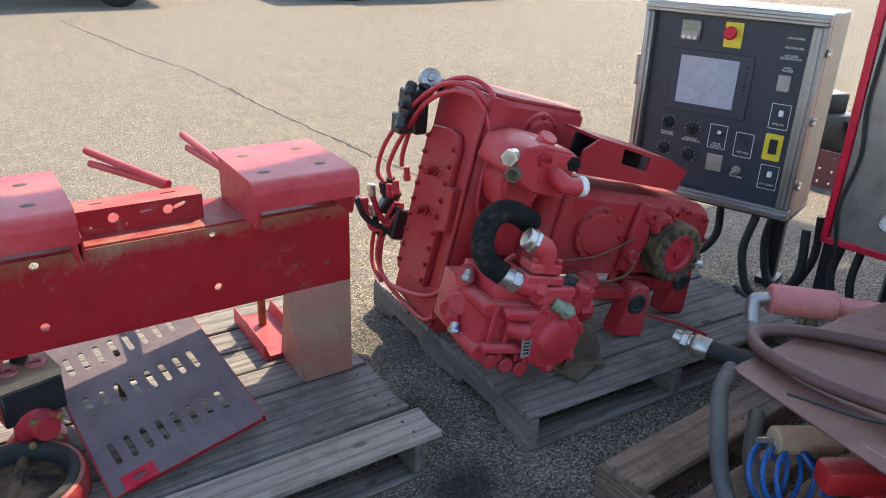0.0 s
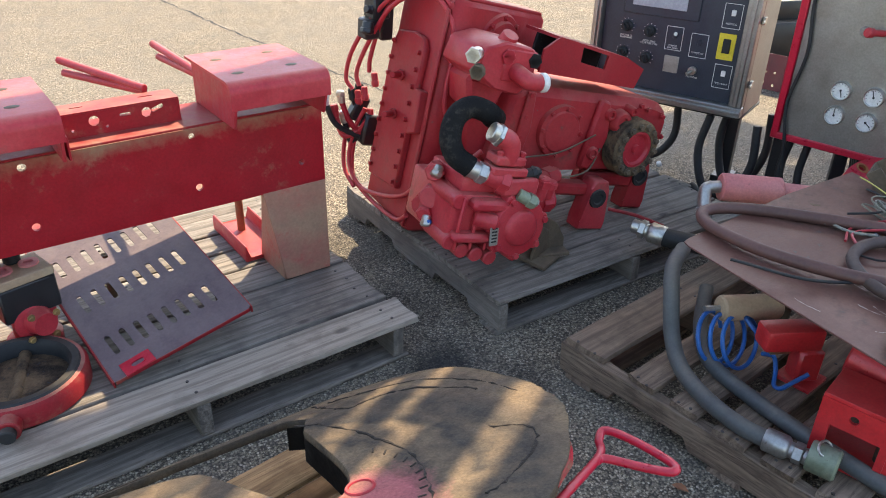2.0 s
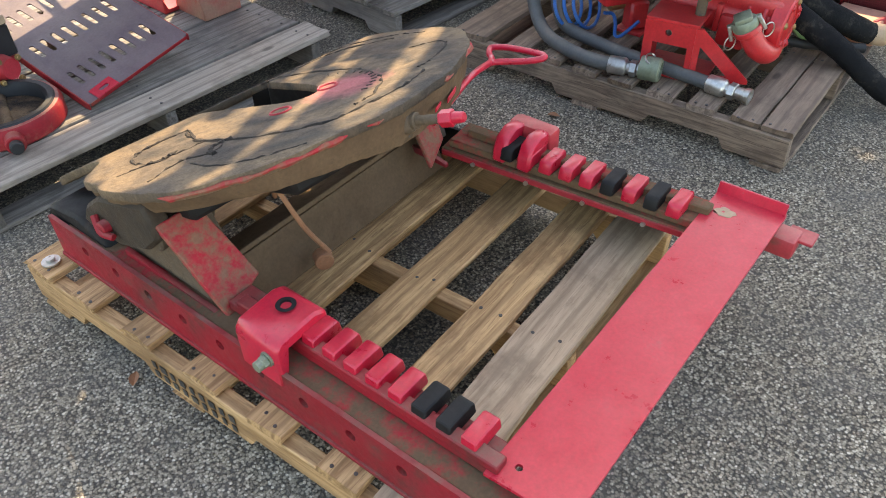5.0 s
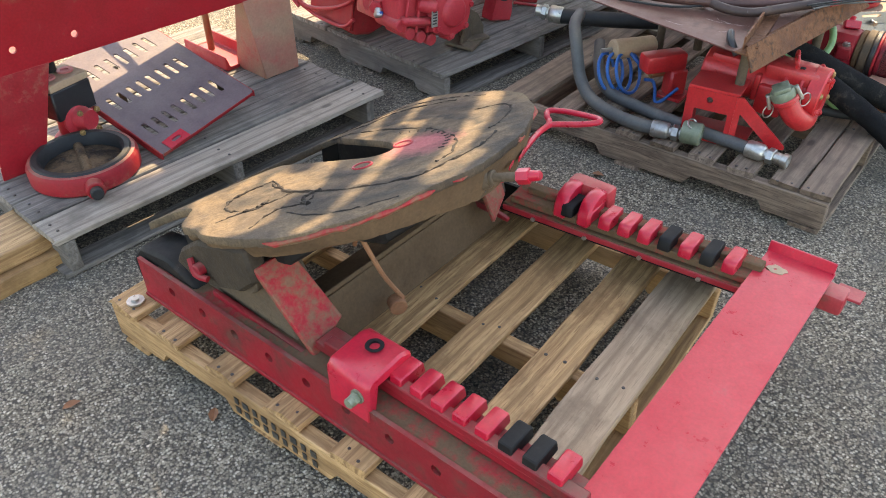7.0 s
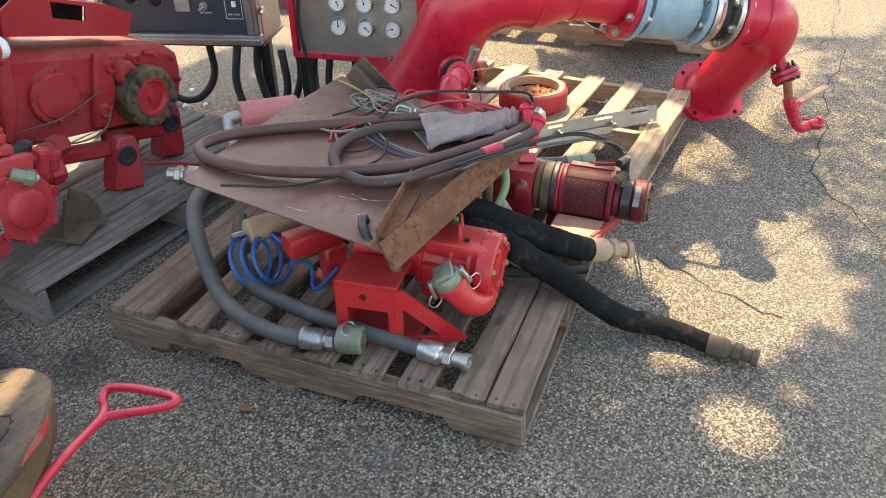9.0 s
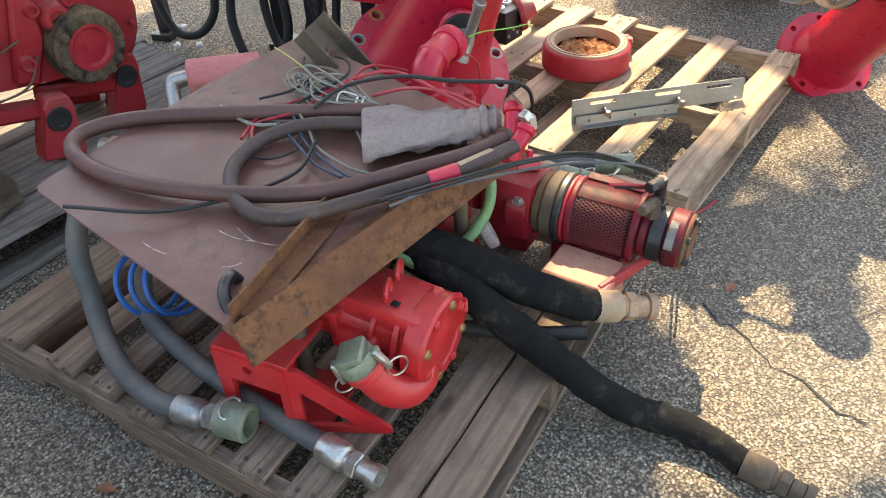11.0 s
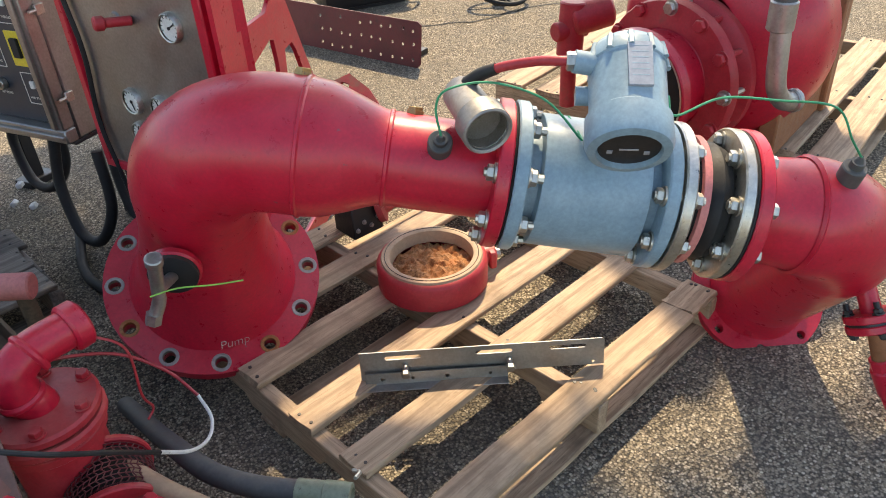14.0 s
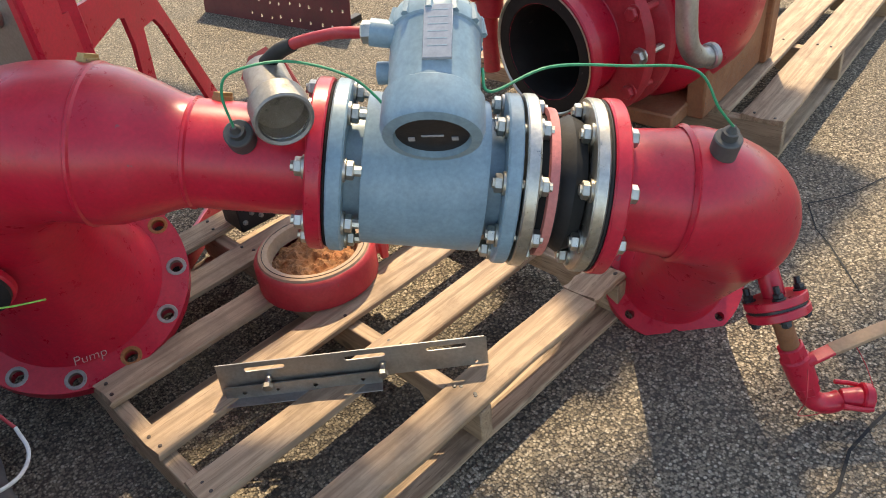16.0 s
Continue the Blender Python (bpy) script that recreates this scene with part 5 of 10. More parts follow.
ridge([(0.233, 1.0), (0.193, 0.912), (0.191, 0.802), (0.238, 0.69), (0.305, 0.602), (0.40, 0.587), (0.498, 0.577), (0.60, 0.60)], 0.0058)
ridge([(0.22, 0.99), (0.186, 0.905), (0.187, 0.80)], 0.0062)
ridge([(0.639, 1.225), (0.645, 1.16), (0.66, 1.10), (0.72, 1.095), (0.784, 1.076), (0.843, 1.018), (0.884, 0.946)], 0.0042)
ridge([(0.125, 0.754), (0.16, 0.80), (0.202, 0.797)], 0.0075, 0.005)
ridge([(0.06, 0.885), (0.057, 0.946), (0.095, 0.996), (0.16, 1.01), (0.228, 1.0)], 0.0056, 0.005)
ridge([(0.06, 0.887), (0.09, 0.872), (0.13, 0.89)], 0.0075, 0.005)
ridge([(-0.005, 0.913), (0.058, 0.894), (0.129, 0.87), (0.18, 0.862)], 0.0042)
ridge([(0.0, 0.783), (0.085, 0.811), (0.14, 0.768), (0.205, 0.809)], 0.0040)
ridge([(0.085, 0.781), (0.086, 0.684), (0.136, 0.606), (0.205, 0.557)], 0.0040)
ridge([(0.78, 0.801), (0.825, 0.745), (0.79, 0.69), (0.70, 0.65), (0.625, 0.637)], 0.0042)
ridge([(0.67, 1.20), (0.74, 1.16), (0.84, 1.09), (0.91, 0.98), (0.925, 0.87)], 0.0034)
for x, y, r_ in ((0.503, 0.815, 0.024), (0.352, 0.81, 0.024)):
    bm = bm_new()
    q = [on_plate(x + r_ * math.cos(a), y + r_ * 0.9 * math.sin(a), 0.0006) for a in [2 * math.pi * k / 20 for k in range(21)]]
    tube(bm, q, 0.0032, 6, n=2)
    part("jaw_pin", bm, RED, top, "red rimmed jaw pin")
for k in range(12):
    a = radians(-78 + 9.5 * k)
    bm = bm_new()
    p0_, p1_ = Vector((0.45 + 0.150 * math.cos(a), 0.83 + 0.150 * math.sin(a), 0)), Vector((0.45 + 0.163 * math.cos(a + 0.04), 0.83 + 0.163 * math.sin(a + 0.04), 0))
    rod(bm, on_plate(p0_.x, p0_.y, 0.0), on_plate(p1_.x, p1_.y, 0.0), 0.0020, seg=6)
    part("score_mark", bm, MUD_BLACK, top)
# pull pin on the front edge
bm = bm_new()
P0, P1 = HM.inverted() @ Vector((0.663, 0.530, 0.512)), HM.inverted() @ Vector((0.712, 0.43, 0.548))
dd = (P1 - P0).normalized()
rod(bm, P0 - dd * 0.02, P0 + dd * 0.006, 0.028, 0.023, seg=24, bev=0.003)
rod(bm, P0 + dd * 0.005, P0 + dd * 0.016, 0.018, seg=20, bev=0.002)
rod(bm, P0, P1 - dd * 0.03, 0.0105, seg=14)
pin = part("pull_pin", bm, GRIME, hitch, "dusty steel pull pin")
bm = bm_new()
rod(bm, P1 - dd * 0.045, P1 - dd * 0.015, 0.018, seg=6, bev=0.002)
rod(bm, P1 - dd * 0.018, P1 + dd * 0.01, 0.013, 0.011, seg=14, bev=0.003)
part("pin_cap", bm, RED_CLEAN, pin, "red plastic cap")
# release handle
IH = HM.inverted()
bm = bm_new()
w = [Vector(p) for p in ((0.80, 0.64, 0.40), (0.968, 0.712, 0.425), (1.115, 0.80, 0.385), (1.14, 0.835, 0.387), (1.165, 0.850, 0.390), (1.19, 0.80, 0.398), (1.213, 0.715, 0.405), (1.200, 0.695, 0.405), (1.17, 0.735, 0.392), (1.125, 0.79, 0.384), (1.10, 0.79, 0.387))]
tube(bm, [IH @ p for p in w], 0.0085, 12, n=6)
part("release_handle", bm, RED_CLEAN, hitch, "bright red looped pull handle")
bm = bm_new()
tube(bm, [IH @ Vector(p) for p in ((0.42, 0.72, 0.33), (0.40, 0.66, 0.40), (0.43, 0.62, 0.30), (0.47, 0.60, 0.22))], 0.006, 8)
rod(bm, IH @ Vector((0.46, 0.62, 0.205)), IH @ Vector((0.45, 0.59, 0.205)), 0.022, seg=16, bev=0.002)
part("spring_link", bm, RUST, hitch, "rusty spring link")
bm = bm_new()
rod(bm, IH @ Vector((-0.02, 1.088, 0.134)), IH @ Vector((-0.02, 1.088, 0.139)), 0.022, seg=20)
rod(bm, IH @ Vector((-0.02, 1.088, 0.139)), IH @ Vector((-0.02, 1.088, 0.147)), 0.011, seg=6)
part("hold_down_bolt", bm, ZINC, hitch, "zinc hold-down bolt with a washer")

# ---- stencilled marks on the pine runner ----
STENCIL = paint("stencil_ink", (0.03, 0.028, 0.026), (0.06, 0.05, 0.04), (0.2, 0.14, 0.08), wear=0.6, dirt_at=0.58)
SM = pose(-0.07, 1.143, 0, 0, 0, 15.3)
stn = thing("runner_stencil", SM @ pose(-0.003, -0.60, 0.062), "black stencilled marks, illegible, on the pine runner", "marking")
rs = random.Random(8)
for row in (0, 1):
    for k in range(9):
        bm = bm_new()
        box(bm, (0.0012, rs.uniform(0.012, 0.020), 0.020), pose(0, 0.12 - 0.031 * k, 0.014 - 0.030 * row))
        part("mark", bm, STENCIL, stn)
# ---- red mounting beam and the parts lying on the grey pallet ----
AM = pose(0.736, 1.95, 0.0, 0, 0, 10)
DA = 0.1375
beam = thing("mounting_beam", AM, "dusty red steel mounting beam with two legs and bolt pads", "steel frame")
bm = bm_new()
fh = [circle(x + 0.84, z - 0.452, r, 12) for x, z, r in ((-0.53, 0.678, 0.011), (-0.532, 0.515, 0.011), (-0.105, 0.522, 0.011), (-0.107, 0.675, 0.009), (0.214, 0.528, 0.010), (0.222, 0.672, 0.009), (-0.72, 0.52, 0.011))]
plate_with_holes(bm, [(0, 0), (1.13, 0), (1.13, 0.245), (0, 0.245)], fh, 0.010, pose(-0.84, 0.12, 0.452, 90, 0, 0))
part("face_plate", bm, RED_FACE, beam, "deep red face plate with dust along the top")
bm = bm_new()
box(bm, (1.13, 0.20, 0.010), pose(-0.275, 0.215, 0.698), 0.002)
box(bm, (1.13, 0.20, 0.010), pose(-0.275, 0.215, 0.458), 0.002)
box(bm, (0.010, 0.19, 0.23), pose(0.284, 0.215, 0.578), 0.001)
part("flanges", bm, RED_DUSTY, beam)
for x0, x1, b0, b1 in ((0.08, 0.29, 0.132, 0.29), (-0.84, -0.632, -0.88, -0.745)):
    bm = bm_new()
    prism(bm, [(b0, 0), (b1, 0), (x1, 0.318), (x0, 0.318)], 0.010, pose(0, 0.119, DA, 90, 0, 0), bev=0.002)
    s0, s1 = (x0, b0) if x0 > 0 else (x1, b1)
    prism(bm, [(0.112, 0), (0.30, 0), (0.23, 0.318), (0.112, 0.318)], 0.010, pose(s1, 0, DA, 90, 0, 90) @ pose(0, 0, -0.005), bev=0.002)
    part("leg", bm, LEG_TAN if x0 > 0 else RED_DUSTY, beam, "leg with red paint worn to tan dust")
    bm = bm_new()
    prism(bm, [(-0.07, 0), (0.07, 0), (0.07, 0.055), (0.062, 0.060), (0.058, 0.012), (-0.055, 0.012), (-0.062, 0.06), (-0.07, 0.055)], 0.30, pose((b0 + b1) / 2 - 0.075, 0.58, DA + 0.001, 90, 0, 0), bev=0.004)
    part("foot_channel", bm, RED, beam)
    bm = bm_new()
    rod(bm, ((b0 + b1) / 2 - 0.07, 0.50, DA + 0.01), ((b0 + b1) / 2 - 0.07, 0.50, DA + 0.30), 0.014, seg=12)
    rod(bm, ((b0 + b1) / 2 - 0.07, 0.50, DA + 0.22), ((b0 + b1) / 2 - 0.07, 0.50, DA + 0.26), 0.026, seg=6, bev=0.002)
    part("jack_screw", bm, RUST, beam)
for x0, x1 in ((-0.03, 0.262), (-0.74, -0.436)):
    w = x1 - x0
    bm = bm_new()
    prof = [(-0.015 + 0.032 - 0.032 * math.sin(radians(a)) , 0.839 - 0.032 + 0.032 * math.cos(radians(a))) for a in range(0, 91, 15)]
    outer = [(0.325, 0.839)] + prof + [(-0.015, 0.765)]
    inner = [(y + 0.008, z - 0.008) for y, z in outer]
    inner[0] = (0.325, 0.831)
    inner[-1] = (-0.007, 0.765)
    prism(bm, outer + list(reversed(inner)), w, pose(x0, 0, 0, 90, 0, 90))
    pad = part("bolt_pad", bm, RED, beam, "red folded pad with four bolt holes")
    # closed dark discs laid on the pad, coloured as the dark inside of holes
    for hx, hy in ((0.06, 0.075), (0.06, 0.235), (0.22, 0.08), (0.22, 0.24)):
        bm = bm_new()
        lathe(bm, [(0, 0.0006), (0.0125, 0.0006), (0.014, 0.0)], pose(x0 + hx, hy, 0.8394) @ Matrix.Diagonal((1.25, 0.9, 1, 1)), 14)
        part("bolt_hole", bm, GRIME, pad)
    for xx in (x0 + 0.012, x1 - 0.012):
        bm = bm_new()
        prism(bm, [(0.0, 0.76), (0.02, 0.704), (0.31, 0.704), (0.31, 0.83), (0.01, 0.83)], 0.008, pose(xx, 0, 0, 90, 0, 90), bev=0.001)
        part("gusset", bm, RED, beam)
bm = bm_new()
plate_with_holes(bm, [(0, 0), (0.325, 0), (0.325, 0.062), (0, 0.062)], [circle(0.10, 0.038, 0.014, 9), slot(0.18, 0.042, 0.03, 0.008), circle(0.235, 0.038, 0.014, 7), slot(0.265, 0.045, 0.035, 0.012, 20), circle(0.045, 0.02, 0.004, 8), circle(0.13, 0.018, 0.004, 8)], 0.006, pose(-0.432, 0.185, 0.703, 90, 0, 0))
plate_with_holes(bm, [(0, 0), (0.325, 0), (0.325, 0.085), (0, 0.085)], [slot(0.07, 0.045, 0.035, 0.006), slot(0.25, 0.05, 0.04, 0.006)], 0.006, pose(-0.432, 0.18, 0.763))
box(bm, (0.006, 0.16, 0.06), pose(-0.43, 0.10, 0.735), 0.001)
part("middle_bracket", bm, RED_DUSTY, beam, "dusty angle bracket with cut-outs")
for a, b in (((-0.166, 0.28, 0.775), (-0.315, 0.617, 0.80)), ((-0.166, 0.29, 0.765), (-0.31, 0.60, 0.765)), ((0.02, 0.34, 0.77), (-0.019, 0.673, 0.80)), ((0.02, 0.34, 0.765), (-0.015, 0.64, 0.765))):
    bm = bm_new()
    rod(bm, a, b, 0.0115, seg=14, bev=0.002)
    part("rod", bm, RED, beam)

SU, SV = Vector((0.952, 0.2515, 0.1745)).normalized(), Vector((-0.2877, 0.9299, 0.2293)).normalized()
SN = SU.cross(SV).normalized()
GR = Matrix.Translation((0.295, 1.715, 0.165)) @ Matrix((SU, SN.cross(SU), SN)).transposed().to_4x4()
grate = thing("slotted_step", GR, "tilted slotted steel step plate, purple-brown with red edges", "step plate")
STEP = paint("purple_brown_primer", (0.125, 0.085, 0.092), (0.17, 0.122, 0.126), (0.078, 0.055, 0.054), wear=0.66, dirt_at=0.60, rough=(0.40, 0.66), s=6, dust=0.12)
bm = bm_new()
plate_with_holes(bm, [(0, 0), (0.39, 0), (0.402, 0.006), (0.402, 0.60), (0, 0.60)], [slot(0.047 + 0.0412 * k, y, 0.076, 0.0160, 92) for y in (0.118, 0.300, 0.468) for k in range(8)], 0.005, pose(0, 0, -0.005))
part("tread", bm, STEP, grate)
for x in (-0.005, 0.4005):
    bm = bm_new()
    prism(bm, [(0.0, 0.0), (0.60, 0.0), (0.60, -0.032), (0.02, -0.032), (0.0, -0.024)], 0.005, pose(x, 0, 0, 90, 0, 90), bev=0.001)
    part("side_flange", bm, RED_DULL, grate, "dull red side flange")
bm = bm_new()
box(bm, (0.392, 0.004, 0.012), pose(0.199, -0.002, -0.006), 0.001)
part("front_lip", bm, RED_DUSTY, grate)
bm = bm_new()
plate_with_holes(bm, [(0.0, 0), (0.082, 0), (0.082, 0.045), (0.0, 0.045)], [slot(0.042, 0.023, 0.036, 0.015)], 0.004, pose(0.033, -0.006, 0.0005, 0, 0, 3))
part("tab", bm, RED_CLEAN, grate, "bright red slotted tab")
bm = bm_new()
gi = GR.inverted()
rod(bm, gi @ Vector((0.62, 1.95, 0.137)), gi @ Vector((0.61, 1.95, 0.243)), 0.013, seg=10)
part("prop_stub", bm, GRIME, grate)
bm = bm_new()
rod(bm, gi @ Vector((0.33, 2.20, 0.137)), gi @ Vector((0.33, 2.20, 0.285)), 0.013, seg=10)
part("prop_stub", bm, GRIME, grate)

RA = AM @ Vector((-0.672, -0.02, DA))
ringA = thing("butterfly_valve_ring", pose(RA.x, RA.y, RA.z, 0, 0, 0), "red butterfly valve ring with black seat and stained disc", "valve")
bm = bm_new()
lathe(bm, [(0.128, 0.0), (0.160, 0.0), (0.168, 0.007), (0.168, 0.050), (0.160, 0.062), (0.150, 0.065)], None, 56)
pdir = (Vector((0.046, 1.546, 0)) - Vector((RA.x, RA.y, 0))).normalized()
rod(bm, pdir * 0.155 + Vector((0, 0, 0.03)), pdir * 0.20 + Vector((0, 0, 0.03)), 0.028, seg=20, bev=0.003)
part("body", bm, RED_DUSTY, ringA)
bm = bm_new()
rod(bm, pdir * 0.198 + Vector((0, 0, 0.03)), pdir * 0.222 + Vector((0, 0, 0.03)), 0.019, seg=18, bev=0.003)
part("plug", bm, BLACK, ringA, "black plug")
bm = bm_new()
lathe(bm, [(0.151, 0.0645), (0.146, 0.070), (0.130, 0.070), (0.122, 0.060), (0.120, 0.01)], None, 48)
part("seat", bm, BLACK, ringA, "black rubber seat")
bm = bm_new()
lathe(bm, [(0, 0.034), (0.08, 0.034), (0.121, 0.026), (0.121, 0.02)], None, 40)
rod(bm, pdir * -0.118 + Vector((0, 0, 0.03)), pdir * 0.118 + Vector((0, 0, 0.03)), 0.016, seg=12)
part("disc", bm, GREASE, ringA, "brown stained disc")

hv = AM @ Vector((-0.60, 0.19, DA))
hyd = thing("hydraulic_valve", pose(hv.x, hv.y, hv.z, 0, 0, 24), "hydraulic valve with a tan port block and red flange body", "valve")
bm = bm_new()
box(bm, (0.15, 0.115, 0.10), (0, 0, 0.165), 0.005)
part("block", bm, BLACK_PAINT, hyd)
bm = bm_new()
box(bm, (0.15, 0.115, 0.025), (0, 0, 0.2275), 0.003)
part("port_plate", bm, TAN, hyd)
for x in (-0.034, 0.036):
    bm = bm_new()
    lathe(bm, [(0.012, 0.24), (0.026, 0.24), (0.026, 0.2455), (0.013, 0.2455), (0.012, 0.241), (0, 0.241)], pose(x, 0, 0), 24)
    part("port", bm, PINK, hyd, "pale ringed port")
bm = bm_new()
lathe(bm, [(0, 0.0), (0.07, 0.0), (0.072, 0.03), (0.05, 0.05), (0.047, 0.115), (0, 0.115)], pose(0, -0.01, 0.0), 28)
lathe(bm, [(0, 0.0), (0.058, 0.0), (0.06, 0.012), (0.04, 0.02), (0.032, 0.06), (0, 0.06)], axis_m((0.0, -0.04, 0.10), (0.1, -1, 0.12)), 28)
part("flange_body", bm, RED, hyd)
for k in range(4):
    bm = bm_new()
    a = k * math.pi / 2 + 0.6
    bolt(bm, (0.046 * math.cos(a), -0.098, 0.10 + 0.046 * math.sin(a)), (0, -1, 0), 0.008, 0.008)
    part("bolt", bm, BRASS, hyd)
bm = bm_new()
rod(bm, (0.01, 0.04, 0.24), (0.01, 0.04, 0.29), 0.022, seg=16, bev=0.003)
part("cap", bm, BLACK, hyd)

lum = thing("pine_offcut", AM @ pose(-1.45, -0.29, 0.0, 0, 0, 4), "short yellow pine boards stacked beside the pallet", "timber")
rl = random.Random(8)
plank(lum, 0.565, 0.20, 0.055, 0, 0.0, 0.0, 0, WOOD_PINE, rl)
plank(lum, 0.58, 0.20, 0.055, 0.0, 0.015, 0.056, 2, WOOD_PINE, rl)
# ---- red gearbox on the grey pallet: it sits tipped, its drive end low ----
GM = pose(1.46, 1.735, 0.0, 0, 0, 2)
GTL = pose(0, 0, 0.133, 0, 13, 0)
gear = thing("gearbox", GM, "red transfer gearbox with hydraulic pumps and hoses tipped on a pallet", "gearbox")


def gpart(name, bm, material, label="", parent=None):
    return part(name, bm, material, parent or gear, label, at=Matrix.Identity(4) if parent else GTL)


def deck_at(x, y=0.0):
    """Height of the pallet deck in the tipped frame."""
    return 0.231 * x + 0.006


def fitting(a, b, r, material, name="pipe_fitting", parent=None):
    a, b = Vector(a), Vector(b)
    v = b - a
    bm = bm_new()
    rod(bm, a, b, r, seg=16, bev=0.003)
    rod(bm, a + v * 0.55, a + v * 0.9, r * 1.22, seg=6, bev=0.002)
    return gpart(name, bm, material, parent=parent)


# tall end housing with a slanting front wall
bm = bm_new()
plan = [(-0.148, 0.47), (-0.135, 0.445), (-0.05, 0.445), (0.345, 0.62), (0.38, 0.70), (0.39, 0.80), (-0.148, 0.81)]
prism(bm, plan, 0.81, pose(0, 0, 0.005), bev=0.016)
for v in bm.verts:
    if v.co.z > 0.5:
        v.co.z -= 0.05 * max(0.0, v.co.x)
    if v.co.z < 0.3 and v.co.x > 0.0:
        v.co.z = max(v.co.z, deck_at(v.co.x) + 0.03)
gpart("end_housing", bm, RED_DULL)
bm = bm_new()
prism(bm, [(-0.10, 0.50), (-0.03, 0.472), (0.335, 0.632), (0.375, 0.795), (-0.10, 0.795)], 0.014, pose(0, 0, 0.812), bev=0.005)
for v in bm.verts:
    v.co.z -= 0.05 * max(0.0, v.co.x)
gpart("top_plate", bm, RED_DULL, "sunlit top plate")
# bolted cover on the end wall
bm = bm_new()
prism(bm, [(0.545, 0.13), (0.775, 0.11), (0.785, 0.16), (0.78, 0.60), (0.75, 0.655), (0.63, 0.672), (0.56, 0.665), (0.535, 0.63)], 0.024, pose(-0.171, 0, 0, 90, 0, 90), bev=0.005)
cov = gpart("side_cover", bm, RED_DULL)
bm = bm_new()
prism(bm, [(0.475, 0.36), (0.535, 0.34), (0.535, 0.50), (0.49, 0.50)], 0.036, pose(-0.178, 0, 0, 90, 0, 90), bev=0.004)
prism(bm, [(0.455, 0.02), (0.475, 0.02), (0.475, 0.78), (0.455, 0.78)], 0.012, pose(-0.158, 0, 0, 90, 0, 90), bev=0.004)
gpart("cover_rib", bm, RED_DULL)
for k in range(18):
    side_ = k % 2
    j = k // 2
    bm = bm_new()
    bolt(bm, (-0.172, 0.562 if side_ else 0.758 - 0.0 * j, 0.15 + 0.058 * j), (-1, 0, 0), 0.008, 0.009)
    gpart("cover_bolt", bm, RED_DULL, parent=cov)
for z in (0.515, 0.375):
    bm = bm_new()
    rod(bm, (-0.170, 0.66, z), (-0.233, 0.61, z + 0.005), 0.011, seg=12, bev=0.002)
    rod(bm, (-0.170, 0.66, z), (-0.188, 0.645, z), 0.019, seg=6)
    gpart("breather", bm, RED_DULL, parent=cov)
# bearing boss on the slanting wall
bc = Vector((0.09, 0.508, 0.66))
bd = Vector((0.40, -0.915, 0.0))
bm = bm_new()
lathe(bm, [(0, 0.030), (0.075, 0.030), (0.080, 0.022), (0.105, 0.022), (0.112, 0.010), (0.128, 0.010), (0.136, 0.0), (0.138, -0.03)], axis_m(bc, bc + bd), 40)
boss = gpart("bearing_boss", bm, RED_DULL)
for k in range(9):
    a = 2 * math.pi * k / 9 + 0.2
    bm = bm_new()
    bolt(bm, axis_m(bc, bc + bd) @ Vector((0.120 * math.cos(a), 0.120 * math.sin(a), 0.010)), bd, 0.009, 0.010)
    gpart("boss_bolt", bm, RED_DULL, parent=boss)
bm = bm_new()
prism(bm, [(0.0, 0.0), (0.16, 0.0), (0.17, 0.16), (0.10, 0.25), (0.02, 0.27), (-0.02, 0.14)], 0.16, pose(-0.05, 0.52, 0.32, 90, 0, 0), bev=0.02)
gpart("front_web", bm, RED_DULL)
# main case, with a shoulder where it meets the housing
bm = bm_new()
prism(bm, [(0.03, 0.30), (0.15, 0.335), (0.66, 0.315), (0.76, 0.345), (0.805, 0.42), (0.80, 0.545), (0.765, 0.592), (0.70, 0.605), (0.10, 0.600), (0.05, 0.57)], 0.36, pose(0, 0.66, 0, 90, 0, 0), bev=0.030)
case = gpart("main_case", bm, RED_DULL)
bm = bm_new()
prism(bm, [(0.40, 0.34), (0.47, 0.33), (0.50, 0.46), (0.47, 0.585), (0.42, 0.595)], 0.03, pose(0, 0.305, 0, 90, 0, 0), bev=0.010)
gpart("case_rib", bm, RED_DULL, parent=case)
bm = bm_new()
prism(bm, [(0.10, 0.33), (0.135, 0.33), (0.155, 0.46), (0.14, 0.59), (0.11, 0.59)], 0.02, pose(0, 0.303, 0, 90, 0, 0), bev=0.006)
gpart("case_rib", bm, RED_DULL, parent=case)
ic = Vector((0.285, 0.292, 0.462))
bm = bm_new()
lathe(bm, [(0, 0.016), (0.070, 0.016), (0.076, 0.010), (0.092, 0.010), (0.097, -0.02)], axis_m(ic, ic + Vector((0, -1, 0))), 36)
gpart("inspection_cover", bm, RED_DULL)
for k in range(8):
    bm = bm_new()
    a = 2 * math.pi * k / 8
    bolt(bm, (ic.x + 0.084 * math.cos(a), ic.y - 0.010, ic.z + 0.084 * math.sin(a)), (0, -1, 0), 0.007, 0.008)
    gpart("case_bolt", bm, RED_DULL)
for x, z in ((0.12, 0.575), (0.12, 0.50), (0.12, 0.43), (0.14, 0.36), (0.43, 0.575), (0.44, 0.50), (0.44, 0.36), (0.66, 0.575), (0.74, 0.555), (0.765, 0.48), (0.62, 0.585)):
    bm = bm_new()
    bolt(bm, (x, 0.292, z), (0, -1, 0), 0.0085, 0.010)
    gpart("case_bolt", bm, RED_DULL)
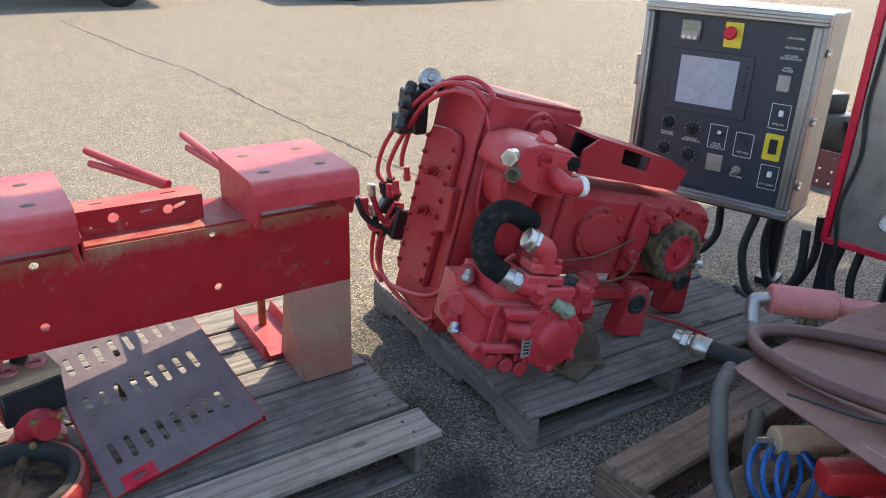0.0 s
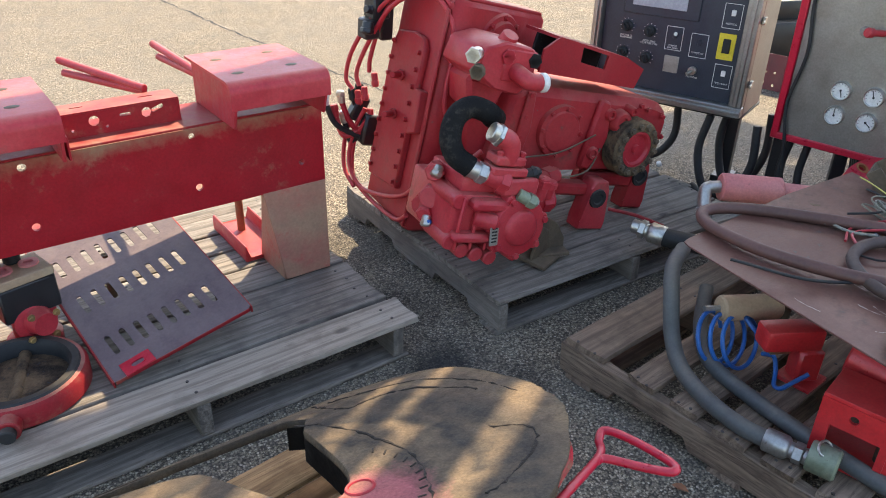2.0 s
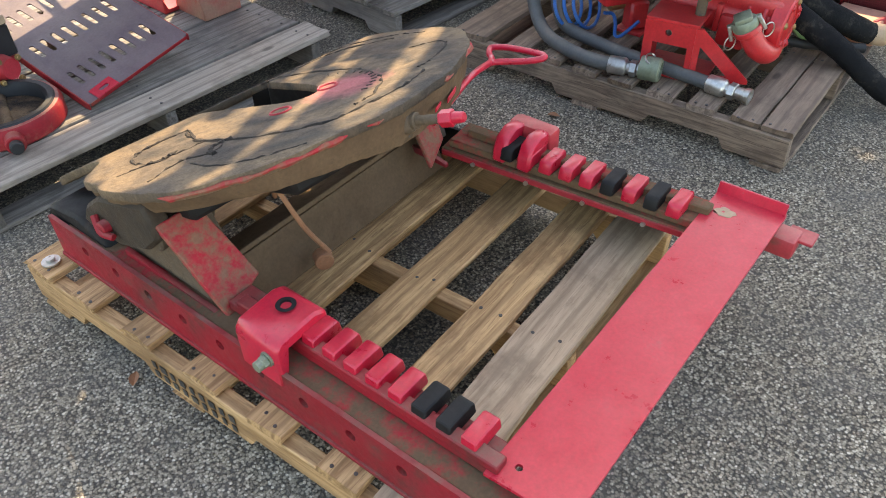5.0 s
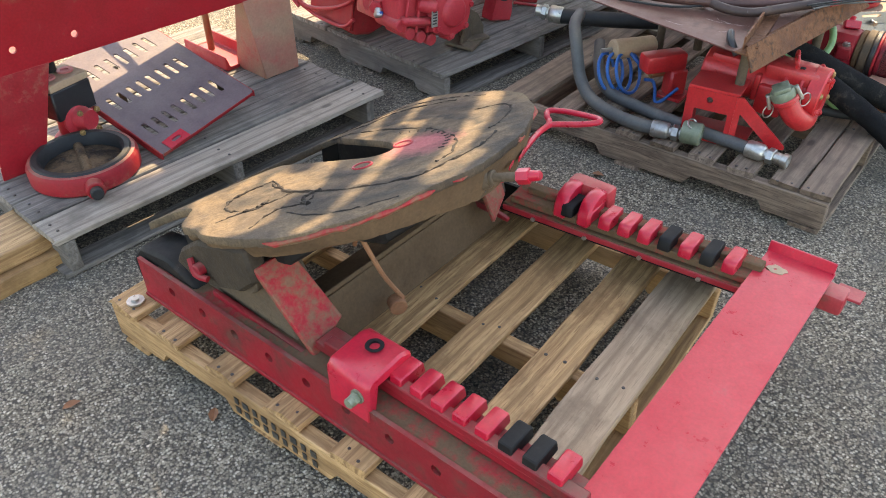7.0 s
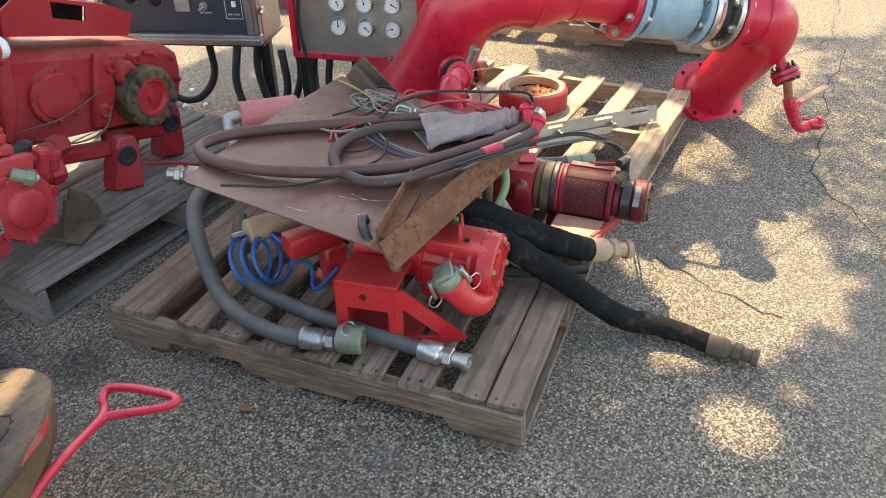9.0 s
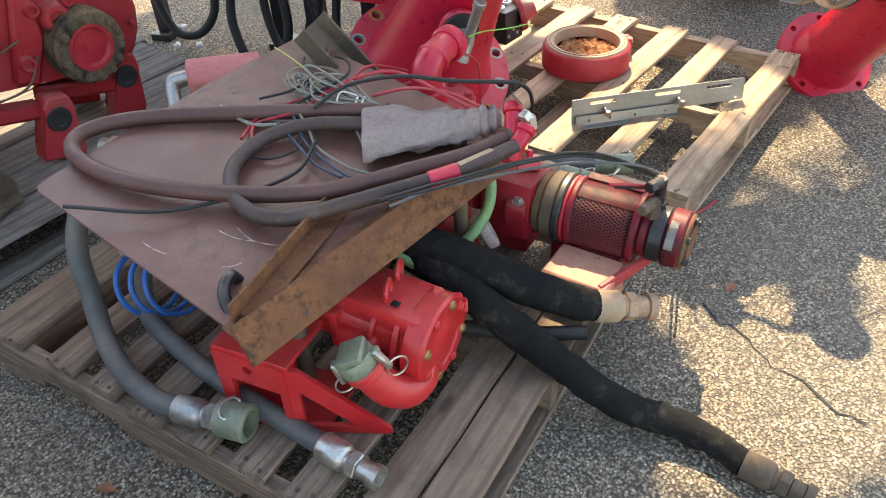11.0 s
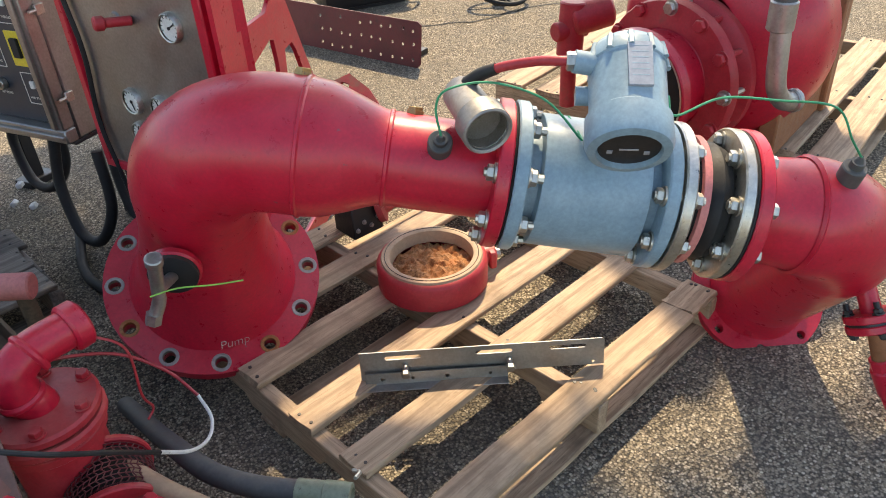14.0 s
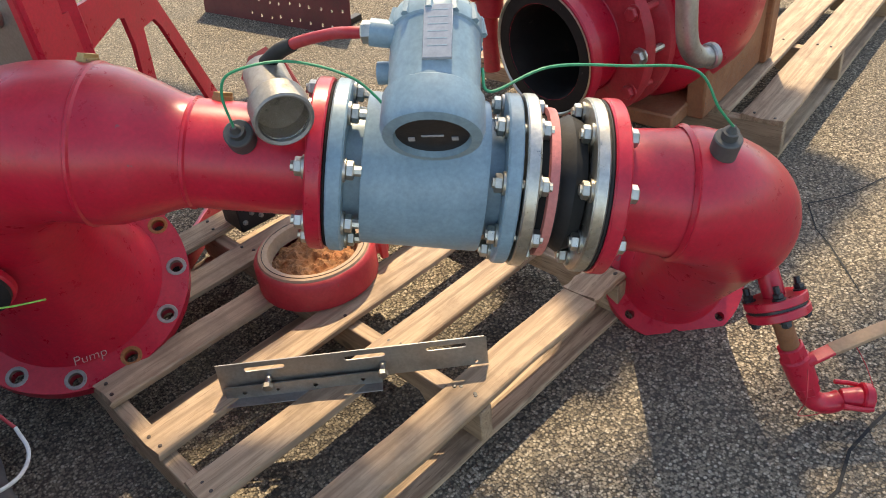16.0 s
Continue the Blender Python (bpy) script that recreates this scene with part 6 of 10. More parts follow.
# output flange and its hub
fc = Vector((0.605, 0.275, 0.437))
fd = Vector((0.06, -1, 0.0)).normalized()
bm = bm_new()
lathe(bm, [(0, 0.045), (0.016, 0.045), (0.018, 0.034), (0.050, 0.034), (0.058, 0.044), (0.068, 0.044)], axis_m(fc, fc + fd), 36)
gpart("output_hub", bm, RED)
bm = bm_new()
lathe(bm, [(0.064, 0.030), (0.069, 0.046), (0.098, 0.046), (0.108, 0.036), (0.110, -0.02)], axis_m(fc, fc + fd), 40)
of = gpart("output_flange", bm, GREASE, "greasy grey output flange")
for k in range(14):
    bm = bm_new()
    a = 2 * math.pi * k / 14
    bolt(bm, axis_m(fc, fc + fd) @ Vector((0.087 * math.cos(a), 0.087 * math.sin(a), 0.046)), fd, 0.0105, 0.010)
    gpart("flange_bolt", bm, GRIME, parent=of)
for c_, r_ in ((Vector((0.535, 0.29, 0.520)), 0.042), (Vector((0.47, 0.29, 0.545)), 0.022), (Vector((0.57, 0.29, 0.565)), 0.018), (Vector((0.44, 0.29, 0.40)), 0.024)):
    bm = bm_new()
    lathe(bm, [(0, 0.02), (r_ * 0.45, 0.02), (r_ * 0.5, 0.03), (r_ * 0.8, 0.03), (r_, 0.02), (r_ * 1.1, -0.02)], axis_m(c_, c_ + Vector((0, -1, 0))), 22)
    gpart("port_boss", bm, RED_DULL)
# torque arm: a channel with an opening
bm = bm_new()
plate_with_holes(bm, [(0.139, 0.65), (0.571, 0.640), (0.590, 0.712), (0.50, 0.742), (0.194, 0.772), (0.139, 0.725)], [[(0.300, 0.702), (0.412, 0.690), (0.415, 0.738), (0.295, 0.752)]], 0.010, pose(0, 0.315, 0, 90, 0, 0))
prism(bm, [(0.139, 0.655), (0.571, 0.645), (0.571, 0.655), (0.139, 0.665)], 0.20, pose(0, 0.51, 0, 90, 0, 0))
prism(bm, [(0.19, 0.762), (0.50, 0.732), (0.50, 0.742), (0.19, 0.772)], 0.20, pose(0, 0.51, 0, 90, 0, 0))
ch = gpart("torque_arm", bm, RED_DULL)
# near-black sheet added to fill the view through the arm's opening
bm = bm_new()
box(bm, (0.30, 0.012, 0.09), pose(0.34, 0.44, 0.705, 0, 4, 0), 0.001)
gpart("inner_web", bm, BLACK_AND_SHADE, "near-black sheet behind the arm opening", parent=ch)
for x in (0.36, 0.38):
    bm = bm_new()
    bolt(bm, (x, 0.43, 0.73), (0, -1, 0), 0.006, 0.008)
    gpart("arm_screw", bm, RED_DULL, parent=ch)
# servo pump high on the front
bm = bm_new()
prism(bm, [(-0.17, 0.64), (-0.09, 0.595), (0.00, 0.585), (0.045, 0.63), (0.045, 0.715), (0.02, 0.735), (-0.08, 0.742), (-0.155, 0.715)], 0.22, pose(0, 0.42, 0, 90, 0, 0), bev=0.007)
box(bm, (0.12, 0.02, 0.10), pose(-0.02, 0.205, 0.675), 0.006)
lathe(bm, [(0, 0.04), (0.026, 0.04), (0.032, 0.0)], axis_m((-0.05, 0.26, 0.725), (-0.05, 0.22, 0.80)), 20)
tube(bm, [(-0.03, 0.20, 0.66), (-0.03, 0.165, 0.655), (-0.01, 0.145, 0.645), (0.03, 0.145, 0.645)], 0.027, 16)
prism(bm, [(-0.10, 0.50), (0.0, 0.49), (0.03, 0.60), (-0.13, 0.61)], 0.14, pose(0, 0.44, 0, 90, 0, 0), bev=0.015)
sv = gpart("servo_pump", bm, RED)
bm = bm_new()
rod(bm, (0.028, 0.145, 0.645), (0.056, 0.143, 0.650), 0.030, seg=20, bev=0.008)
gpart("end_cap", bm, WHITE, "cream plastic cap", parent=sv)
for p, q, mt in (((-0.165, 0.22, 0.695), (-0.205, 0.18, 0.69), ZINC), ((-0.16, 0.20, 0.650), (-0.185, 0.17, 0.645), GRIME), ((0.03, 0.205, 0.70), (0.03, 0.19, 0.70), BLACK_AND_SHADE), ((-0.07, 0.205, 0.70), (-0.07, 0.19, 0.70), RED)):
    bm = bm_new()
    rod(bm, p, q, 0.020, seg=16, bev=0.003)
    rod(bm, Vector(p) * 0.4 + Vector(q) * 0.6, q, 0.025, seg=6, bev=0.002)
    gpart("fitting", bm, mt, parent=sv)
# front hydraulic pump with a round cap and a lobed body
bm = bm_new()
box(bm, (0.20, 0.27, 0.165), pose(-0.150, 0.17, 0.232), 0.012, 2)
box(bm, (0.13, 0.24, 0.215), pose(-0.03, 0.165, 0.225), 0.012, 2)
box(bm, (0.17, 0.20, 0.05), pose(-0.13, 0.16, 0.335), 0.010, 2)
for x, z, r_ in ((-0.235, 0.165, 0.026), (-0.185, 0.135, 0.024), (-0.130, 0.122, 0.024), (-0.075, 0.110, 0.024), (-0.235, 0.295, 0.024)):
    rod(bm, (x, 0.02, z), (x, 0.16, z), r_, seg=14, bev=0.004)
pc, pd = Vector((-0.015, 0.022, 0.225)), Vector((0.05, -1, 0.06)).normalized()
lathe(bm, [(0, 0.045), (0.048, 0.045), (0.056, 0.040), (0.060, 0.030), (0.092, 0.028), (0.098, 0.020), (0.102, -0.04)], axis_m(pc, pc + pd), 40)
for k in range(7):
    a = 2 * math.pi * k / 7 + 0.3
    rod(bm, axis_m(pc, pc + pd) @ Vector((0.094 * math.cos(a), 0.094 * math.sin(a), -0.03)), axis_m(pc, pc + pd) @ Vector((0.094 * math.cos(a), 0.094 * math.sin(a), 0.022)), 0.020, seg=12, bev=0.003)
rod(bm, (-0.17, 0.03, 0.245), (-0.10, 0.0, 0.240), 0.026, seg=16, bev=0.006)
box(bm, (0.13, 0.05, 0.035), pose(-0.13, 0.02, 0.290), 0.010)
box(bm, (0.14, 0.05, 0.030), pose(-0.17, 0.02, 0.185), 0.010)
for x in (-0.22, -0.165, -0.11, -0.055):
    box(bm, (0.012, 0.012, 0.17), pose(x, 0.018, 0.225), 0.004)
pmp = gpart("hydraulic_pump", bm, RED)
for k in range(7):
    bm = bm_new()
    a = 2 * math.pi * k / 7 + 0.3
    bolt(bm, axis_m(pc, pc + pd) @ Vector((0.094 * math.cos(a), 0.094 * math.sin(a), 0.022)), pd, 0.011, 0.012)
    gpart("pump_bolt", bm, RED, parent=pmp)
bm = bm_new()
tag_m = pose(-0.108, -0.012, 0.205, 0, -10, 0)
box(bm, (0.030, 0.004, 0.072), tag_m, 0.001)
for k in range(5):
    box(bm, (0.018, 0.0012, 0.005), tag_m @ Matrix.Translation((0, -0.0025, -0.022 + 0.011 * k)), mi=1)
gpart("name_plate", bm, [ALU, BLACK], "small metal plate, writing illegible", parent=pmp)
# upper and lower elbows on the pump
fitting((-0.165, 0.055, 0.508), (-0.130, 0.045, 0.495), 0.030, ZINC)
bm = bm_new()
tube(bm, [(-0.135, 0.045, 0.496), (-0.105, 0.038, 0.484), (-0.092, 0.040, 0.455), (-0.09, 0.045, 0.42)], 0.031, 16)
gpart("elbow", bm, RED)
bm = bm_new()
box(bm, (0.105, 0.07, 0.030), pose(-0.09, 0.05, 0.428), 0.006)
box(bm, (0.13, 0.07, 0.028), pose(-0.085, 0.05, 0.394), 0.006)
gpart("flange_block", bm, RED)
for x in (-0.13, -0.05):
    fitting((x, 0.03, 0.44), (x, 0.03, 0.458), 0.010, RED)
fitting((-0.215, 0.065, 0.392), (-0.150, 0.045, 0.374), 0.028, STEEL)
fitting((-0.155, 0.045, 0.376), (-0.075, 0.030, 0.356), 0.029, RED)
bm = bm_new()
box(bm, (0.13, 0.08, 0.055), pose(-0.035, 0.05, 0.350, 0, -4, 0), 0.008)
gpart("valve_block", bm, RED)
fitting((-0.045, 0.01, 0.332), (0.015, -0.012, 0.312), 0.020, OLIVE)
fitting((0.0, 0.005, 0.322), (0.026, -0.008, 0.306), 0.013, ZINC)
bm = bm_new()
tube(bm, [(-0.20, 0.062, 0.390), (-0.245, 0.085, 0.415), (-0.262, 0.11, 0.462), (-0.245, 0.13, 0.520), (-0.195, 0.14, 0.550), (-0.135, 0.13, 0.540), (-0.10, 0.16, 0.520), (-0.03, 0.24, 0.50)], 0.033, 16)
gpart("thick_hose", bm, FABRIC_BLACK, "thick black rubber hose")
for a, b, r, mt in (((0.04, 0.07, 0.345), (0.085, 0.05, 0.36), 0.020, RED), ((0.075, 0.06, 0.30), (0.075, 0.055, 0.375), 0.024, RED), ((0.115, 0.07, 0.30), (0.118, 0.065, 0.362), 0.020, RED), ((0.03, 0.05, 0.375), (0.03, 0.045, 0.405), 0.016, BLACK), ((-0.01, 0.05, 0.38), (0.03, 0.04, 0.395), 0.017, BLACK), ((0.06, 0.10, 0.27), (0.16, 0.09, 0.29), 0.034, RED), ((0.11, 0.16, 0.31), (0.24, 0.20, 0.335), 0.030, RED_DULL), ((0.19, 0.22, 0.23), (0.20, 0.20, 0.30), 0.026, RED)):
    fitting(a, b, r, mt)
# fittings left of the pump
for a, b, r, mt in (((-0.215, 0.22, 0.33), (-0.262, 0.155, 0.335), 0.026, RED), ((-0.245, 0.16, 0.355), (-0.262, 0.145, 0.325), 0.016, ZINC), ((-0.20, 0.20, 0.25), (-0.262, 0.15, 0.255), 0.034, RED), ((-0.20, 0.15, 0.292), (-0.212, 0.115, 0.278), 0.024, ZINC), ((-0.212, 0.116, 0.278), (-0.217, 0.10, 0.246), 0.020, ZINC), ((-0.24, 0.18, 0.21), (-0.275, 0.14, 0.20), 0.022, RED), ((-0.262, 0.14, 0.202), (-0.268, 0.125, 0.17), 0.015, ZINC), ((-0.18, 0.26, 0.20), (-0.25, 0.22, 0.20), 0.03, RED)):
    fitting(a, b, r, mt)
bm = bm_new()
tube(bm, [(-0.225, 0.105, 0.262), (-0.195, 0.095, 0.25), (-0.185, 0.095, 0.225), (-0.205, 0.10, 0.212)], 0.0035, 8)
gpart("tie_wire", bm, YELLOW, "thin yellow wire")
bm = bm_new()
box(bm, (0.016, 0.012, 0.014), pose(-0.262, 0.12, 0.188), 0.003)
gpart("blue_tag", bm, BLUE)
# mounting feet
for x, y, w_, h in ((0.500, 0.22, 0.105, 0.19), (0.755, 0.30, 0.09, 0.20), (0.70, 0.50, 0.09, 0.20)):
    z0 = deck_at(x)
    bm = bm_new()
    prism(bm, [(-w_ * 0.62, 0), (w_ * 0.62, 0.0), (w_ * 0.5, 0.03), (w_ * 0.42, h - 0.04), (w_ * 0.25, h), (-w_ * 0.3, h), (-w_ * 0.45, h - 0.03), (-w_ * 0.5, 0.03)], 0.07, pose(x - 0.01, y + 0.07, z0 + 0.002, 90, 0, 0), bev=0.006)
    ft = gpart("mount_foot", bm, RED if y < 0.25 else RED_DULL)
    bm = bm_new()
    cy_ = z0 + h * 0.66
    lathe(bm, [(0, 0.002), (0.018, 0.002), (0.022, 0.007), (0.034, 0.007), (0.037, 0.0)], axis_m((x - 0.018, y - 0.001, cy_), (x - 0.018, -1, cy_)), 24)
    gpart("rubber_bush", bm, BLACK, parent=ft)
for x, y, a_ in ((0.20, 0.13, 28), (0.26, 0.16, -12)):
    bm = bm_new()
    box(bm, (0.12, 0.13, 0.014), pose(x, y, deck_at(x) + 0.012, 0, -13, a_), 0.003)
    prism(bm, [(-0.06, 0), (0.06, 0), (0.05, 0.05), (0.01, 0.10), (-0.04, 0.12)], 0.014, pose(x, y, deck_at(x) + 0.012, 90, 0, a_), bev=0.003)
    gpart("lug", bm, GRIME)
bm = bm_new()
box(bm, (0.44, 0.07, 0.045), pose(0.24, 0.28, 0.265), 0.010)
box(bm, (0.30, 0.05, 0.05), pose(0.62, 0.33, 0.29), 0.010)
gpart("lower_rail", bm, RED_DULL)
bm = bm_new()
tube(bm, [(0.57, 0.24, 0.20), (0.66, 0.18, 0.20), (0.75, 0.12, 0.185)], 0.007, 8)
gpart("link_rod", bm, RED_DULL)
# oil lines that arch over the end wall
LINES = [
    [(-0.09, 0.445, 0.66), (-0.12, 0.46, 0.75), (-0.15, 0.52, 0.80), (-0.185, 0.62, 0.79), (-0.215, 0.72, 0.72), (-0.235, 0.80, 0.58), (-0.24, 0.84, 0.47), (-0.225, 0.83, 0.42)],
    [(-0.08, 0.45, 0.70), (-0.12, 0.48, 0.79), (-0.155, 0.56, 0.825), (-0.20, 0.66, 0.80), (-0.235, 0.77, 0.70), (-0.265, 0.85, 0.55), (-0.265, 0.87, 0.44), (-0.24, 0.85, 0.40)],
    [(-0.07, 0.455, 0.74), (-0.11, 0.50, 0.83), (-0.15, 0.60, 0.845), (-0.19, 0.70, 0.79), (-0.21, 0.77, 0.68), (-0.215, 0.80, 0.54), (-0.205, 0.81, 0.48)],
    [(-0.185, 0.83, 0.34), (-0.205, 0.85, 0.24), (-0.205, 0.84, 0.12), (-0.18, 0.76, 0.055), (-0.155, 0.62, 0.075), (-0.15, 0.48, 0.13), (-0.16, 0.38, 0.20), (-0.13, 0.24, 0.30), (-0.06, 0.20, 0.40)],
    [(-0.175, 0.82, 0.30), (-0.195, 0.85, 0.20), (-0.19, 0.82, 0.08), (-0.165, 0.74, 0.035), (-0.145, 0.62, 0.02), (-0.14, 0.50, 0.03), (-0.15, 0.42, 0.08)],
    [(-0.09, 0.445, 0.64), (-0.095, 0.44, 0.56), (-0.085, 0.44, 0.47), (-0.05, 0.44, 0.42), (-0.02, 0.42, 0.38)],
    [(-0.195, 0.85, 0.36), (-0.225, 0.87, 0.24), (-0.215, 0.86, 0.10), (-0.19, 0.79, 0.04)],
]
for pts in LINES:
    bm = bm_new()
    tube(bm, [(x - 0.02, y, z) for x, y, z in pts], 0.0082, 10)
    gpart("oil_line", bm, RED, "red painted oil line")
for p in ((-0.225, 0.83, 0.42), (-0.24, 0.85, 0.40), (-0.205, 0.81, 0.48), (-0.185, 0.83, 0.34)):
    fitting(p, (p[0] + 0.012, p[1] - 0.01, p[2] - 0.05), 0.012, RED, "line_nut")
bm = bm_new()
tube(bm, [(0.18, 0.26, 0.34), (0.30, 0.24, 0.315), (0.42, 0.25, 0.34), (0.47, 0.27, 0.42)], 0.0035, 8)
tube(bm, [(0.14, 0.26, 0.37), (0.28, 0.255, 0.40), (0.42, 0.26, 0.47)], 0.003, 8)
gpart("thin_wire", bm, GRIME)
# black solenoid valves behind the top edge
bm = bm_new()
box(bm, (0.07, 0.07, 0.085), pose(-0.245, 0.80, 0.715, 0, -10, 10), 0.006)
box(bm, (0.06, 0.06, 0.07), pose(-0.262, 0.80, 0.635, 0, -10, 10), 0.006)
box(bm, (0.05, 0.05, 0.16), pose(-0.20, 0.82, 0.68, 0, -10, 10), 0.006)
sb = gpart("solenoid_block", bm, BLACK_PAINT)
for a, b, r in (((-0.28, 0.77, 0.735), (-0.262, 0.79, 0.775), 0.018), ((-0.285, 0.76, 0.66), (-0.29, 0.75, 0.62), 0.020), ((-0.225, 0.78, 0.76), (-0.195, 0.79, 0.795), 0.024), ((-0.17, 0.80, 0.77), (-0.135, 0.80, 0.795), 0.018), ((-0.30, 0.77, 0.70), (-0.27, 0.78, 0.70), 0.014)):
    fitting(a, b, r, BLACK_PAINT, "solenoid", sb)
bm = bm_new()
lathe(bm, [(0, 0.022), (0.010, 0.022), (0.014, 0.018), (0.024, 0.018), (0.036, 0.012), (0.038, 0.0), (0.038, -0.02), (0.028, -0.026)], axis_m((-0.205, 0.785, 0.80), (-0.33, 0.30, 0.98)), 24)
gpart("dial_cap", bm, STEEL, "grey knurled cap")
# hose tails and their nuts behind the foot of the housing
bm = bm_new()
box(bm, (0.055, 0.07, 0.12), pose(-0.175, 0.84, 0.26), 0.008)
box(bm, (0.05, 0.05, 0.10), pose(-0.215, 0.87, 0.33, 0, 20, 0), 0.008)
mf = gpart("manifold", bm, BLACK_PAINT)
for k, (x, z) in enumerate(((-0.345, 0.34), (-0.285, 0.355), (-0.24, 0.37), (-0.30, 0.30), (-0.26, 0.28), (-0.215, 0.39))):
    bm = bm_new()
    tube(bm, [(-0.19, 0.84, 0.22 + 0.015 * k), (x * 0.86, 0.855, z - 0.08), (x, 0.87, z - 0.01)], 0.011, 10)
    gpart("hose_tail", bm, RED if k % 2 else BLACK, parent=mf)
    fitting((x, 0.87, z - 0.015), (x - 0.012, 0.875, z + 0.030), 0.015, (WHITE, ZINC, BLACK, RED, ZINC, BLACK)[k], "hose_nut", mf)
# ---- scrap heap on the brown pallet ----
CM = pose(1.79, 0.27, 0.0, 0, 0, 14)
DC = 0.1325



def thing_c(name, x, y, z, label, category, group="", ang=0.0):
    return thing(name, CM @ pose(x, y, z, 0, 0, ang), label, category, group)


def hose_end(parent, p, d, r, name="coupling", material=STEEL, label="", cap=True):
    """A crimped ferrule with a hexagon and a swivel end, from p along d."""
    p, d = Vector(p), Vector(d).normalized()
    bm = bm_new()
    lathe(bm, [(0, 0), (r * 1.18, 0), (r * 1.25, 0.004), (r * 1.25, 0.05), (r * 1.1, 0.056), (r * 0.85, 0.06), (r * 0.85, 0.07), (0, 0.07)], axis_m(p, p + d), 20)
    f = part(name, bm, material, parent, label)
    bm = bm_new()
    rod(bm, p + d * 0.068, p + d * 0.09, r * 1.15, seg=6, bev=0.002)
    rod(bm, p + d * 0.09, p + d * 0.118, r * 0.85, seg=16, bev=0.002)
    if cap:
        lathe(bm, [(r * 0.6, 0.118), (r * 1.05, 0.118), (r * 1.05, 0.135), (r * 0.7, 0.135), (r * 0.6, 0.12), (0, 0.12)], axis_m(p, p + d), 18)
    part("swivel_nut", bm, material, f)
    return f


# compressor with its red frame
pump = thing_c("red_compressor", 0.25, 0.35, DC, "bright red screw compressor on a gusseted bracket", "compressor")


def cp(x, y, z):
    return Vector((x - 0.25, y - 0.35, z - DC))


p0, p1 = cp(0.322, 0.56, 0.300), cp(0.336, 0.185, 0.287)
ax = (p1 - p0).normalized()
bm = bm_new()
rod(bm, p0, p1 - ax * 0.02, 0.068, seg=32, bev=0.006)
part("casing", bm, RED_BRIGHT, pump)
cm0 = Matrix.Translation((p0 + p1) / 2) @ pose(0, 0, 0, 2, 0, 2)
for nm_, size_, m_, bev_ in (("inlet_box", (0.112, 0.17, 0.075), pose(0, -0.10, 0.045), 0.012), ("rear_box", (0.10, 0.15, 0.06), pose(0, 0.09, 0.04), 0.012), ("joint_flange", (0.15, 0.02, 0.09), pose(0, -0.005, 0.0), 0.006), ("side_box", (0.05, 0.09, 0.10), pose(-0.06, -0.06, -0.03), 0.010)):
    bm = bm_new()
    box(bm, size_, cm0 @ m_, bev_, 2)
    part(nm_, bm, RED_BRIGHT, pump)
for d_, r_, t_ in ((0.105, 0.080, 0.010), (0.055, 0.082, 0.012), (0.03, 0.084, 0.010)):
    bm = bm_new()
    rod(bm, p1 - ax * d_, p1 - ax * (d_ - t_), r_, seg=32, bev=0.002)
    part("casing_rib", bm, RED_BRIGHT, pump)
bm = bm_new()
cv = axis_m(p1, p1 + ax, 0.39)
lathe(bm, [(0, 0.020), (0.036, 0.020), (0.046, 0.014), (0.062, 0.014), (0.064, 0.018), (0.086, 0.018), (0.091, 0.012), (0.091, -0.026), (0.085, -0.03)], cv, 28)
part("end_cover", bm, RED_BRIGHT, pump, "round red end cover")
for k in range(8):
    bm = bm_new()
    a_ = (k + 0.5) * math.pi / 4
    q = cv @ Vector((0.074 * math.cos(a_), 0.074 * math.sin(a_), 0.018))
    rod(bm, q - ax * 0.004, q + ax * 0.005, 0.010, seg=14, bev=0.001)
    rod(bm, q + ax * 0.004, q + ax * 0.0075, 0.0055, seg=6)
    part("cover_bolt", bm, BRASS if k % 2 else RED_BRIGHT, pump)
for c in (cp(0.318, 0.272, 0.368), cp(0.382, 0.290, 0.360)):
    bm = bm_new()
    tube(bm, [c + Vector((0.019 * math.cos(a), 0.008 * math.cos(a), 0.016 + 0.019 * math.sin(a))) for a in [2 * math.pi * k / 14 for k in range(15)]], 0.0055, 8, n=2)
    rod(bm, c - Vector((0, 0, 0.012)), c + Vector((0, 0, 0.002)), 0.010, seg=12)
    part("lifting_eye", bm, RED_BRIGHT, pump)
for a, b, r_ in ((cp(0.385, 0.235, 0.318), cp(0.412, 0.170, 0.322), 0.016), (cp(0.400, 0.23, 0.292), cp(0.436, 0.172, 0.292), 0.014), (cp(0.36, 0.225, 0.352), cp(0.368, 0.195, 0.372), 0.010)):
    bm = bm_new()
    v = b - a
    rod(bm, a, b, r_, seg=14, bev=0.002)
    rod(bm, a + v * 0.62, a + v * 0.98, r_ * 1.2, seg=6, bev=0.002)
    part("relief_valve", bm, RED_BRIGHT, pump)
for x, y in ((0.300, 0.245), (0.352, 0.335), (0.290, 0.40)):
    bm = bm_new()
    box(bm, (0.014, 0.016, 0.004), Matrix.Translation(cp(x, y, 0.378)), 0.001)
    part("port_plug", bm, BLACK_AND_SHADE, pump)
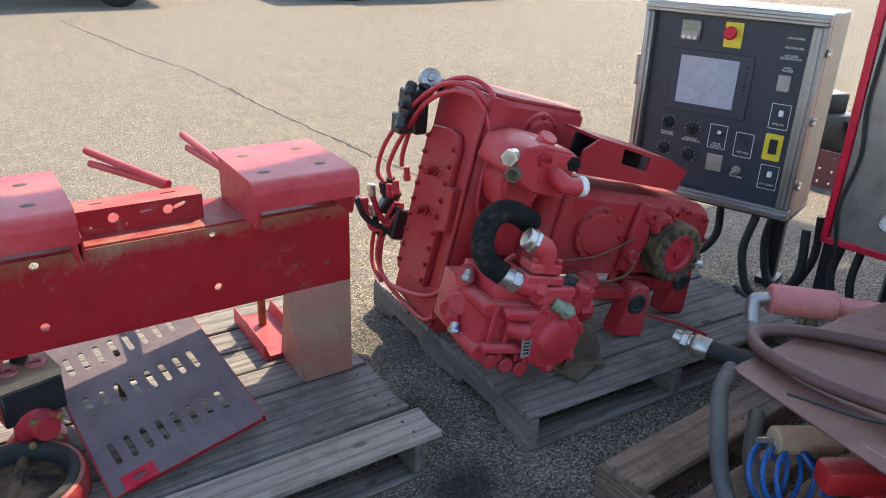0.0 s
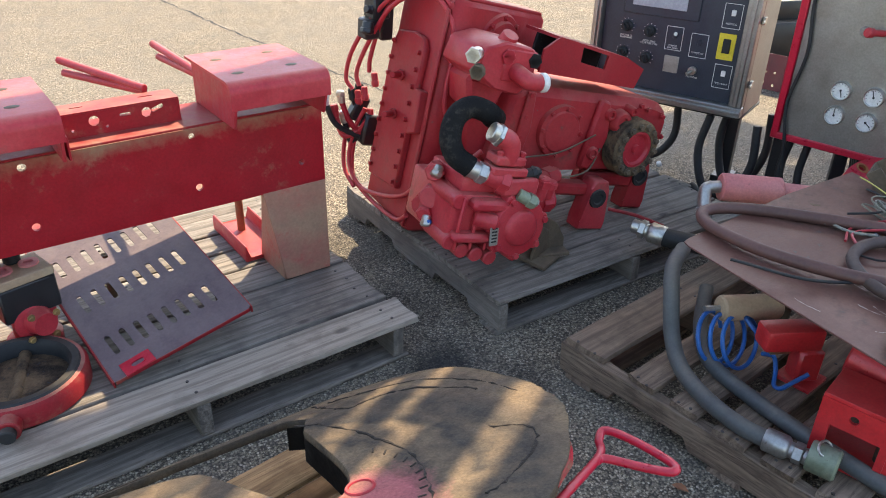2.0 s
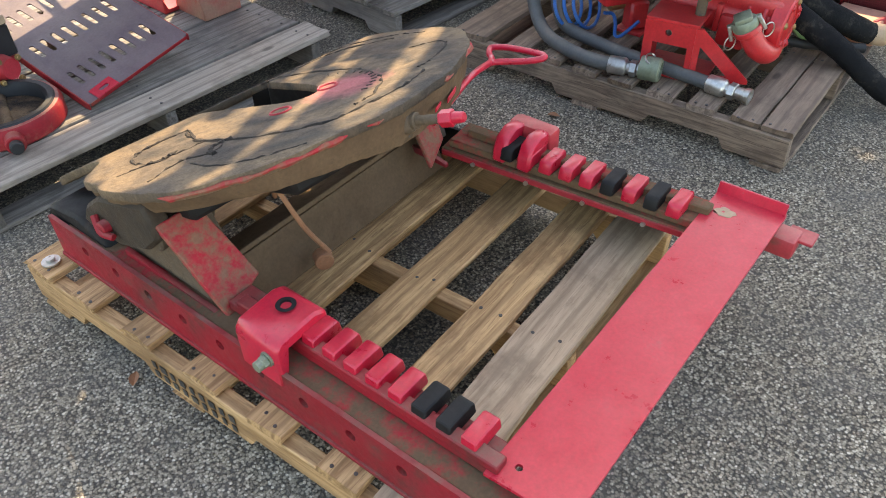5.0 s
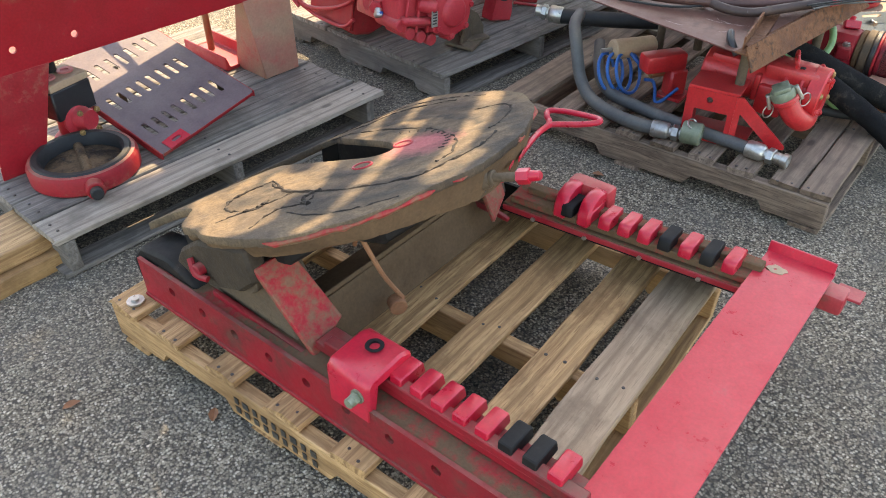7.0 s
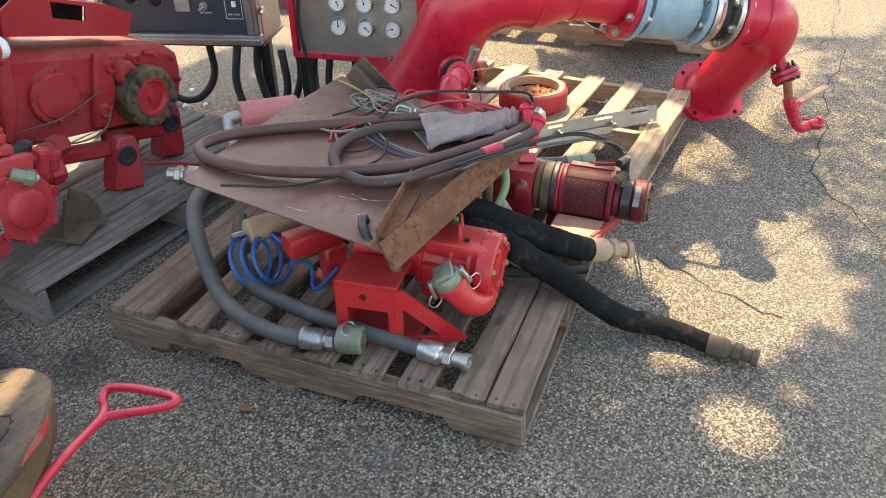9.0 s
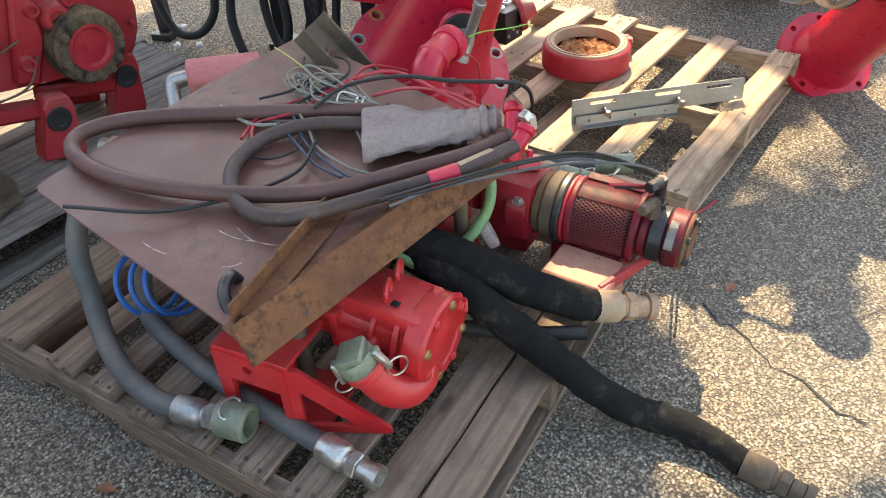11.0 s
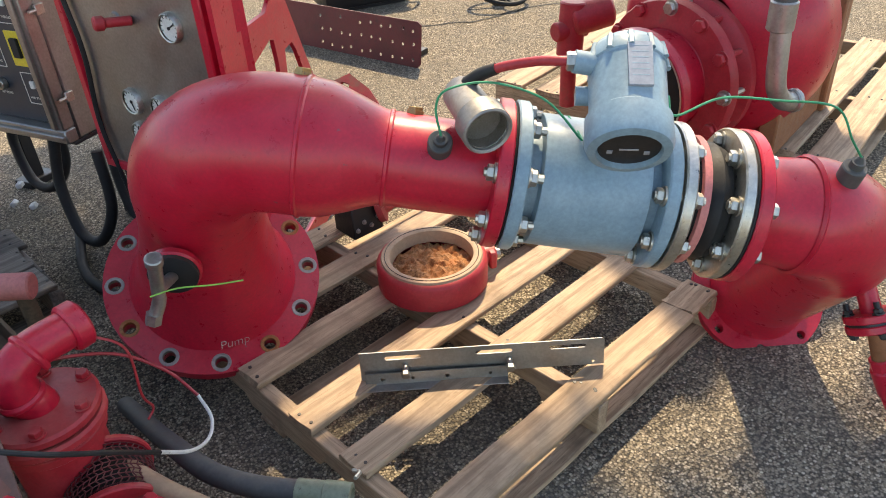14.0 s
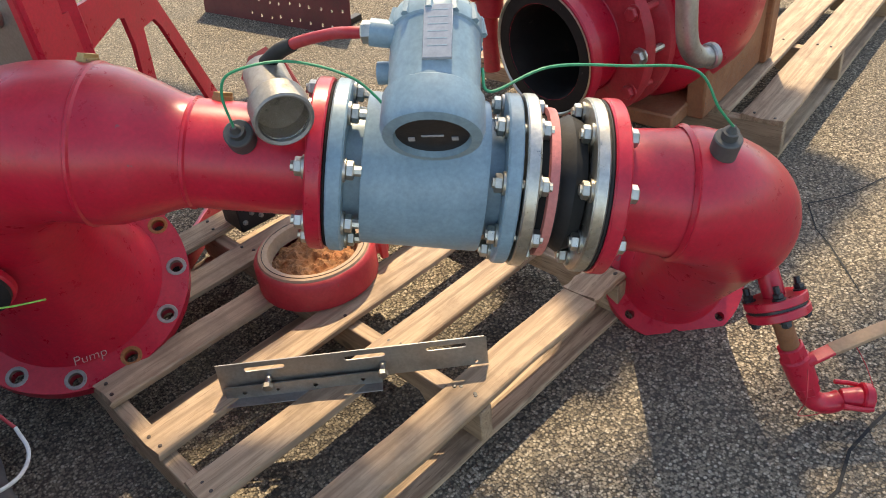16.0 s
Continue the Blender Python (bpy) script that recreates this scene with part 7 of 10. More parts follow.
# open bracket: an upright web with a window, and a triangular gusset before it
bm = bm_new()
plate_with_holes(bm, [(0, 0), (0.158, 0), (0.158, 0.175), (0, 0.175)], [[(0.030, 0.022), (0.140, 0.022), (0.140, 0.108), (0.030, 0.108)], circle(0.075, 0.145, 0.011, 12)], 0.010, Matrix.Translation(cp(0.107, 0.530, DC + 0.001)) @ pose(0, 0, 0, 90, 0, -83.4))
part("bracket_plate", bm, RED_BRIGHT, pump, "red welded bracket plate with a window")
bm = bm_new()
box(bm, (0.165, 0.13, 0.010), Matrix.Translation(cp(0.175, 0.455, DC + 0.180)) @ pose(0, 0, 0, 0, 0, -83.4), 0.001)
box(bm, (0.012, 0.11, 0.17), Matrix.Translation(cp(0.165, 0.530, DC + 0.09)) @ pose(0, 0, 0, 0, 0, -83.4), 0.001)
box(bm, (0.20, 0.16, 0.008), Matrix.Translation(cp(0.185, 0.43, DC + 0.005)) @ pose(0, 0, 0, 0, 0, -83.4), 0.001)
part("bracket_shelf", bm, RED_BRIGHT, pump)
gm_ = Matrix.Translation(cp(0.128, 0.378, DC + 0.001)) @ pose(0, 0, 0, 90, 0, -62.7)
bm = bm_new()
plate_with_holes(bm, [(0, 0), (0.182, 0), (0.182, 0.012), (0.022, 0.172), (0, 0.172)], [[(0.020, 0.020), (0.118, 0.020), (0.020, 0.116)]], 0.010, gm_)
part("gusset", bm, RED_BRIGHT, pump, "red triangular gusset")
bm = bm_new()
box(bm, (0.232, 0.010, 0.034), gm_ @ Matrix.Translation((0.104, 0.094, -0.010)) @ pose(0, 0, -45), 0.001)
box(bm, (0.010, 0.17, 0.034), gm_ @ Matrix.Translation((0.004, 0.086, -0.012)), 0.001)
part("gusset_flange", bm, RED_BRIGHT, pump)
# inlet elbow with camlock cap
bm = bm_new()
tube(bm, [cp(0.320, 0.215, 0.232), cp(0.285, 0.192, 0.226), cp(0.240, 0.194, 0.232), cp(0.210, 0.215, 0.258), cp(0.198, 0.238, 0.295), cp(0.192, 0.252, 0.318)], 0.034, 20)
for a, b, r_ in ((cp(0.312, 0.209, 0.231), cp(0.296, 0.199, 0.229), 0.042), (cp(0.197, 0.241, 0.300), cp(0.193, 0.250, 0.316), 0.040)):
    rod(bm, a, b, r_, seg=22, bev=0.003)
elb = part("inlet_elbow", bm, RED_BRIGHT, pump)
bm = bm_new()
cm = axis_m(cp(0.192, 0.252, 0.314), cp(0.176, 0.285, 0.385))
lathe(bm, [(0, 0), (0.036, 0), (0.038, 0.005), (0.038, 0.024), (0.034, 0.030), (0, 0.032)], cm, 22)
box(bm, (0.060, 0.052, 0.016), cm @ pose(0, 0, 0.036), 0.005, 2)
box(bm, (0.018, 0.100, 0.014), cm @ pose(0, 0, 0.022), 0.003)
part("camlock_cap", bm, OLIVE, elb, "olive camlock dust cap")
for s_ in (1, -1):
    bm = bm_new()
    box(bm, (0.015, 0.012, 0.050), cm @ pose(0.004, 0.046 * s_, 0.004, 8 * s_, 0, 0), 0.003)
    part("cam_arm", bm, ZINC, elb, "bright cam arm")
    bm = bm_new()
    c = cm @ Vector((-0.004, 0.056 * s_, -0.030))
    tube(bm, [c + Vector((0.017 * math.cos(a), -0.010 * math.cos(a), 0.022 * math.sin(a))) for a in [2 * math.pi * k / 14 for k in range(15)]], 0.0022, 6, n=2)
    part("pull_ring", bm, ZINC, elb)

# red actuator with a tan cylinder
act = thing_c("valve_actuator", 0.30, 0.80, DC, "red valve actuator with a tan air cylinder under the sheet", "actuator")
bm = bm_new()
box(bm, (0.16, 0.07, 0.065), pose(0.02, -0.08, 0.14, 0, 0, -35), 0.01, 2)
box(bm, (0.07, 0.06, 0.10), pose(0.06, -0.12, 0.06, 0, 0, -35), 0.008)
box(bm, (0.10, 0.10, 0.012), pose(0.06, -0.12, 0.007), 0.002)
part("body", bm, RED_BRIGHT, act)
bm = bm_new()
rod(bm, (-0.035, 0.10, 0.155), (0.12, 0.01, 0.145), 0.036, seg=24, bev=0.006)
part("air_cylinder", bm, TAN, act)
bm = bm_new()
rod(bm, (-0.035, 0.10, 0.155), (-0.075, 0.122, 0.158), 0.008, seg=10)
part("rod_end", bm, STEEL, act)
bm = bm_new()
rod(bm, (-0.01, -0.05, 0.09), (0.04, -0.08, 0.09), 0.015, seg=6, bev=0.002)
part("union", bm, BRASS, act)
coil = thing_c("blue_air_hose", 0.25, 0.90, DC, "coiled bright blue air hose", "hose")
bm = bm_new()
pts = []
for k in range(46):
    a = 2 * math.pi * k / 14
    pts.append((-0.02 + 0.068 * math.cos(a) + 0.0011 * k, 0.0 + 0.05 * math.sin(a) * 0.5 - 0.002 * k, 0.078 + 0.066 * math.sin(a)))
pts += [(0.06, -0.12, 0.10), (0.08, -0.14, 0.14)]
tube(bm, pts, 0.0062, 8, n=3)
part("tube", bm, BLUE, coil)
bm = bm_new()
pts = [(0.05 + 0.03 * math.sin(k * 1.3), -0.13 - 0.02 * k, 0.03 + 0.03 * math.cos(k * 0.9)) for k in range(7)]
tube(bm, pts, 0.0062, 8)
part("loose_tail", bm, BLUE, coil)

# two grey hydraulic hoses
h1 = thing_c("hydraulic_hose", 0.1, 0.5, DC, "thick grey hydraulic hose with a steel camlock end", "hose", "hydraulic hoses")
bm = bm_new()
tube(bm, [(0.30, 0.62, 0.20), (0.16, 0.56, 0.215), (0.08, 0.50, 0.17), (0.045, 0.455, 0.08), (0.0, 0.385, 0.035), (-0.045, 0.28, 0.026), (-0.068, 0.17, 0.026), (-0.062, 0.10, 0.026)], 0.0225, 16)
part("tube", bm, HOSE_GREY, h1)
d = Vector((0.025, -0.12, 0.0))
f = hose_end(h1, (-0.062, 0.105, 0.026), d, 0.0235, label="ribbed steel hose ferrule")
bm = bm_new()
lathe(bm, [(0.018, 0.10), (0.036, 0.10), (0.038, 0.105), (0.038, 0.16), (0.033, 0.165), (0.026, 0.165), (0.024, 0.12), (0, 0.12)], axis_m((-0.062, 0.105, 0.036), Vector((-0.062, 0.105, 0.036)) + d), 22)
part("camlock_coupler", bm, OLIVE, h1)
bm = bm_new()
c = Vector((-0.036, -0.02, 0.070))
tube(bm, [c + Vector((0.025 * math.cos(a), 0.012 * math.sin(a), 0.010 * math.sin(a))) for a in [2 * math.pi * k / 14 for k in range(15)]], 0.003, 6, n=2)
part("pull_ring", bm, ZINC, h1)
h2 = thing_c("hydraulic_hose", 0.2, 0.4, DC, "thick grey hydraulic hose with a threaded steel end", "hose", "hydraulic hoses")
bm = bm_new()
tube(bm, [(0.20, 0.62, 0.11), (0.08, 0.55, 0.06), (0.0, 0.46, 0.026), (-0.045, 0.31, 0.023), (-0.075, 0.12, 0.023), (-0.09, -0.05, 0.023), (-0.095, -0.11, 0.023)], 0.021, 16)
part("tube", bm, HOSE_GREY, h2)
hose_end(h2, (-0.094, -0.10, 0.023), (-0.012, -0.16, 0), 0.023, label="zinc hose ferrule", material=ZINC)

# brown sheet with angle edge lying over the heap
sheet = thing_c("brown_steel_sheet", 0.3, 0.5, 0.0, "brown primed steel sheet with a rusty angle edge lying over parts", "steel sheet")
bm = bm_new()
SZ = 0.494
pl = [(-0.165, 0.455), (-0.155, 0.475), (-0.13, 0.478), (0.30, 0.44), (0.58, 0.39), (0.42, -0.285), (-0.265, -0.15)]
m_sh = pose(0, 0, SZ, 1.5, -3.0, 0)
prism(bm, pl, 0.005, m_sh, bev=0.0012)
part("sheet", bm, RUST_PLATE, sheet)
e0, e1 = m_sh @ Vector((-0.275, -0.155, 0)), m_sh @ Vector((0.425, -0.292, 0))
ed = (e1 - e0).normalized()
ang = math.degrees(math.atan2(ed.y, ed.x))
L = (e1 - e0).length
bm = bm_new()
box(bm, (L, 0.006, 0.078), Matrix.Translation((e0 + e1) / 2 + Vector((0, -0.004, -0.004))) @ pose(0, 0, 0, 0, -math.degrees(math.asin(ed.z)), ang) @ pose(0, 0, 0, -24, 0, 0), 0.001)
box(bm, (L, 0.045, 0.006), Matrix.Translation((e0 + e1) / 2 + Vector((0.005, 0.022, 0.008))) @ pose(0, 0, 0, 0, -math.degrees(math.asin(ed.z)), ang), 0.001)
part("angle_edge", bm, RUST_DARK, sheet, "rusty angle iron")
bm = bm_new()
a0, a1 = m_sh @ Vector((-0.255, -0.13, 0.012)), m_sh @ Vector((0.062, -0.085, 0.012))
dd = a1 - a0
an = math.degrees(math.atan2(dd.y, dd.x))
box(bm, (dd.length, 0.006, 0.04), Matrix.Translation((a0 + a1) / 2 + Vector((0, 0, 0.014))) @ pose(0, 0, 0, 0, 0, an), 0.001)
box(bm, (dd.length, 0.045, 0.006), Matrix.Translation((a0 + a1) / 2 + Vector((0.018, -0.014, 0.0))) @ pose(0, 0, 0, 0, 0, an), 0.001)
part("cross_angle", bm, RUST_DARK, sheet)
rsc = random.Random(14)
for cx, cy, r_, a_0, a_1 in ((0.02, -0.02, 0.10, 150, 215), (0.06, 0.03, 0.15, 170, 200), (-0.12, 0.0, 0.04, 200, 250), (0.12, -0.08, 0.12, 240, 290), (-0.05, 0.12, 0.13, 160, 190), (0.18, 0.05, 0.2, 150, 175)):
    bm = bm_new()
    tube(bm, [m_sh @ Vector((cx + r_ * math.cos(radians(a_0 + (a_1 - a_0) * k / 10)) + rsc.uniform(-0.0006, 0.0006), cy + r_ * math.sin(radians(a_0 + (a_1 - a_0) * k / 10)), 0.0045)) for k in range(11)], [rsc.uniform(0.0004, 0.0015) for _ in range(10)], 6, n=2)
    part("scrape", bm, CLOTH, sheet, "pale scraped arc")
bm = bm_new()
tube(bm, [(-0.235, -0.11, SZ - 0.03), (-0.215, -0.075, SZ + 0.005), (-0.18, -0.06, SZ + 0.012), (-0.16, -0.06, SZ - 0.03)], 0.011, 10)
part("clip", bm, BLACK_PAINT, sheet)
for x, y in ((0.30, 0.36), (-0.10, -0.10), (0.34, -0.20)):
    bm = bm_new()
    rod(bm, (x, y, DC - 0.0), (x, y, SZ + 0.02 + (0.02 if x > 0 else -0.012) - 0.01), 0.016, seg=12)
    part("support_stub", bm, GRIME, sheet, "grimy pipe stub under the sheet")

# brown hoses, wires and a rag on the sheet
TOP = SZ + 0.012


def loose(name, label, category, runs, r, material, group=""):
    ob = thing_c(name, 0.3, 0.5, 0.0, label, category, group)
    for pts in runs:
        bm = bm_new()
        tube(bm, [(x - 0.3, y - 0.5, z) for x, y, z in pts], r, 10)
        part("length", bm, material, ob)
    return ob


hz = TOP + 0.02
hose1 = loose("brown_hose", "looped red-brown rubber hose on the steel sheet", "hose", [[(0.63, 0.46, 0.555), (0.559, 0.654, 0.54), (0.417, 0.933, 0.53), (0.314, 1.02, 0.527), (0.247, 0.983, 0.525), (0.221, 0.868, 0.525), (0.232, 0.734, 0.525), (0.282, 0.568, 0.528), (0.362, 0.419, 0.533), (0.472, 0.318, 0.540), (0.572, 0.237, 0.545), (0.655, 0.192, 0.552)]], 0.0165, HOSE_BROWN, "loose hoses")
hose2 = loose("brown_hose", "dark brown rubber hose with a red end sleeve", "hose", [[(0.62, 0.40, 0.55), (0.577, 0.47, 0.548), (0.536, 0.582, 0.54), (0.461, 0.65, 0.53), (0.365, 0.647, 0.525), (0.288, 0.585, 0.525), (0.253, 0.504, 0.525), (0.274, 0.433, 0.525), (0.345, 0.359, 0.535), (0.464, 0.252, 0.548), (0.53, 0.205, 0.552), (0.62, 0.165, 0.555)]], 0.0150, HOSE_DARK, "loose hoses")
bm = bm_new()
rod(bm, (0.155, -0.242, 0.5475), (0.203, -0.277, 0.5505), 0.0172, seg=14, bev=0.003)
part("sleeve", bm, RED_CLEAN, hose2, "bright red shrink sleeve")
bm = bm_new()
rod(bm, (0.203, -0.277, 0.5505), (0.275, -0.312, 0.553), 0.0158, seg=14, bev=0.002)
part("worn_end", bm, TAN, hose2, "pale dusty hose end")
for a, b, r_, n_ in (((0.345, -0.303, 0.552), (0.385, -0.325, 0.556), 0.0185, 16), ((0.385, -0.325, 0.556), (0.402, -0.334, 0.558), 0.0195, 6)):
    bm = bm_new()
    rod(bm, a, b, r_, seg=n_, bev=0.002)
    part("ferrule", bm, GRIME, hose1, "dark steel ferrule")
rw = random.Random(21)
wb = thing_c("wire_bundle", 0.63, 0.57, TOP, "tied bundle of looped olive-grey, black and red wires", "cable")
WIRE_OLIVE = paint("olive_grey_wire", (0.16, 0.15, 0.105), (0.22, 0.205, 0.15), (0.10, 0.09, 0.07), rough=(0.4, 0.6))
WIRE_YELLOW = paint("yellow_wire", (0.42, 0.36, 0.06), (0.46, 0.40, 0.10), (0.25, 0.2, 0.05), rough=(0.4, 0.6))
# long flat loops, drawn together by the tie
for k in range(17):
    far_, wide_ = rw.uniform(0.12, 0.25), rw.uniform(0.010, 0.055)
    side_, z_ = rw.uniform(-0.012, 0.012), rw.uniform(0.012, 0.065)
    lift_ = rw.uniform(0.0, 0.05)
    pts = []
    for u_, v_ in ((-0.13, 0.2), (-0.06, 0.15), (0.0, 0.25), (0.35, 0.8), (0.7, 1.0), (0.93, 0.6), (1.0, 0.0), (0.92, -0.6), (0.68, -1.0), (0.33, -0.8), (0.0, -0.25), (-0.06, -0.1), (-0.16, -0.3 + rw.uniform(-0.3, 0.3))):
        a_ = u_ * far_ if u_ > 0 else u_ * 0.55
        w_ = v_ * wide_ + side_ * (1.0 if u_ > 0.2 else 0.4)
        pts.append((0.0 + 0.16 * a_ + 0.98 * w_ + rw.uniform(-0.003, 0.003), -0.045 + 0.98 * a_ - 0.16 * w_ + rw.uniform(-0.003, 0.003), z_ + lift_ * max(0.0, u_) + rw.uniform(-0.004, 0.004)))
    bm = bm_new()
    tube(bm, pts, rw.choice([0.0022, 0.0026]), 6, n=4)
    part("wire", bm, rw.choice([GREY_WIRE, WIRE_OLIVE, WIRE_OLIVE]), wb)
bm = bm_new()
tube(bm, [(0.052, 0.225, 0.10), (0.045, 0.19, 0.095), (0.032, 0.13, 0.08), (0.018, 0.08, 0.06)], 0.0018, 6, n=4)
part("wire", bm, WIRE_YELLOW, wb, "short yellow wire end")
for dy in (-0.05, -0.035):
    bm = bm_new()
    tube(bm, [(0.0 + 0.026 * math.cos(a), dy + 0.010 * math.cos(a), 0.036 + 0.026 * math.sin(a)) for a in [2 * math.pi * j / 12 for j in range(13)]], 0.0024, 6, n=2)
    part("cable_tie", bm, WHITE, wb)
bm = bm_new()
tube(bm, [(0.005, -0.03, 0.062), (-0.010, -0.004, 0.072), (-0.028, -0.002, 0.062), (-0.040, -0.015, 0.045), (-0.044, -0.035, 0.03)], 0.0016, 6, n=4)
part("cable_tie", bm, WHITE, wb)
# grey and dark blue tails that hang over the sheet, red and black runs behind
NAVY = paint("dark_blue_wire", (0.03, 0.05, 0.085), (0.045, 0.065, 0.10), (0.03, 0.03, 0.03), rough=(0.4, 0.6))
for mt, r_, pts in ((GREY_WIRE, 0.0030, [(0.57, 0.66, 0.548), (0.524, 0.589, 0.532), (0.488, 0.54, 0.522), (0.464, 0.452, 0.517), (0.459, 0.39, 0.520)]),
                    (GREY_WIRE, 0.0030, [(0.60, 0.57, 0.545), (0.58, 0.521, 0.54), (0.535, 0.46, 0.522), (0.495, 0.415, 0.518)]),
                    (NAVY, 0.0030, [(0.51, 0.66, 0.54), (0.471, 0.573, 0.524), (0.44, 0.508, 0.518), (0.427, 0.436, 0.518)]),
                    (NAVY, 0.0030, [(0.54, 0.64, 0.54), (0.487, 0.568, 0.524), (0.452, 0.48, 0.518), (0.433, 0.42, 0.518)]),
                    (BLACK, 0.0028, [(0.40, 0.66, 0.52), (0.42, 0.60, 0.518), (0.47, 0.575, 0.522), (0.52, 0.60, 0.53)]),
                    (RED_WIRE, 0.0036, [(0.425, 0.656, 0.525), (0.493, 0.705, 0.53), (0.557, 0.642, 0.545), (0.634, 0.617, 0.56), (0.685, 0.591, 0.57), (0.76, 0.592, 0.57), (0.895, 0.584, 0.50)]),
                    (RED_WIRE, 0.0036, [(0.44, 0.70, 0.525), (0.52, 0.72, 0.53), (0.60, 0.66, 0.55), (0.66, 0.60, 0.565), (0.70, 0.57, 0.57)]),
                    (RED_WIRE, 0.0040, [(0.66, 0.60, 0.565), (0.692, 0.581, 0.575), (0.735, 0.51, 0.585), (0.71, 0.39, 0.58), (0.68, 0.29, 0.575)]),
                    (RED_WIRE, 0.0036, [(0.66, 0.52, 0.56), (0.70, 0.45, 0.575), (0.71, 0.36, 0.58), (0.685, 0.27, 0.58)]),
                    (GREY_WIRE, 0.0040, [(0.52, 0.83, 0.53), (0.50, 0.77, 0.53), (0.49, 0.71, 0.53), (0.50, 0.65, 0.54)]),
                    (BLACK, 0.0032, [(0.571, 0.76, 0.54), (0.611, 0.70, 0.555), (0.66, 0.68, 0.57), (0.72, 0.75, 0.56), (0.78, 0.80, 0.54)]),
                    (BLACK, 0.0032, [(0.50, 0.70, 0.53), (0.60, 0.64, 0.56), (0.68, 0.60, 0.58), (0.74, 0.64, 0.58), (0.80, 0.72, 0.55)])):
    bm = bm_new()
    tube(bm, [(x - 0.63, y - 0.57, z - TOP) for x, y, z in pts], r_, 7, n=5)
    part("wire", bm, mt, wb)
wl = thing_c("loose_wires", 0.5, 0.2, 0.0, "long black, grey and red wires trailing over the angle edge", "cable")
for mt, r_, pts in ((BLACK, 0.0032, [(0.36, 0.30, 0.552), (0.43, 0.245, 0.556), (0.483, 0.199, 0.558), (0.536, 0.154, 0.562), (0.589, 0.108, 0.562), (0.641, 0.062, 0.558), (0.694, 0.016, 0.536), (0.755, -0.03, 0.49), (0.83, -0.055, 0.43)]),
                    (BLACK, 0.0030, [(0.37, 0.29, 0.548), (0.43, 0.235, 0.552), (0.50, 0.18, 0.556), (0.57, 0.12, 0.560), (0.64, 0.06, 0.552), (0.70, 0.012, 0.525), (0.76, -0.03, 0.48), (0.84, -0.05, 0.42)]),
                    (HOSE_GREY, 0.0030, [(0.36, 0.28, 0.545), (0.43, 0.240, 0.548), (0.483, 0.195, 0.548), (0.536, 0.150, 0.546), (0.589, 0.104, 0.543), (0.641, 0.058, 0.537), (0.694, 0.012, 0.52), (0.755, -0.034, 0.492), (0.835, -0.06, 0.435)]),
                    (RED_WIRE, 0.0036, [(0.80, 0.03, 0.40), (0.87, -0.04, 0.37), (0.96, -0.06, 0.27), (1.06, -0.06, 0.15), (1.18, -0.055, 0.06), (1.30, -0.06, 0.012), (1.36, -0.085, 0.006), (1.42, -0.105, 0.006)]),
                    (BLACK, 0.0034, [(0.81, 0.02, 0.39), (0.88, -0.05, 0.36), (0.96, -0.075, 0.25), (1.06, -0.08, 0.12), (1.16, -0.085, 0.03), (1.24, -0.10, 0.006)]),
                    (BLACK, 0.0040, [(0.10, 0.82, 0.535), (0.20, 0.65, 0.518), (0.38, 0.53, 0.518), (0.50, 0.55, 0.53)])):
    bm = bm_new()
    tube(bm, [(x - 0.5, y - 0.2, z) for x, y, z in pts], r_, 7)
    part("wire", bm, mt, wl)
# springy cable that loops out over the gap
bm = bm_new()
tube(bm, [(x - 0.5, y - 0.2, z) for x, y, z in ((0.56, 0.60, 0.56), (0.625, 0.56, 0.59), (0.66, 0.45, 0.62), (0.688, 0.331, 0.623), (0.759, 0.226, 0.607), (0.85, 0.235, 0.52), (0.931, 0.281, 0.414))], 0.0042, 8)
part("wire", bm, BLACK, wl)
bm = bm_new()
tube(bm, [(x - 0.5, y - 0.2, z) for x, y, z in ((0.931, 0.281, 0.414), (1.00, 0.325, 0.325), (1.06, 0.375, 0.272), (1.10, 0.425, 0.262), (1.11, 0.474, 0.285))], 0.0036, 8)
part("pale_length", bm, WHITE, wl, "pale length of cable")
bm = bm_new()
tube(bm, [(x - 0.5, y - 0.2, z) for x, y, z in ((1.11, 0.474, 0.285), (1.09, 0.53, 0.335), (1.03, 0.575, 0.40), (0.94, 0.59, 0.45), (0.86, 0.60, 0.47))], 0.0034, 8)
part("wire", bm, RED_WIRE, wl)
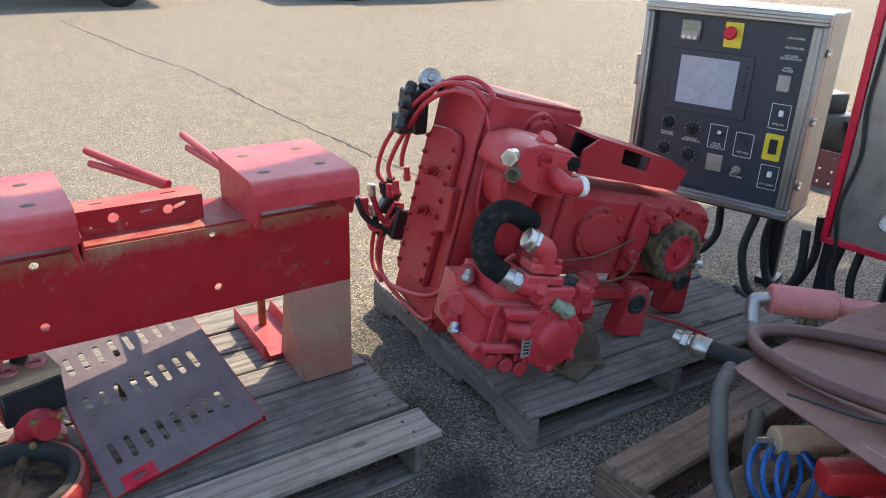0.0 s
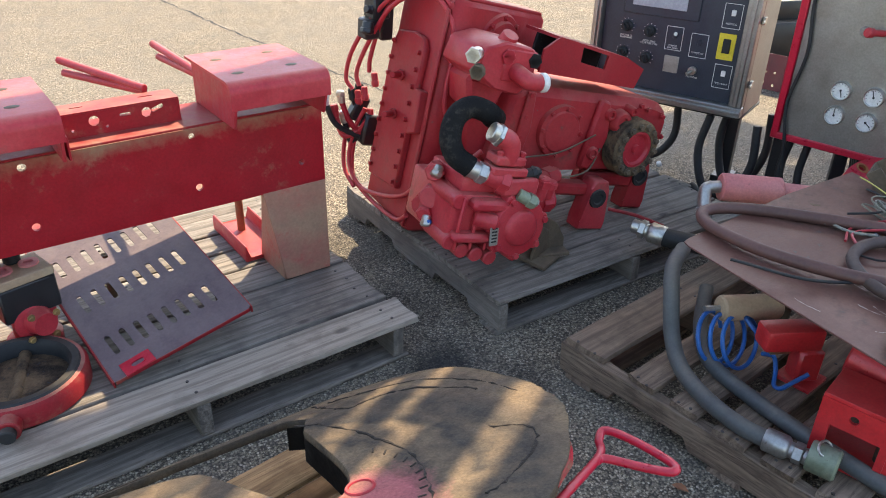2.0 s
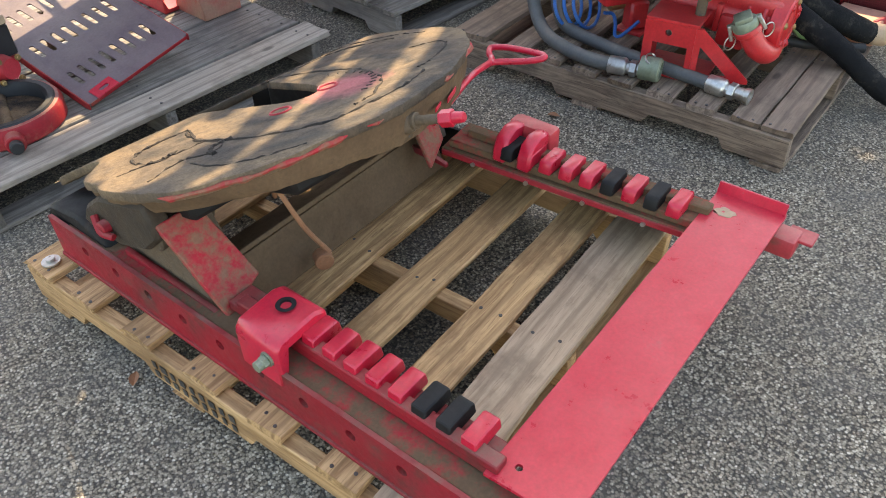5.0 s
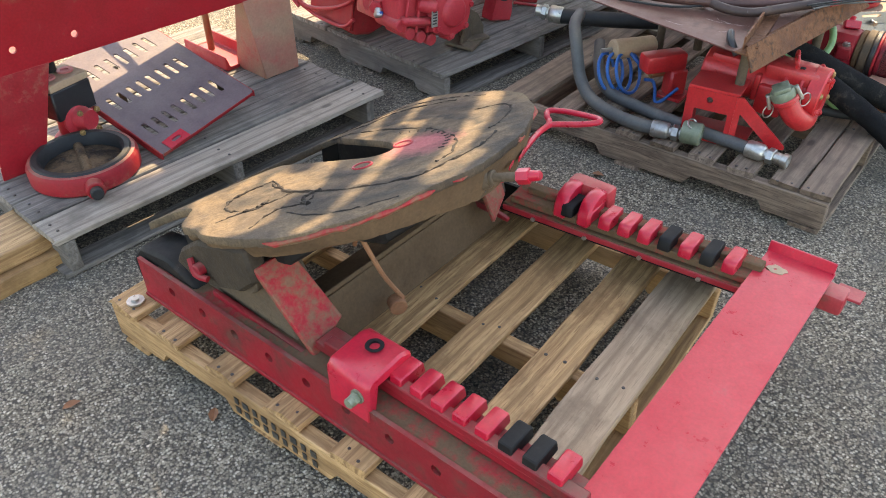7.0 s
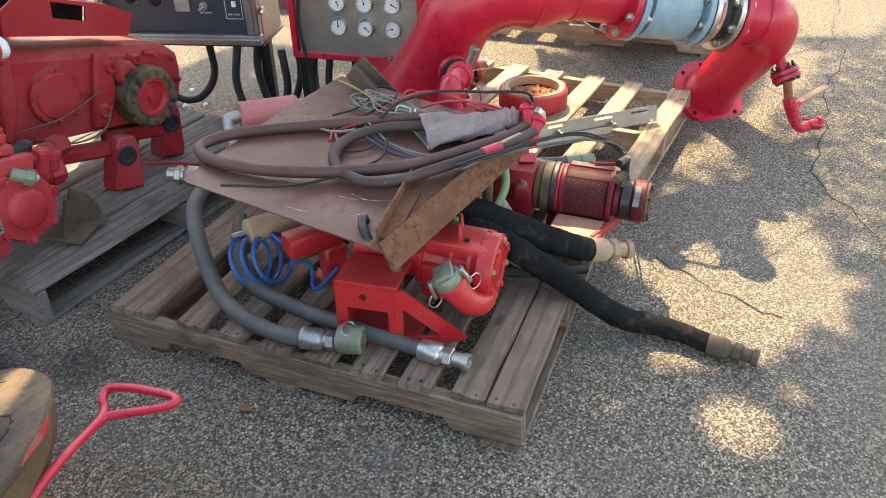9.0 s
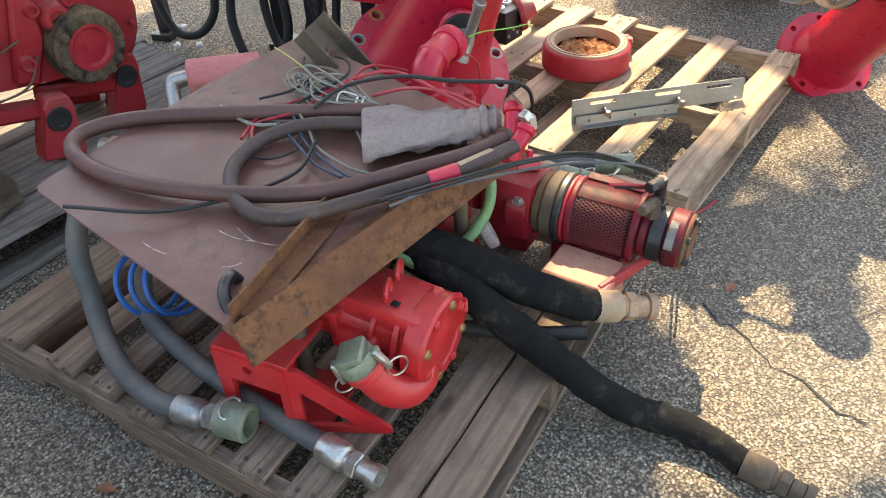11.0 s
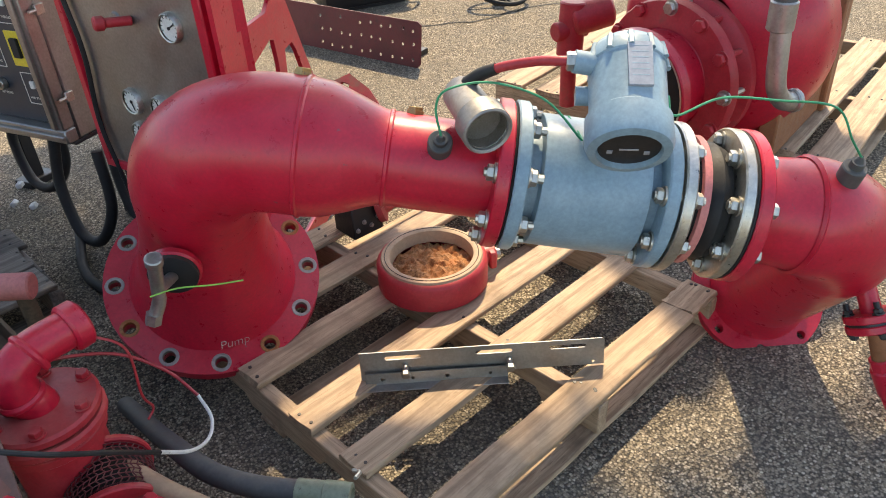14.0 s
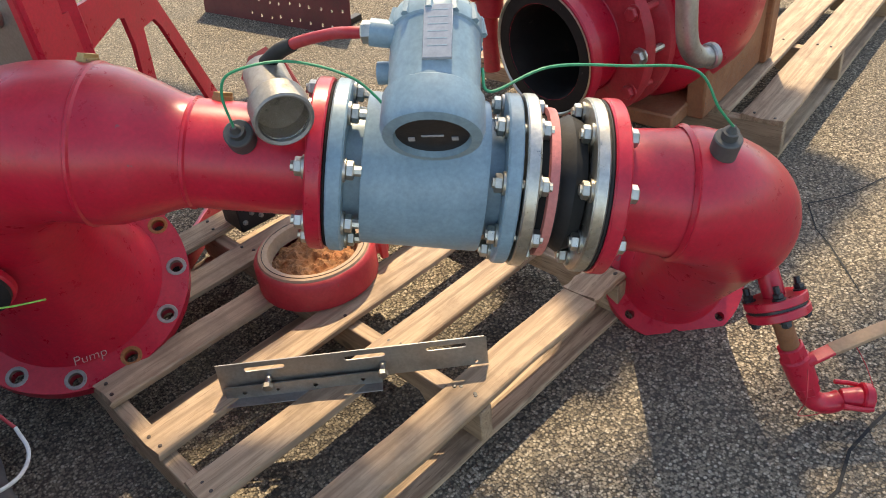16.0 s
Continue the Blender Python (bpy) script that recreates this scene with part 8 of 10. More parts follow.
# crumpled rag
rag = thing_c("cloth_rag", 0.60, 0.33, TOP, "crumpled grey cloth rag draped over hoses", "rag")
bm = bm_new()
line_ = smooth_path([(-0.055, 0.135, 0.03), (-0.025, 0.09, 0.035), (0.02, 0.02, 0.035), (0.06, -0.05, 0.045), (0.092, -0.098, 0.052)], 9)
rings_ = []
for i, q in enumerate(line_):
    q = Vector(q)
    s_ = i / (len(line_) - 1)
    d_ = (Vector(line_[min(i + 1, len(line_) - 1)]) - Vector(line_[max(i - 1, 0)])).normalized()
    n_ = Vector((-d_.y, d_.x, 0)).normalized()
    w_, h_ = 0.082 - 0.048 * s_ + 0.010 * math.sin(5 * s_), 0.040 - 0.012 * s_
    fold_ = 0.0055 * math.sin(i * 1.9) * max(0.0, s_ - 0.45) * 2
    ring_ = []
    for j in range(40):
        a = 2 * math.pi * j / 40
        p_ = q + n_ * (w_ * math.cos(a)) + Vector((0, 0, h_ * math.sin(a) * (1.0 if a < math.pi else 0.55)))
        k_ = 0.012 * noise.noise(Vector((p_.x * 16, p_.y * 20, 2 + a * 0.4))) + 0.005 * noise.noise(p_ * 55) + fold_ + 0.006 * math.sin(6 * a + 9 * s_) * (1 - s_)
        ring_.append(bm.verts.new(p_ + (n_ * math.cos(a) + Vector((0, 0, math.sin(a)))) * k_))
    rings_.append(ring_)
for a, b in zip(rings_, rings_[1:]):
    for j in range(40):
        bm.faces.new((a[j], a[(j + 1) % 40], b[(j + 1) % 40], b[j]))
bmesh.ops.solidify(bm, geom=bm.faces[:], thickness=0.003)
bmesh.ops.recalc_face_normals(bm, faces=bm.faces[:])
part("cloth", bm, CLOTH, rag)
ob2 = thing_c("hose_fitting", 0.655, 0.175, TOP, "red and zinc hose fittings beside the rag", "fitting")
for a, b, r_ in (((-0.005, 0.01, 0.045), (0.035, 0.03, 0.075), 0.016), ((0.035, 0.03, 0.075), (0.05, 0.038, 0.085), 0.020), ((-0.045, -0.005, 0.03), (0.005, -0.012, 0.062), 0.0165), ((-0.055, -0.004, 0.022), (-0.035, -0.007, 0.036), 0.020), ((0.0, -0.012, 0.06), (0.012, -0.014, 0.07), 0.020)):
    bm = bm_new()
    rod(bm, a, b, r_, seg=14, bev=0.003)
    part("red_fitting", bm, RED_CLEAN, ob2)
bm = bm_new()
prism(bm, [(-0.016, -0.012), (0.016, -0.012), (0.016, 0.012), (-0.016, 0.012)], 0.004, pose(0.045, 0.03, 0.10, 50, 20, 30))
part("tag", bm, RUST_PLATE, ob2)
for a, b, r_, n_ in (((0.022, -0.008, 0.085), (0.020, -0.014, 0.058), 0.016, 6), ((0.020, -0.014, 0.058), (0.019, -0.017, 0.044), 0.0125, 16), ((0.008, -0.004, 0.082), (0.024, -0.008, 0.090), 0.013, 6)):
    bm = bm_new()
    rod(bm, a, b, r_, seg=n_, bev=0.002)
    part("nut", bm, ZINC, ob2)

# black sleeved hose that trails on to the asphalt
bh = thing_c("black_sleeved_hose", 0.55, 0.0, 0.0, "black nylon sleeved hose trailing off the pallet on to asphalt", "hose")
bm = bm_new()
rr_ = random.Random(4)
pts = [(-0.06, 0.42, 0.33), (-0.06, 0.30, 0.31), (-0.057, 0.205, 0.27), (-0.062, 0.112, 0.225), (-0.060, 0.03, 0.185), (-0.044, -0.051, 0.125), (-0.018, -0.145, 0.060), (0.008, -0.235, 0.040), (0.004, -0.317, 0.035), (-0.018, -0.385, 0.034)]
tube(bm, pts, [0.032, 0.034, 0.036, 0.037, 0.035, 0.033, 0.033, 0.030, 0.029, 0.027], 20, n=10)
for v in bm.verts:
    v.co += Vector((1, 1, 0.6)) * (0.0045 * noise.noise(v.co * 38) + 0.003 * noise.noise(v.co * 90))
part("sleeve", bm, FABRIC_BLACK, bh)
hose_end(bh, (-0.018, -0.385, 0.033), (-0.016, -0.11, -0.0), 0.024, label="dark greasy hose end", material=GRIME)
bh2 = thing_c("black_sleeved_hose", 0.65, 0.1, 0.0, "black sleeved hose with a tan coupling", "hose")
bm = bm_new()
tube(bm, [(-0.17, 0.34, 0.365), (-0.14, 0.21, 0.34), (-0.105, 0.128, 0.30), (-0.068, 0.016, 0.25), (-0.02, -0.078, 0.205), (0.008, -0.12, 0.187)], [0.038, 0.040, 0.041, 0.040, 0.038, 0.034], 20, n=10)
for v in bm.verts:
    v.co += Vector((1, 1, 0.6)) * (0.003 * noise.noise(v.co * 30))
part("sleeve", bm, FABRIC_BLACK, bh2)
hose_end(bh2, (0.004, -0.115, 0.189), (0.055, -0.07, -0.016), 0.028, label="tan hose coupling", material=TAN)
loose("green_hose", "pale green rubber hose", "hose", [[(0.45, 0.50, 0.34), (0.458, 0.378, 0.345), (0.463, 0.335, 0.33), (0.485, 0.255, 0.285), (0.509, 0.165, 0.195), (0.55, 0.09, 0.16)], [(0.77, 0.33, 0.38), (0.75, 0.285, 0.365), (0.69, 0.262, 0.325), (0.613, 0.277, 0.285), (0.58, 0.33, 0.24)]], 0.0125, GREEN, "loose hoses")
loose("black_conduit", "black ribbed conduit end", "hose", [[(0.45, 0.30, 0.18), (0.52, 0.12, 0.165), (0.60, -0.02, 0.16)]], 0.016, BLACK, "loose hoses")
for mt, x, y, z, r_, tilt_ in ((CLOTH, 0.693, 0.262, 0.262, 0.036, 20), (RED, 0.672, 0.33, 0.25, 0.038, 10), (BLUE, 0.655, 0.245, 0.205, 0.030, 35), (WHITE, 0.672, 0.205, 0.190, 0.029, 40), (BLUE, 0.672, 0.165, 0.175, 0.028, 45), (WHITE, 0.684, 0.145, 0.168, 0.026, 45), (BLUE, 0.645, 0.285, 0.20, 0.030, 25), (RED, 0.70, 0.30, 0.20, 0.036, 15)):
    ob = thing_c("hose_collar", x, y, z, "coloured plastic hose collar among the hoses", "collar", "hose collars")
    bm = bm_new()
    cmt = pose(0, 0, 0, 62, tilt_, 30)
    lathe(bm, [(r_ * 0.78, -0.011), (r_, -0.011), (r_ * 1.06, -0.006), (r_ * 1.06, 0.006), (r_, 0.011), (r_ * 0.78, 0.011), (r_ * 0.78, -0.011)], cmt, 24)
    part("ring", bm, mt, ob)
# orange box
ob = thing_c("orange_box", 0.735, 0.045, DC, "faded salmon plastic tray with a red rim under the motor", "tray", ang=-2)
bm = bm_new()
box(bm, (0.115, 0.155, 0.082), (0, 0, 0.0425), 0.006)
part("body", bm, ORANGE_BOX, ob)
bm = bm_new()
box(bm, (0.175, 0.014, 0.030), pose(0.035, -0.084, 0.072, 0, 0, -18), 0.003)
part("rim", bm, RED, ob)
bm = bm_new()
box(bm, (0.06, 0.17, 0.07), pose(0.10, 0.03, 0.037), 0.005)
part("rail", bm, RED_GRIMY, ob)
# electric motor with mesh guard
mot = thing_c("pump_motor", 0.850, 0.088, 0.0, "red and black pump motor with a perforated guard", "motor")
MZ = 0.270
MOTOR_RED = paint("oil_blackened_red_paint", (0.19, 0.007, 0.018), (0.10, 0.008, 0.014), (0.012, 0.011, 0.011), wear=0.70, dirt_at=0.475, rough=(0.35, 0.6), s=9, dust=0.06, spec=0.3)


def on_motor(y, a, r):
    k = max(0.0, min(1.0, (0.1 - y) / 0.33))
    return Vector((0.012 * k + r * math.cos(radians(a)), y, MZ - 0.006 * k + r * math.sin(radians(a))))


bm = bm_new()
rod(bm, on_motor(0.02, 0, 0), on_motor(-0.115, 0, 0), 0.066, seg=30)
part("core", bm, BLACK_AND_SHADE, mot)
# solid shell over the top and back, diamond mesh round the front
bm = bm_new()
arc_ = [bm.verts.new(on_motor(0.02, a, 0.076)) for a in range(-92, 124, 6)]
arc2_ = [bm.verts.new(on_motor(-0.115, a, 0.076)) for a in range(-92, 124, 6)]
for i in range(len(arc_) - 1):
    bm.faces.new((arc_[i], arc_[i + 1], arc2_[i + 1], arc2_[i]))
bmesh.ops.solidify(bm, geom=bm.faces[:], thickness=0.003)
part("shell", bm, MOTOR_RED, mot, "oily dark red shell")
bm = bm_new()
box(bm, (0.020, 0.135, 0.006), Matrix.Translation(on_motor(-0.047, 62, 0.085)) @ pose(0, 0, 0, 0, -20, 0), 0.002)
part("guard_strip", bm, MOTOR_RED, mot)
grid_ = {}
bm = bm_new()
NJ, NI = 18, 26
for j in range(NJ + 1):
    for i in range(2 * NI + 1):
        if (i + j) % 2 == 0:
            grid_[i, j] = bm.verts.new(on_motor(0.018 - 0.131 * j / NJ, 118 + 152 * i / (2 * NI), 0.0755))
for j in range(NJ + 1):
    for i in range(2 * NI + 1):
        q = [grid_.get(k_) for k_ in ((i, j - 1), (i + 1, j), (i, j + 1), (i - 1, j))]
        if (i + j) % 2 == 1 and all(q):
            bm.faces.new(q)
gob = part("mesh_guard", bm, DARK_RED, mot, "blackened perforated guard")
wf = gob.modifiers.new("wire", "WIREFRAME")
wf.thickness = 0.0034
for y0, y1, r, mt, nm in ((0.018, 0.034, 0.082, MOTOR_RED, "guard_ring"), (-0.112, -0.128, 0.083, MOTOR_RED, "guard_ring"), (0.034, 0.044, 0.080, RED, "flange"), (0.044, 0.062, 0.084, BLACK_PAINT, "flange"), (0.062, 0.092, 0.080, GRIME, "adapter"), (0.092, 0.112, 0.074, MUD, "adapter"), (-0.128, -0.150, 0.060, MOTOR_RED, "neck"), (-0.150, -0.185, 0.064, BLACK_PAINT, "valve_body"), (-0.185, -0.224, 0.0665, MOTOR_RED, "end_bell"), (-0.224, -0.234, 0.062, MUDDY_RED, "end_cap")):
    bm = bm_new()
    rod(bm, on_motor(y0, 0, 0), on_motor(y1, 0, 0), r, seg=32, bev=0.004)
    part(nm, bm, mt, mot)
bm = bm_new()
rod(bm, on_motor(-0.234, 0, 0), on_motor(-0.239, 0, 0), 0.042, seg=28, bev=0.003)
part("cap_boss", bm, MUDDY_RED, mot, "rusty raised boss")
for k in range(6):
    bm = bm_new()
    bolt(bm, on_motor(-0.234, 60 * k + 20, 0.051), (0, -1, 0), 0.0085, 0.006)
    part("end_bolt", bm, BLACK_PAINT, mot)
bm = bm_new()
pa_ = [[bm.verts.new(on_motor(y, a, 0.0685)) for a in range(112, 176, 8)] for y in (-0.193, -0.211)]
for i in range(len(pa_[0]) - 1):
    bm.faces.new((pa_[0][i], pa_[1][i], pa_[1][i + 1], pa_[0][i + 1]))
bmesh.ops.solidify(bm, geom=bm.faces[:], thickness=0.0015)
bmesh.ops.recalc_face_normals(bm, faces=bm.faces[:])
part("name_plate", bm, STAINLESS, mot, "bright metal plate, writing worn off")
# hydraulic fittings on the valve body
e_ = on_motor(-0.150, 112, 0.060)
for a, b, r_, n_ in ((e_, e_ + Vector((0, 0, 0.024)), 0.016, 6), (e_ + Vector((0, 0, 0.022)), e_ + Vector((0, 0, 0.046)), 0.0145, 4), (e_ + Vector((0.004, 0.002, 0.036)), e_ + Vector((-0.032, 0.012, 0.037)), 0.012, 14), (e_ + Vector((-0.028, 0.011, 0.037)), e_ + Vector((-0.042, 0.014, 0.037)), 0.0135, 6)):
    bm = bm_new()
    rod(bm, a, b, r_, seg=n_, bev=0.002)
    part("elbow_fitting", bm, GRIME, mot)
e_ = on_motor(-0.150, 76, 0.058)
for a, b, r_, n_ in ((e_, e_ + Vector((0, 0, 0.018)), 0.017, 16), (e_ + Vector((0, 0, 0.016)), e_ + Vector((0, 0, 0.036)), 0.0145, 6), (e_ + Vector((0, 0, 0.034)), e_ + Vector((0, 0, 0.078)), 0.0125, 16), (e_ + Vector((0, 0, 0.068)), e_ + Vector((-0.028, 0.012, 0.070)), 0.0125, 16), (e_ + Vector((-0.024, 0.010, 0.070)), e_ + Vector((-0.040, 0.016, 0.071)), 0.014, 6)):
    bm = bm_new()
    rod(bm, a, b, r_, seg=n_, bev=0.002)
    part("elbow_fitting", bm, BLACK_PAINT, mot)
bm = bm_new()
box(bm, (0.10, 0.09, MZ - 0.070 - DC), pose(0.012, -0.03, (MZ - 0.066 + DC) / 2), 0.004)
part("foot", bm, RED_GRIMY, mot)
# square red gear housing with a bolted lug
bm = bm_new()
box(bm, (0.13, 0.13, 0.145), pose(-0.01, 0.176, MZ - 0.005, 0, 8, 0), 0.014, 2)
part("gear_housing", bm, RED_GRIMY, mot)
bm = bm_new()
box(bm, (0.055, 0.05, 0.05), pose(-0.070, 0.145, MZ + 0.01, 0, -6, 12), 0.006)
part("lug", bm, RED_GRIMY, mot)
bm = bm_new()
bolt(bm, (-0.072, 0.14, MZ + 0.034), (-0.1, 0, 1), 0.012, 0.010)
part("bolt", bm, ZINC, mot)
bm = bm_new()
box(bm, (0.09, 0.10, MZ - 0.07 - DC), pose(0.0, 0.18, (MZ - 0.07 + DC) / 2), 0.006)
part("foot", bm, RED_GRIMY, mot)
# slotted coupling cage between the bell housing and the drum
c0, c1 = Vector((-0.002, 0.245, MZ + 0.02)), Vector((0.040, 0.350, MZ + 0.03))
bm = bm_new()
rod(bm, c0, c1, 0.066, seg=24)
part("coupling", bm, BLACK_AND_SHADE, mot, "dark coupling inside the cage")
cm_ = axis_m(c0, c1)
bm = bm_new()
ln_ = (c1 - c0).length
rings_ = [[bm.verts.new(cm_ @ Vector((0.076 * math.cos(2 * math.pi * (i + 0.5 * (j % 2)) / 40), 0.076 * math.sin(2 * math.pi * (i + 0.5 * (j % 2)) / 40), ln_ * (0.1 + 0.8 * j / 9)))) for i in range(40)] for j in range(10)]
for j in range(9):
    for i in range(40):
        k = (i + 1) % 40
        bm.faces.new((rings_[j][i], rings_[j][k], rings_[j + 1][k], rings_[j + 1][i]))
cage = part("coupling_cage", bm, DARK_RED, mot, "dark red mesh cage round the coupling")
cw = cage.modifiers.new("wire", "WIREFRAME")
cw.thickness = 0.0026
for q in (0.0, 1.0):
    bm = bm_new()
    rod(bm, c0 + (c1 - c0) * (q - 0.06), c0 + (c1 - c0) * (q + 0.06), 0.081, seg=30, bev=0.003)
    part("cage_ring", bm, RED, mot)
bm = bm_new()
box(bm, (0.05, 0.055, 0.030), pose(0.025, 0.160, MZ + 0.078, 0, 20, 20), 0.004)
rod(bm, (0.028, 0.165, MZ + 0.09), (0.034, 0.165, MZ + 0.106), 0.011, seg=6, bev=0.002)
part("lug", bm, RED_CLEAN, mot)
# red suction elbow that stands behind the sheet
se = thing_c("red_pipe_elbow", 0.85, 0.48, 0.0, "glossy red pipe elbow with a bolted flange", "pipe fitting")
bm = bm_new()
tube(bm, [(0, 0, DC), (0, 0, 0.44), (-0.018, 0.008, 0.50), (-0.012, 0.012, 0.545), (0.03, 0.016, 0.563), (0.11, 0.02, 0.562)], 0.034, 20)
part("elbow", bm, RED_CLEAN, se)
for a, b, r in (((0.015, 0.015, 0.558), (0.028, 0.016, 0.562), 0.040), ((0.085, 0.019, 0.562), (0.118, 0.02, 0.562), 0.043), ((-0.017, 0.008, 0.492), (-0.019, 0.009, 0.505), 0.040)):
    bm = bm_new()
    rod(bm, a, b, r, seg=24, bev=0.005)
    part("collar", bm, RED_CLEAN, se)
for z0, z1, r in ((0.452, 0.472, 0.094), (0.428, 0.448, 0.097), (0.40, 0.424, 0.088), (DC, 0.40, 0.078)):
    bm = bm_new()
    rod(bm, (0, 0, z0), (0, 0, z1), r, seg=30, bev=0.005)
    fl_ = part("flange", bm, RED, se)
for k in range(6):
    bm = bm_new()
    a = k * math.pi / 3
    bolt(bm, (0.078 * math.cos(a), 0.078 * math.sin(a), 0.472), (0, 0, 1), 0.011, 0.012)
    part("bolt", bm, RED, se)
bm = bm_new()
tube(bm, [(0.11, 0.0, 0.545), (0.15, -0.03, 0.50), (0.145, -0.04, 0.40), (0.16, -0.03, 0.35), (0.14, -0.04, 0.34)], 0.0025, 6)
part("lock_wire", bm, RED_WIRE, se)
# red can with a steel elbow at the far side
rc = thing_c("red_can_filter", 0.90, 1.06, 0.0, "faded red canister with a steel elbow fitting", "filter")
bm = bm_new()
rod(bm, (-0.10, 0.20, 0.38), (0.05, 0.06, 0.37), 0.048, seg=28, bev=0.006)
rod(bm, (0.05, 0.06, 0.37), (0.16, -0.05, 0.36), 0.032, seg=24, bev=0.004)
part("can", bm, PINK, rc)
bm = bm_new()
tube(bm, [(-0.10, 0.20, 0.38), (-0.135, 0.225, 0.375), (-0.15, 0.22, 0.35), (-0.165, 0.205, 0.315)], 0.022, 14)
rod(bm, (-0.163, 0.207, 0.318), (-0.172, 0.197, 0.285), 0.027, seg=6, bev=0.002)
part("elbow", bm, STEEL, rc)
bm = bm_new()
rod(bm, (0.0, 0.10, DC), (0.0, 0.10, 0.33), 0.02, seg=12)
part("stand_pipe", bm, GRIME, rc)
bm = bm_new()
rod(bm, (0.14, -0.03, DC), (0.14, -0.03, 0.34), 0.02, seg=12)
part("stand_pipe", bm, GRIME, rc)
tb = thing_c("black_hose_stub", 0.62, 1.22, 0.0, "black hose stub with a zinc fitting on the pallet edge", "hose")
bm = bm_new()
tube(bm, [(0.14, -0.30, 0.24), (0.08, -0.10, 0.22), (0.03, 0.04, 0.215), (0.0, 0.11, 0.215)], 0.032, 16)
part("tube", bm, BLACK, tb)
hose_end(tb, (0.002, 0.105, 0.215), (-0.03, 0.10, 0.01), 0.029, material=ZINC, cap=False)

# hoses that lean over the back of the pallet
for pts, nm, lab, mt, r, emt in (([(1.10, 0.85, 0.04), (1.06, 0.62, 0.13), (1.03, 0.45, 0.21), (1.02, 0.33, 0.245), (1.045, 0.24, 0.248), (1.09, 0.165, 0.243)], "suction_hose", "grey suction hose with an olive camlock coupling", HOSE_GREY, 0.021, OLIVE), ([(0.90, 0.40, 0.33), (0.92, 0.30, 0.315), (0.955, 0.21, 0.285)], "suction_hose", "pale dusty hose with an olive camlock coupling", TAN, 0.021, OLIVE)):
    ob = thing_c(nm, pts[-1][0], pts[-1][1], 0.0, lab, "hose", "suction hoses")
    bm = bm_new()
    q = [(x - pts[-1][0], y - pts[-1][1], z) for x, y, z in pts]
    tube(bm, q, r, 16)
    part("tube", bm, mt, ob)
    d = (Vector(q[-1]) - Vector(q[-2])).normalized()
    bm = bm_new()
    lathe(bm, [(0, 0), (r * 1.15, 0), (r * 1.2, 0.05), (r * 1.3, 0.052), (r * 1.3, 0.10), (r * 0.9, 0.102), (r * 0.8, 0.06), (0, 0.06)], axis_m(q[-1], Vector(q[-1]) + d), 20)
    part("coupling", bm, emt, ob)
    c = Vector(q[-1]) + d * 0.08
    for s in (1, -1):
        bm = bm_new()
        tube(bm, [c + Vector((0.04 * s, 0, 0.01)), c + Vector((0.06 * s, 0.01, 0.0)), c + Vector((0.062 * s, 0.03, -0.01))], 0.004, 6)
        part("cam_arm", bm, ZINC, ob)

# dark channel that leans against the back of the heap
dc = thing_c("dark_steel_channel", 0.70, 0.72, 0.0, "grimy dark steel channel leaning behind the sheet", "steel channel")
a, b = Vector((0.17, -0.12, 0.345)), Vector((0.12, 0.10, 0.59))
v = b - a
cmx = Matrix.Translation((a + b) / 2) @ v.to_track_quat("X", "Z").to_matrix().to_4x4()
bm = bm_new()
prism(bm, [(-0.059, -0.004), (0.059, -0.004), (0.059, 0.038), (0.051, 0.038), (0.051, 0.004), (-0.051, 0.004), (-0.051, 0.038), (-0.059, 0.038)], v.length, cmx @ pose(-v.length / 2, 0, 0) @ pose(0, 0, 0, 90, 0, 90), bev=0.001)
part("channel", bm, GRIME, dc)
for q in (0.1, 0.85):
    c = a + v * q
    bm = bm_new()
    rod(bm, (c.x, c.y, DC if q > 0.5 else 0.0), (c.x, c.y, c.z - 0.004), 0.018, seg=12)
    part("prop", bm, GRIME, dc)
# ---- control cabinet ----
BXM = pose(2.849, 2.189, 0.0, 0, 0, 118.7)
W_, Z0, Z1, DP = 0.715, 0.385, 1.185, 0.26
cab = thing("control_cabinet", BXM, "stainless control cabinet with a dark instrument panel on a stand", "control cabinet")
bm = bm_new()
box(bm, (W_, DP, Z1 - Z0), pose(W_ / 2, -DP / 2 - 0.03, (Z0 + Z1) / 2), 0.006)
part("body", bm, STAINLESS, cab)
for cx, cz, sx, sz in ((W_ / 2, Z0 + 0.022, W_, 0.044), (W_ / 2, Z1 - 0.022, W_, 0.044), (0.028, (Z0 + Z1) / 2, 0.056, Z1 - Z0 - 0.09), (W_ - 0.02, (Z0 + Z1) / 2, 0.04, Z1 - Z0 - 0.09)):
    bm = bm_new()
    box(bm, (sx, 0.045, sz), pose(cx, -0.0065, cz), 0.004)
    box(bm, (sx * 0.99 if sx > sz else sx * 0.35, 0.012, sz * 0.35 if sx > sz else sz * 0.99), pose(cx, 0.020, cz), 0.003)
    part("door_frame", bm, STAINLESS, cab, "brushed stainless frame")
bm = bm_new()
box(bm, (W_ - 0.1, 0.006, Z1 - Z0 - 0.09), pose(W_ / 2 + 0.008, -0.022, (Z0 + Z1) / 2), 0.001)
face = part("instrument_panel", bm, PANEL, cab, "dark blue instrument panel")
FY = -0.019


def on_panel(name, x, z, sx, sz, d, material, label="", bev=0.002, parent=None):
    bm = bm_new()
    box(bm, (sx, d, sz), pose(x, FY + d / 2, z), bev)
    return part(name, bm, material, parent or face, label)


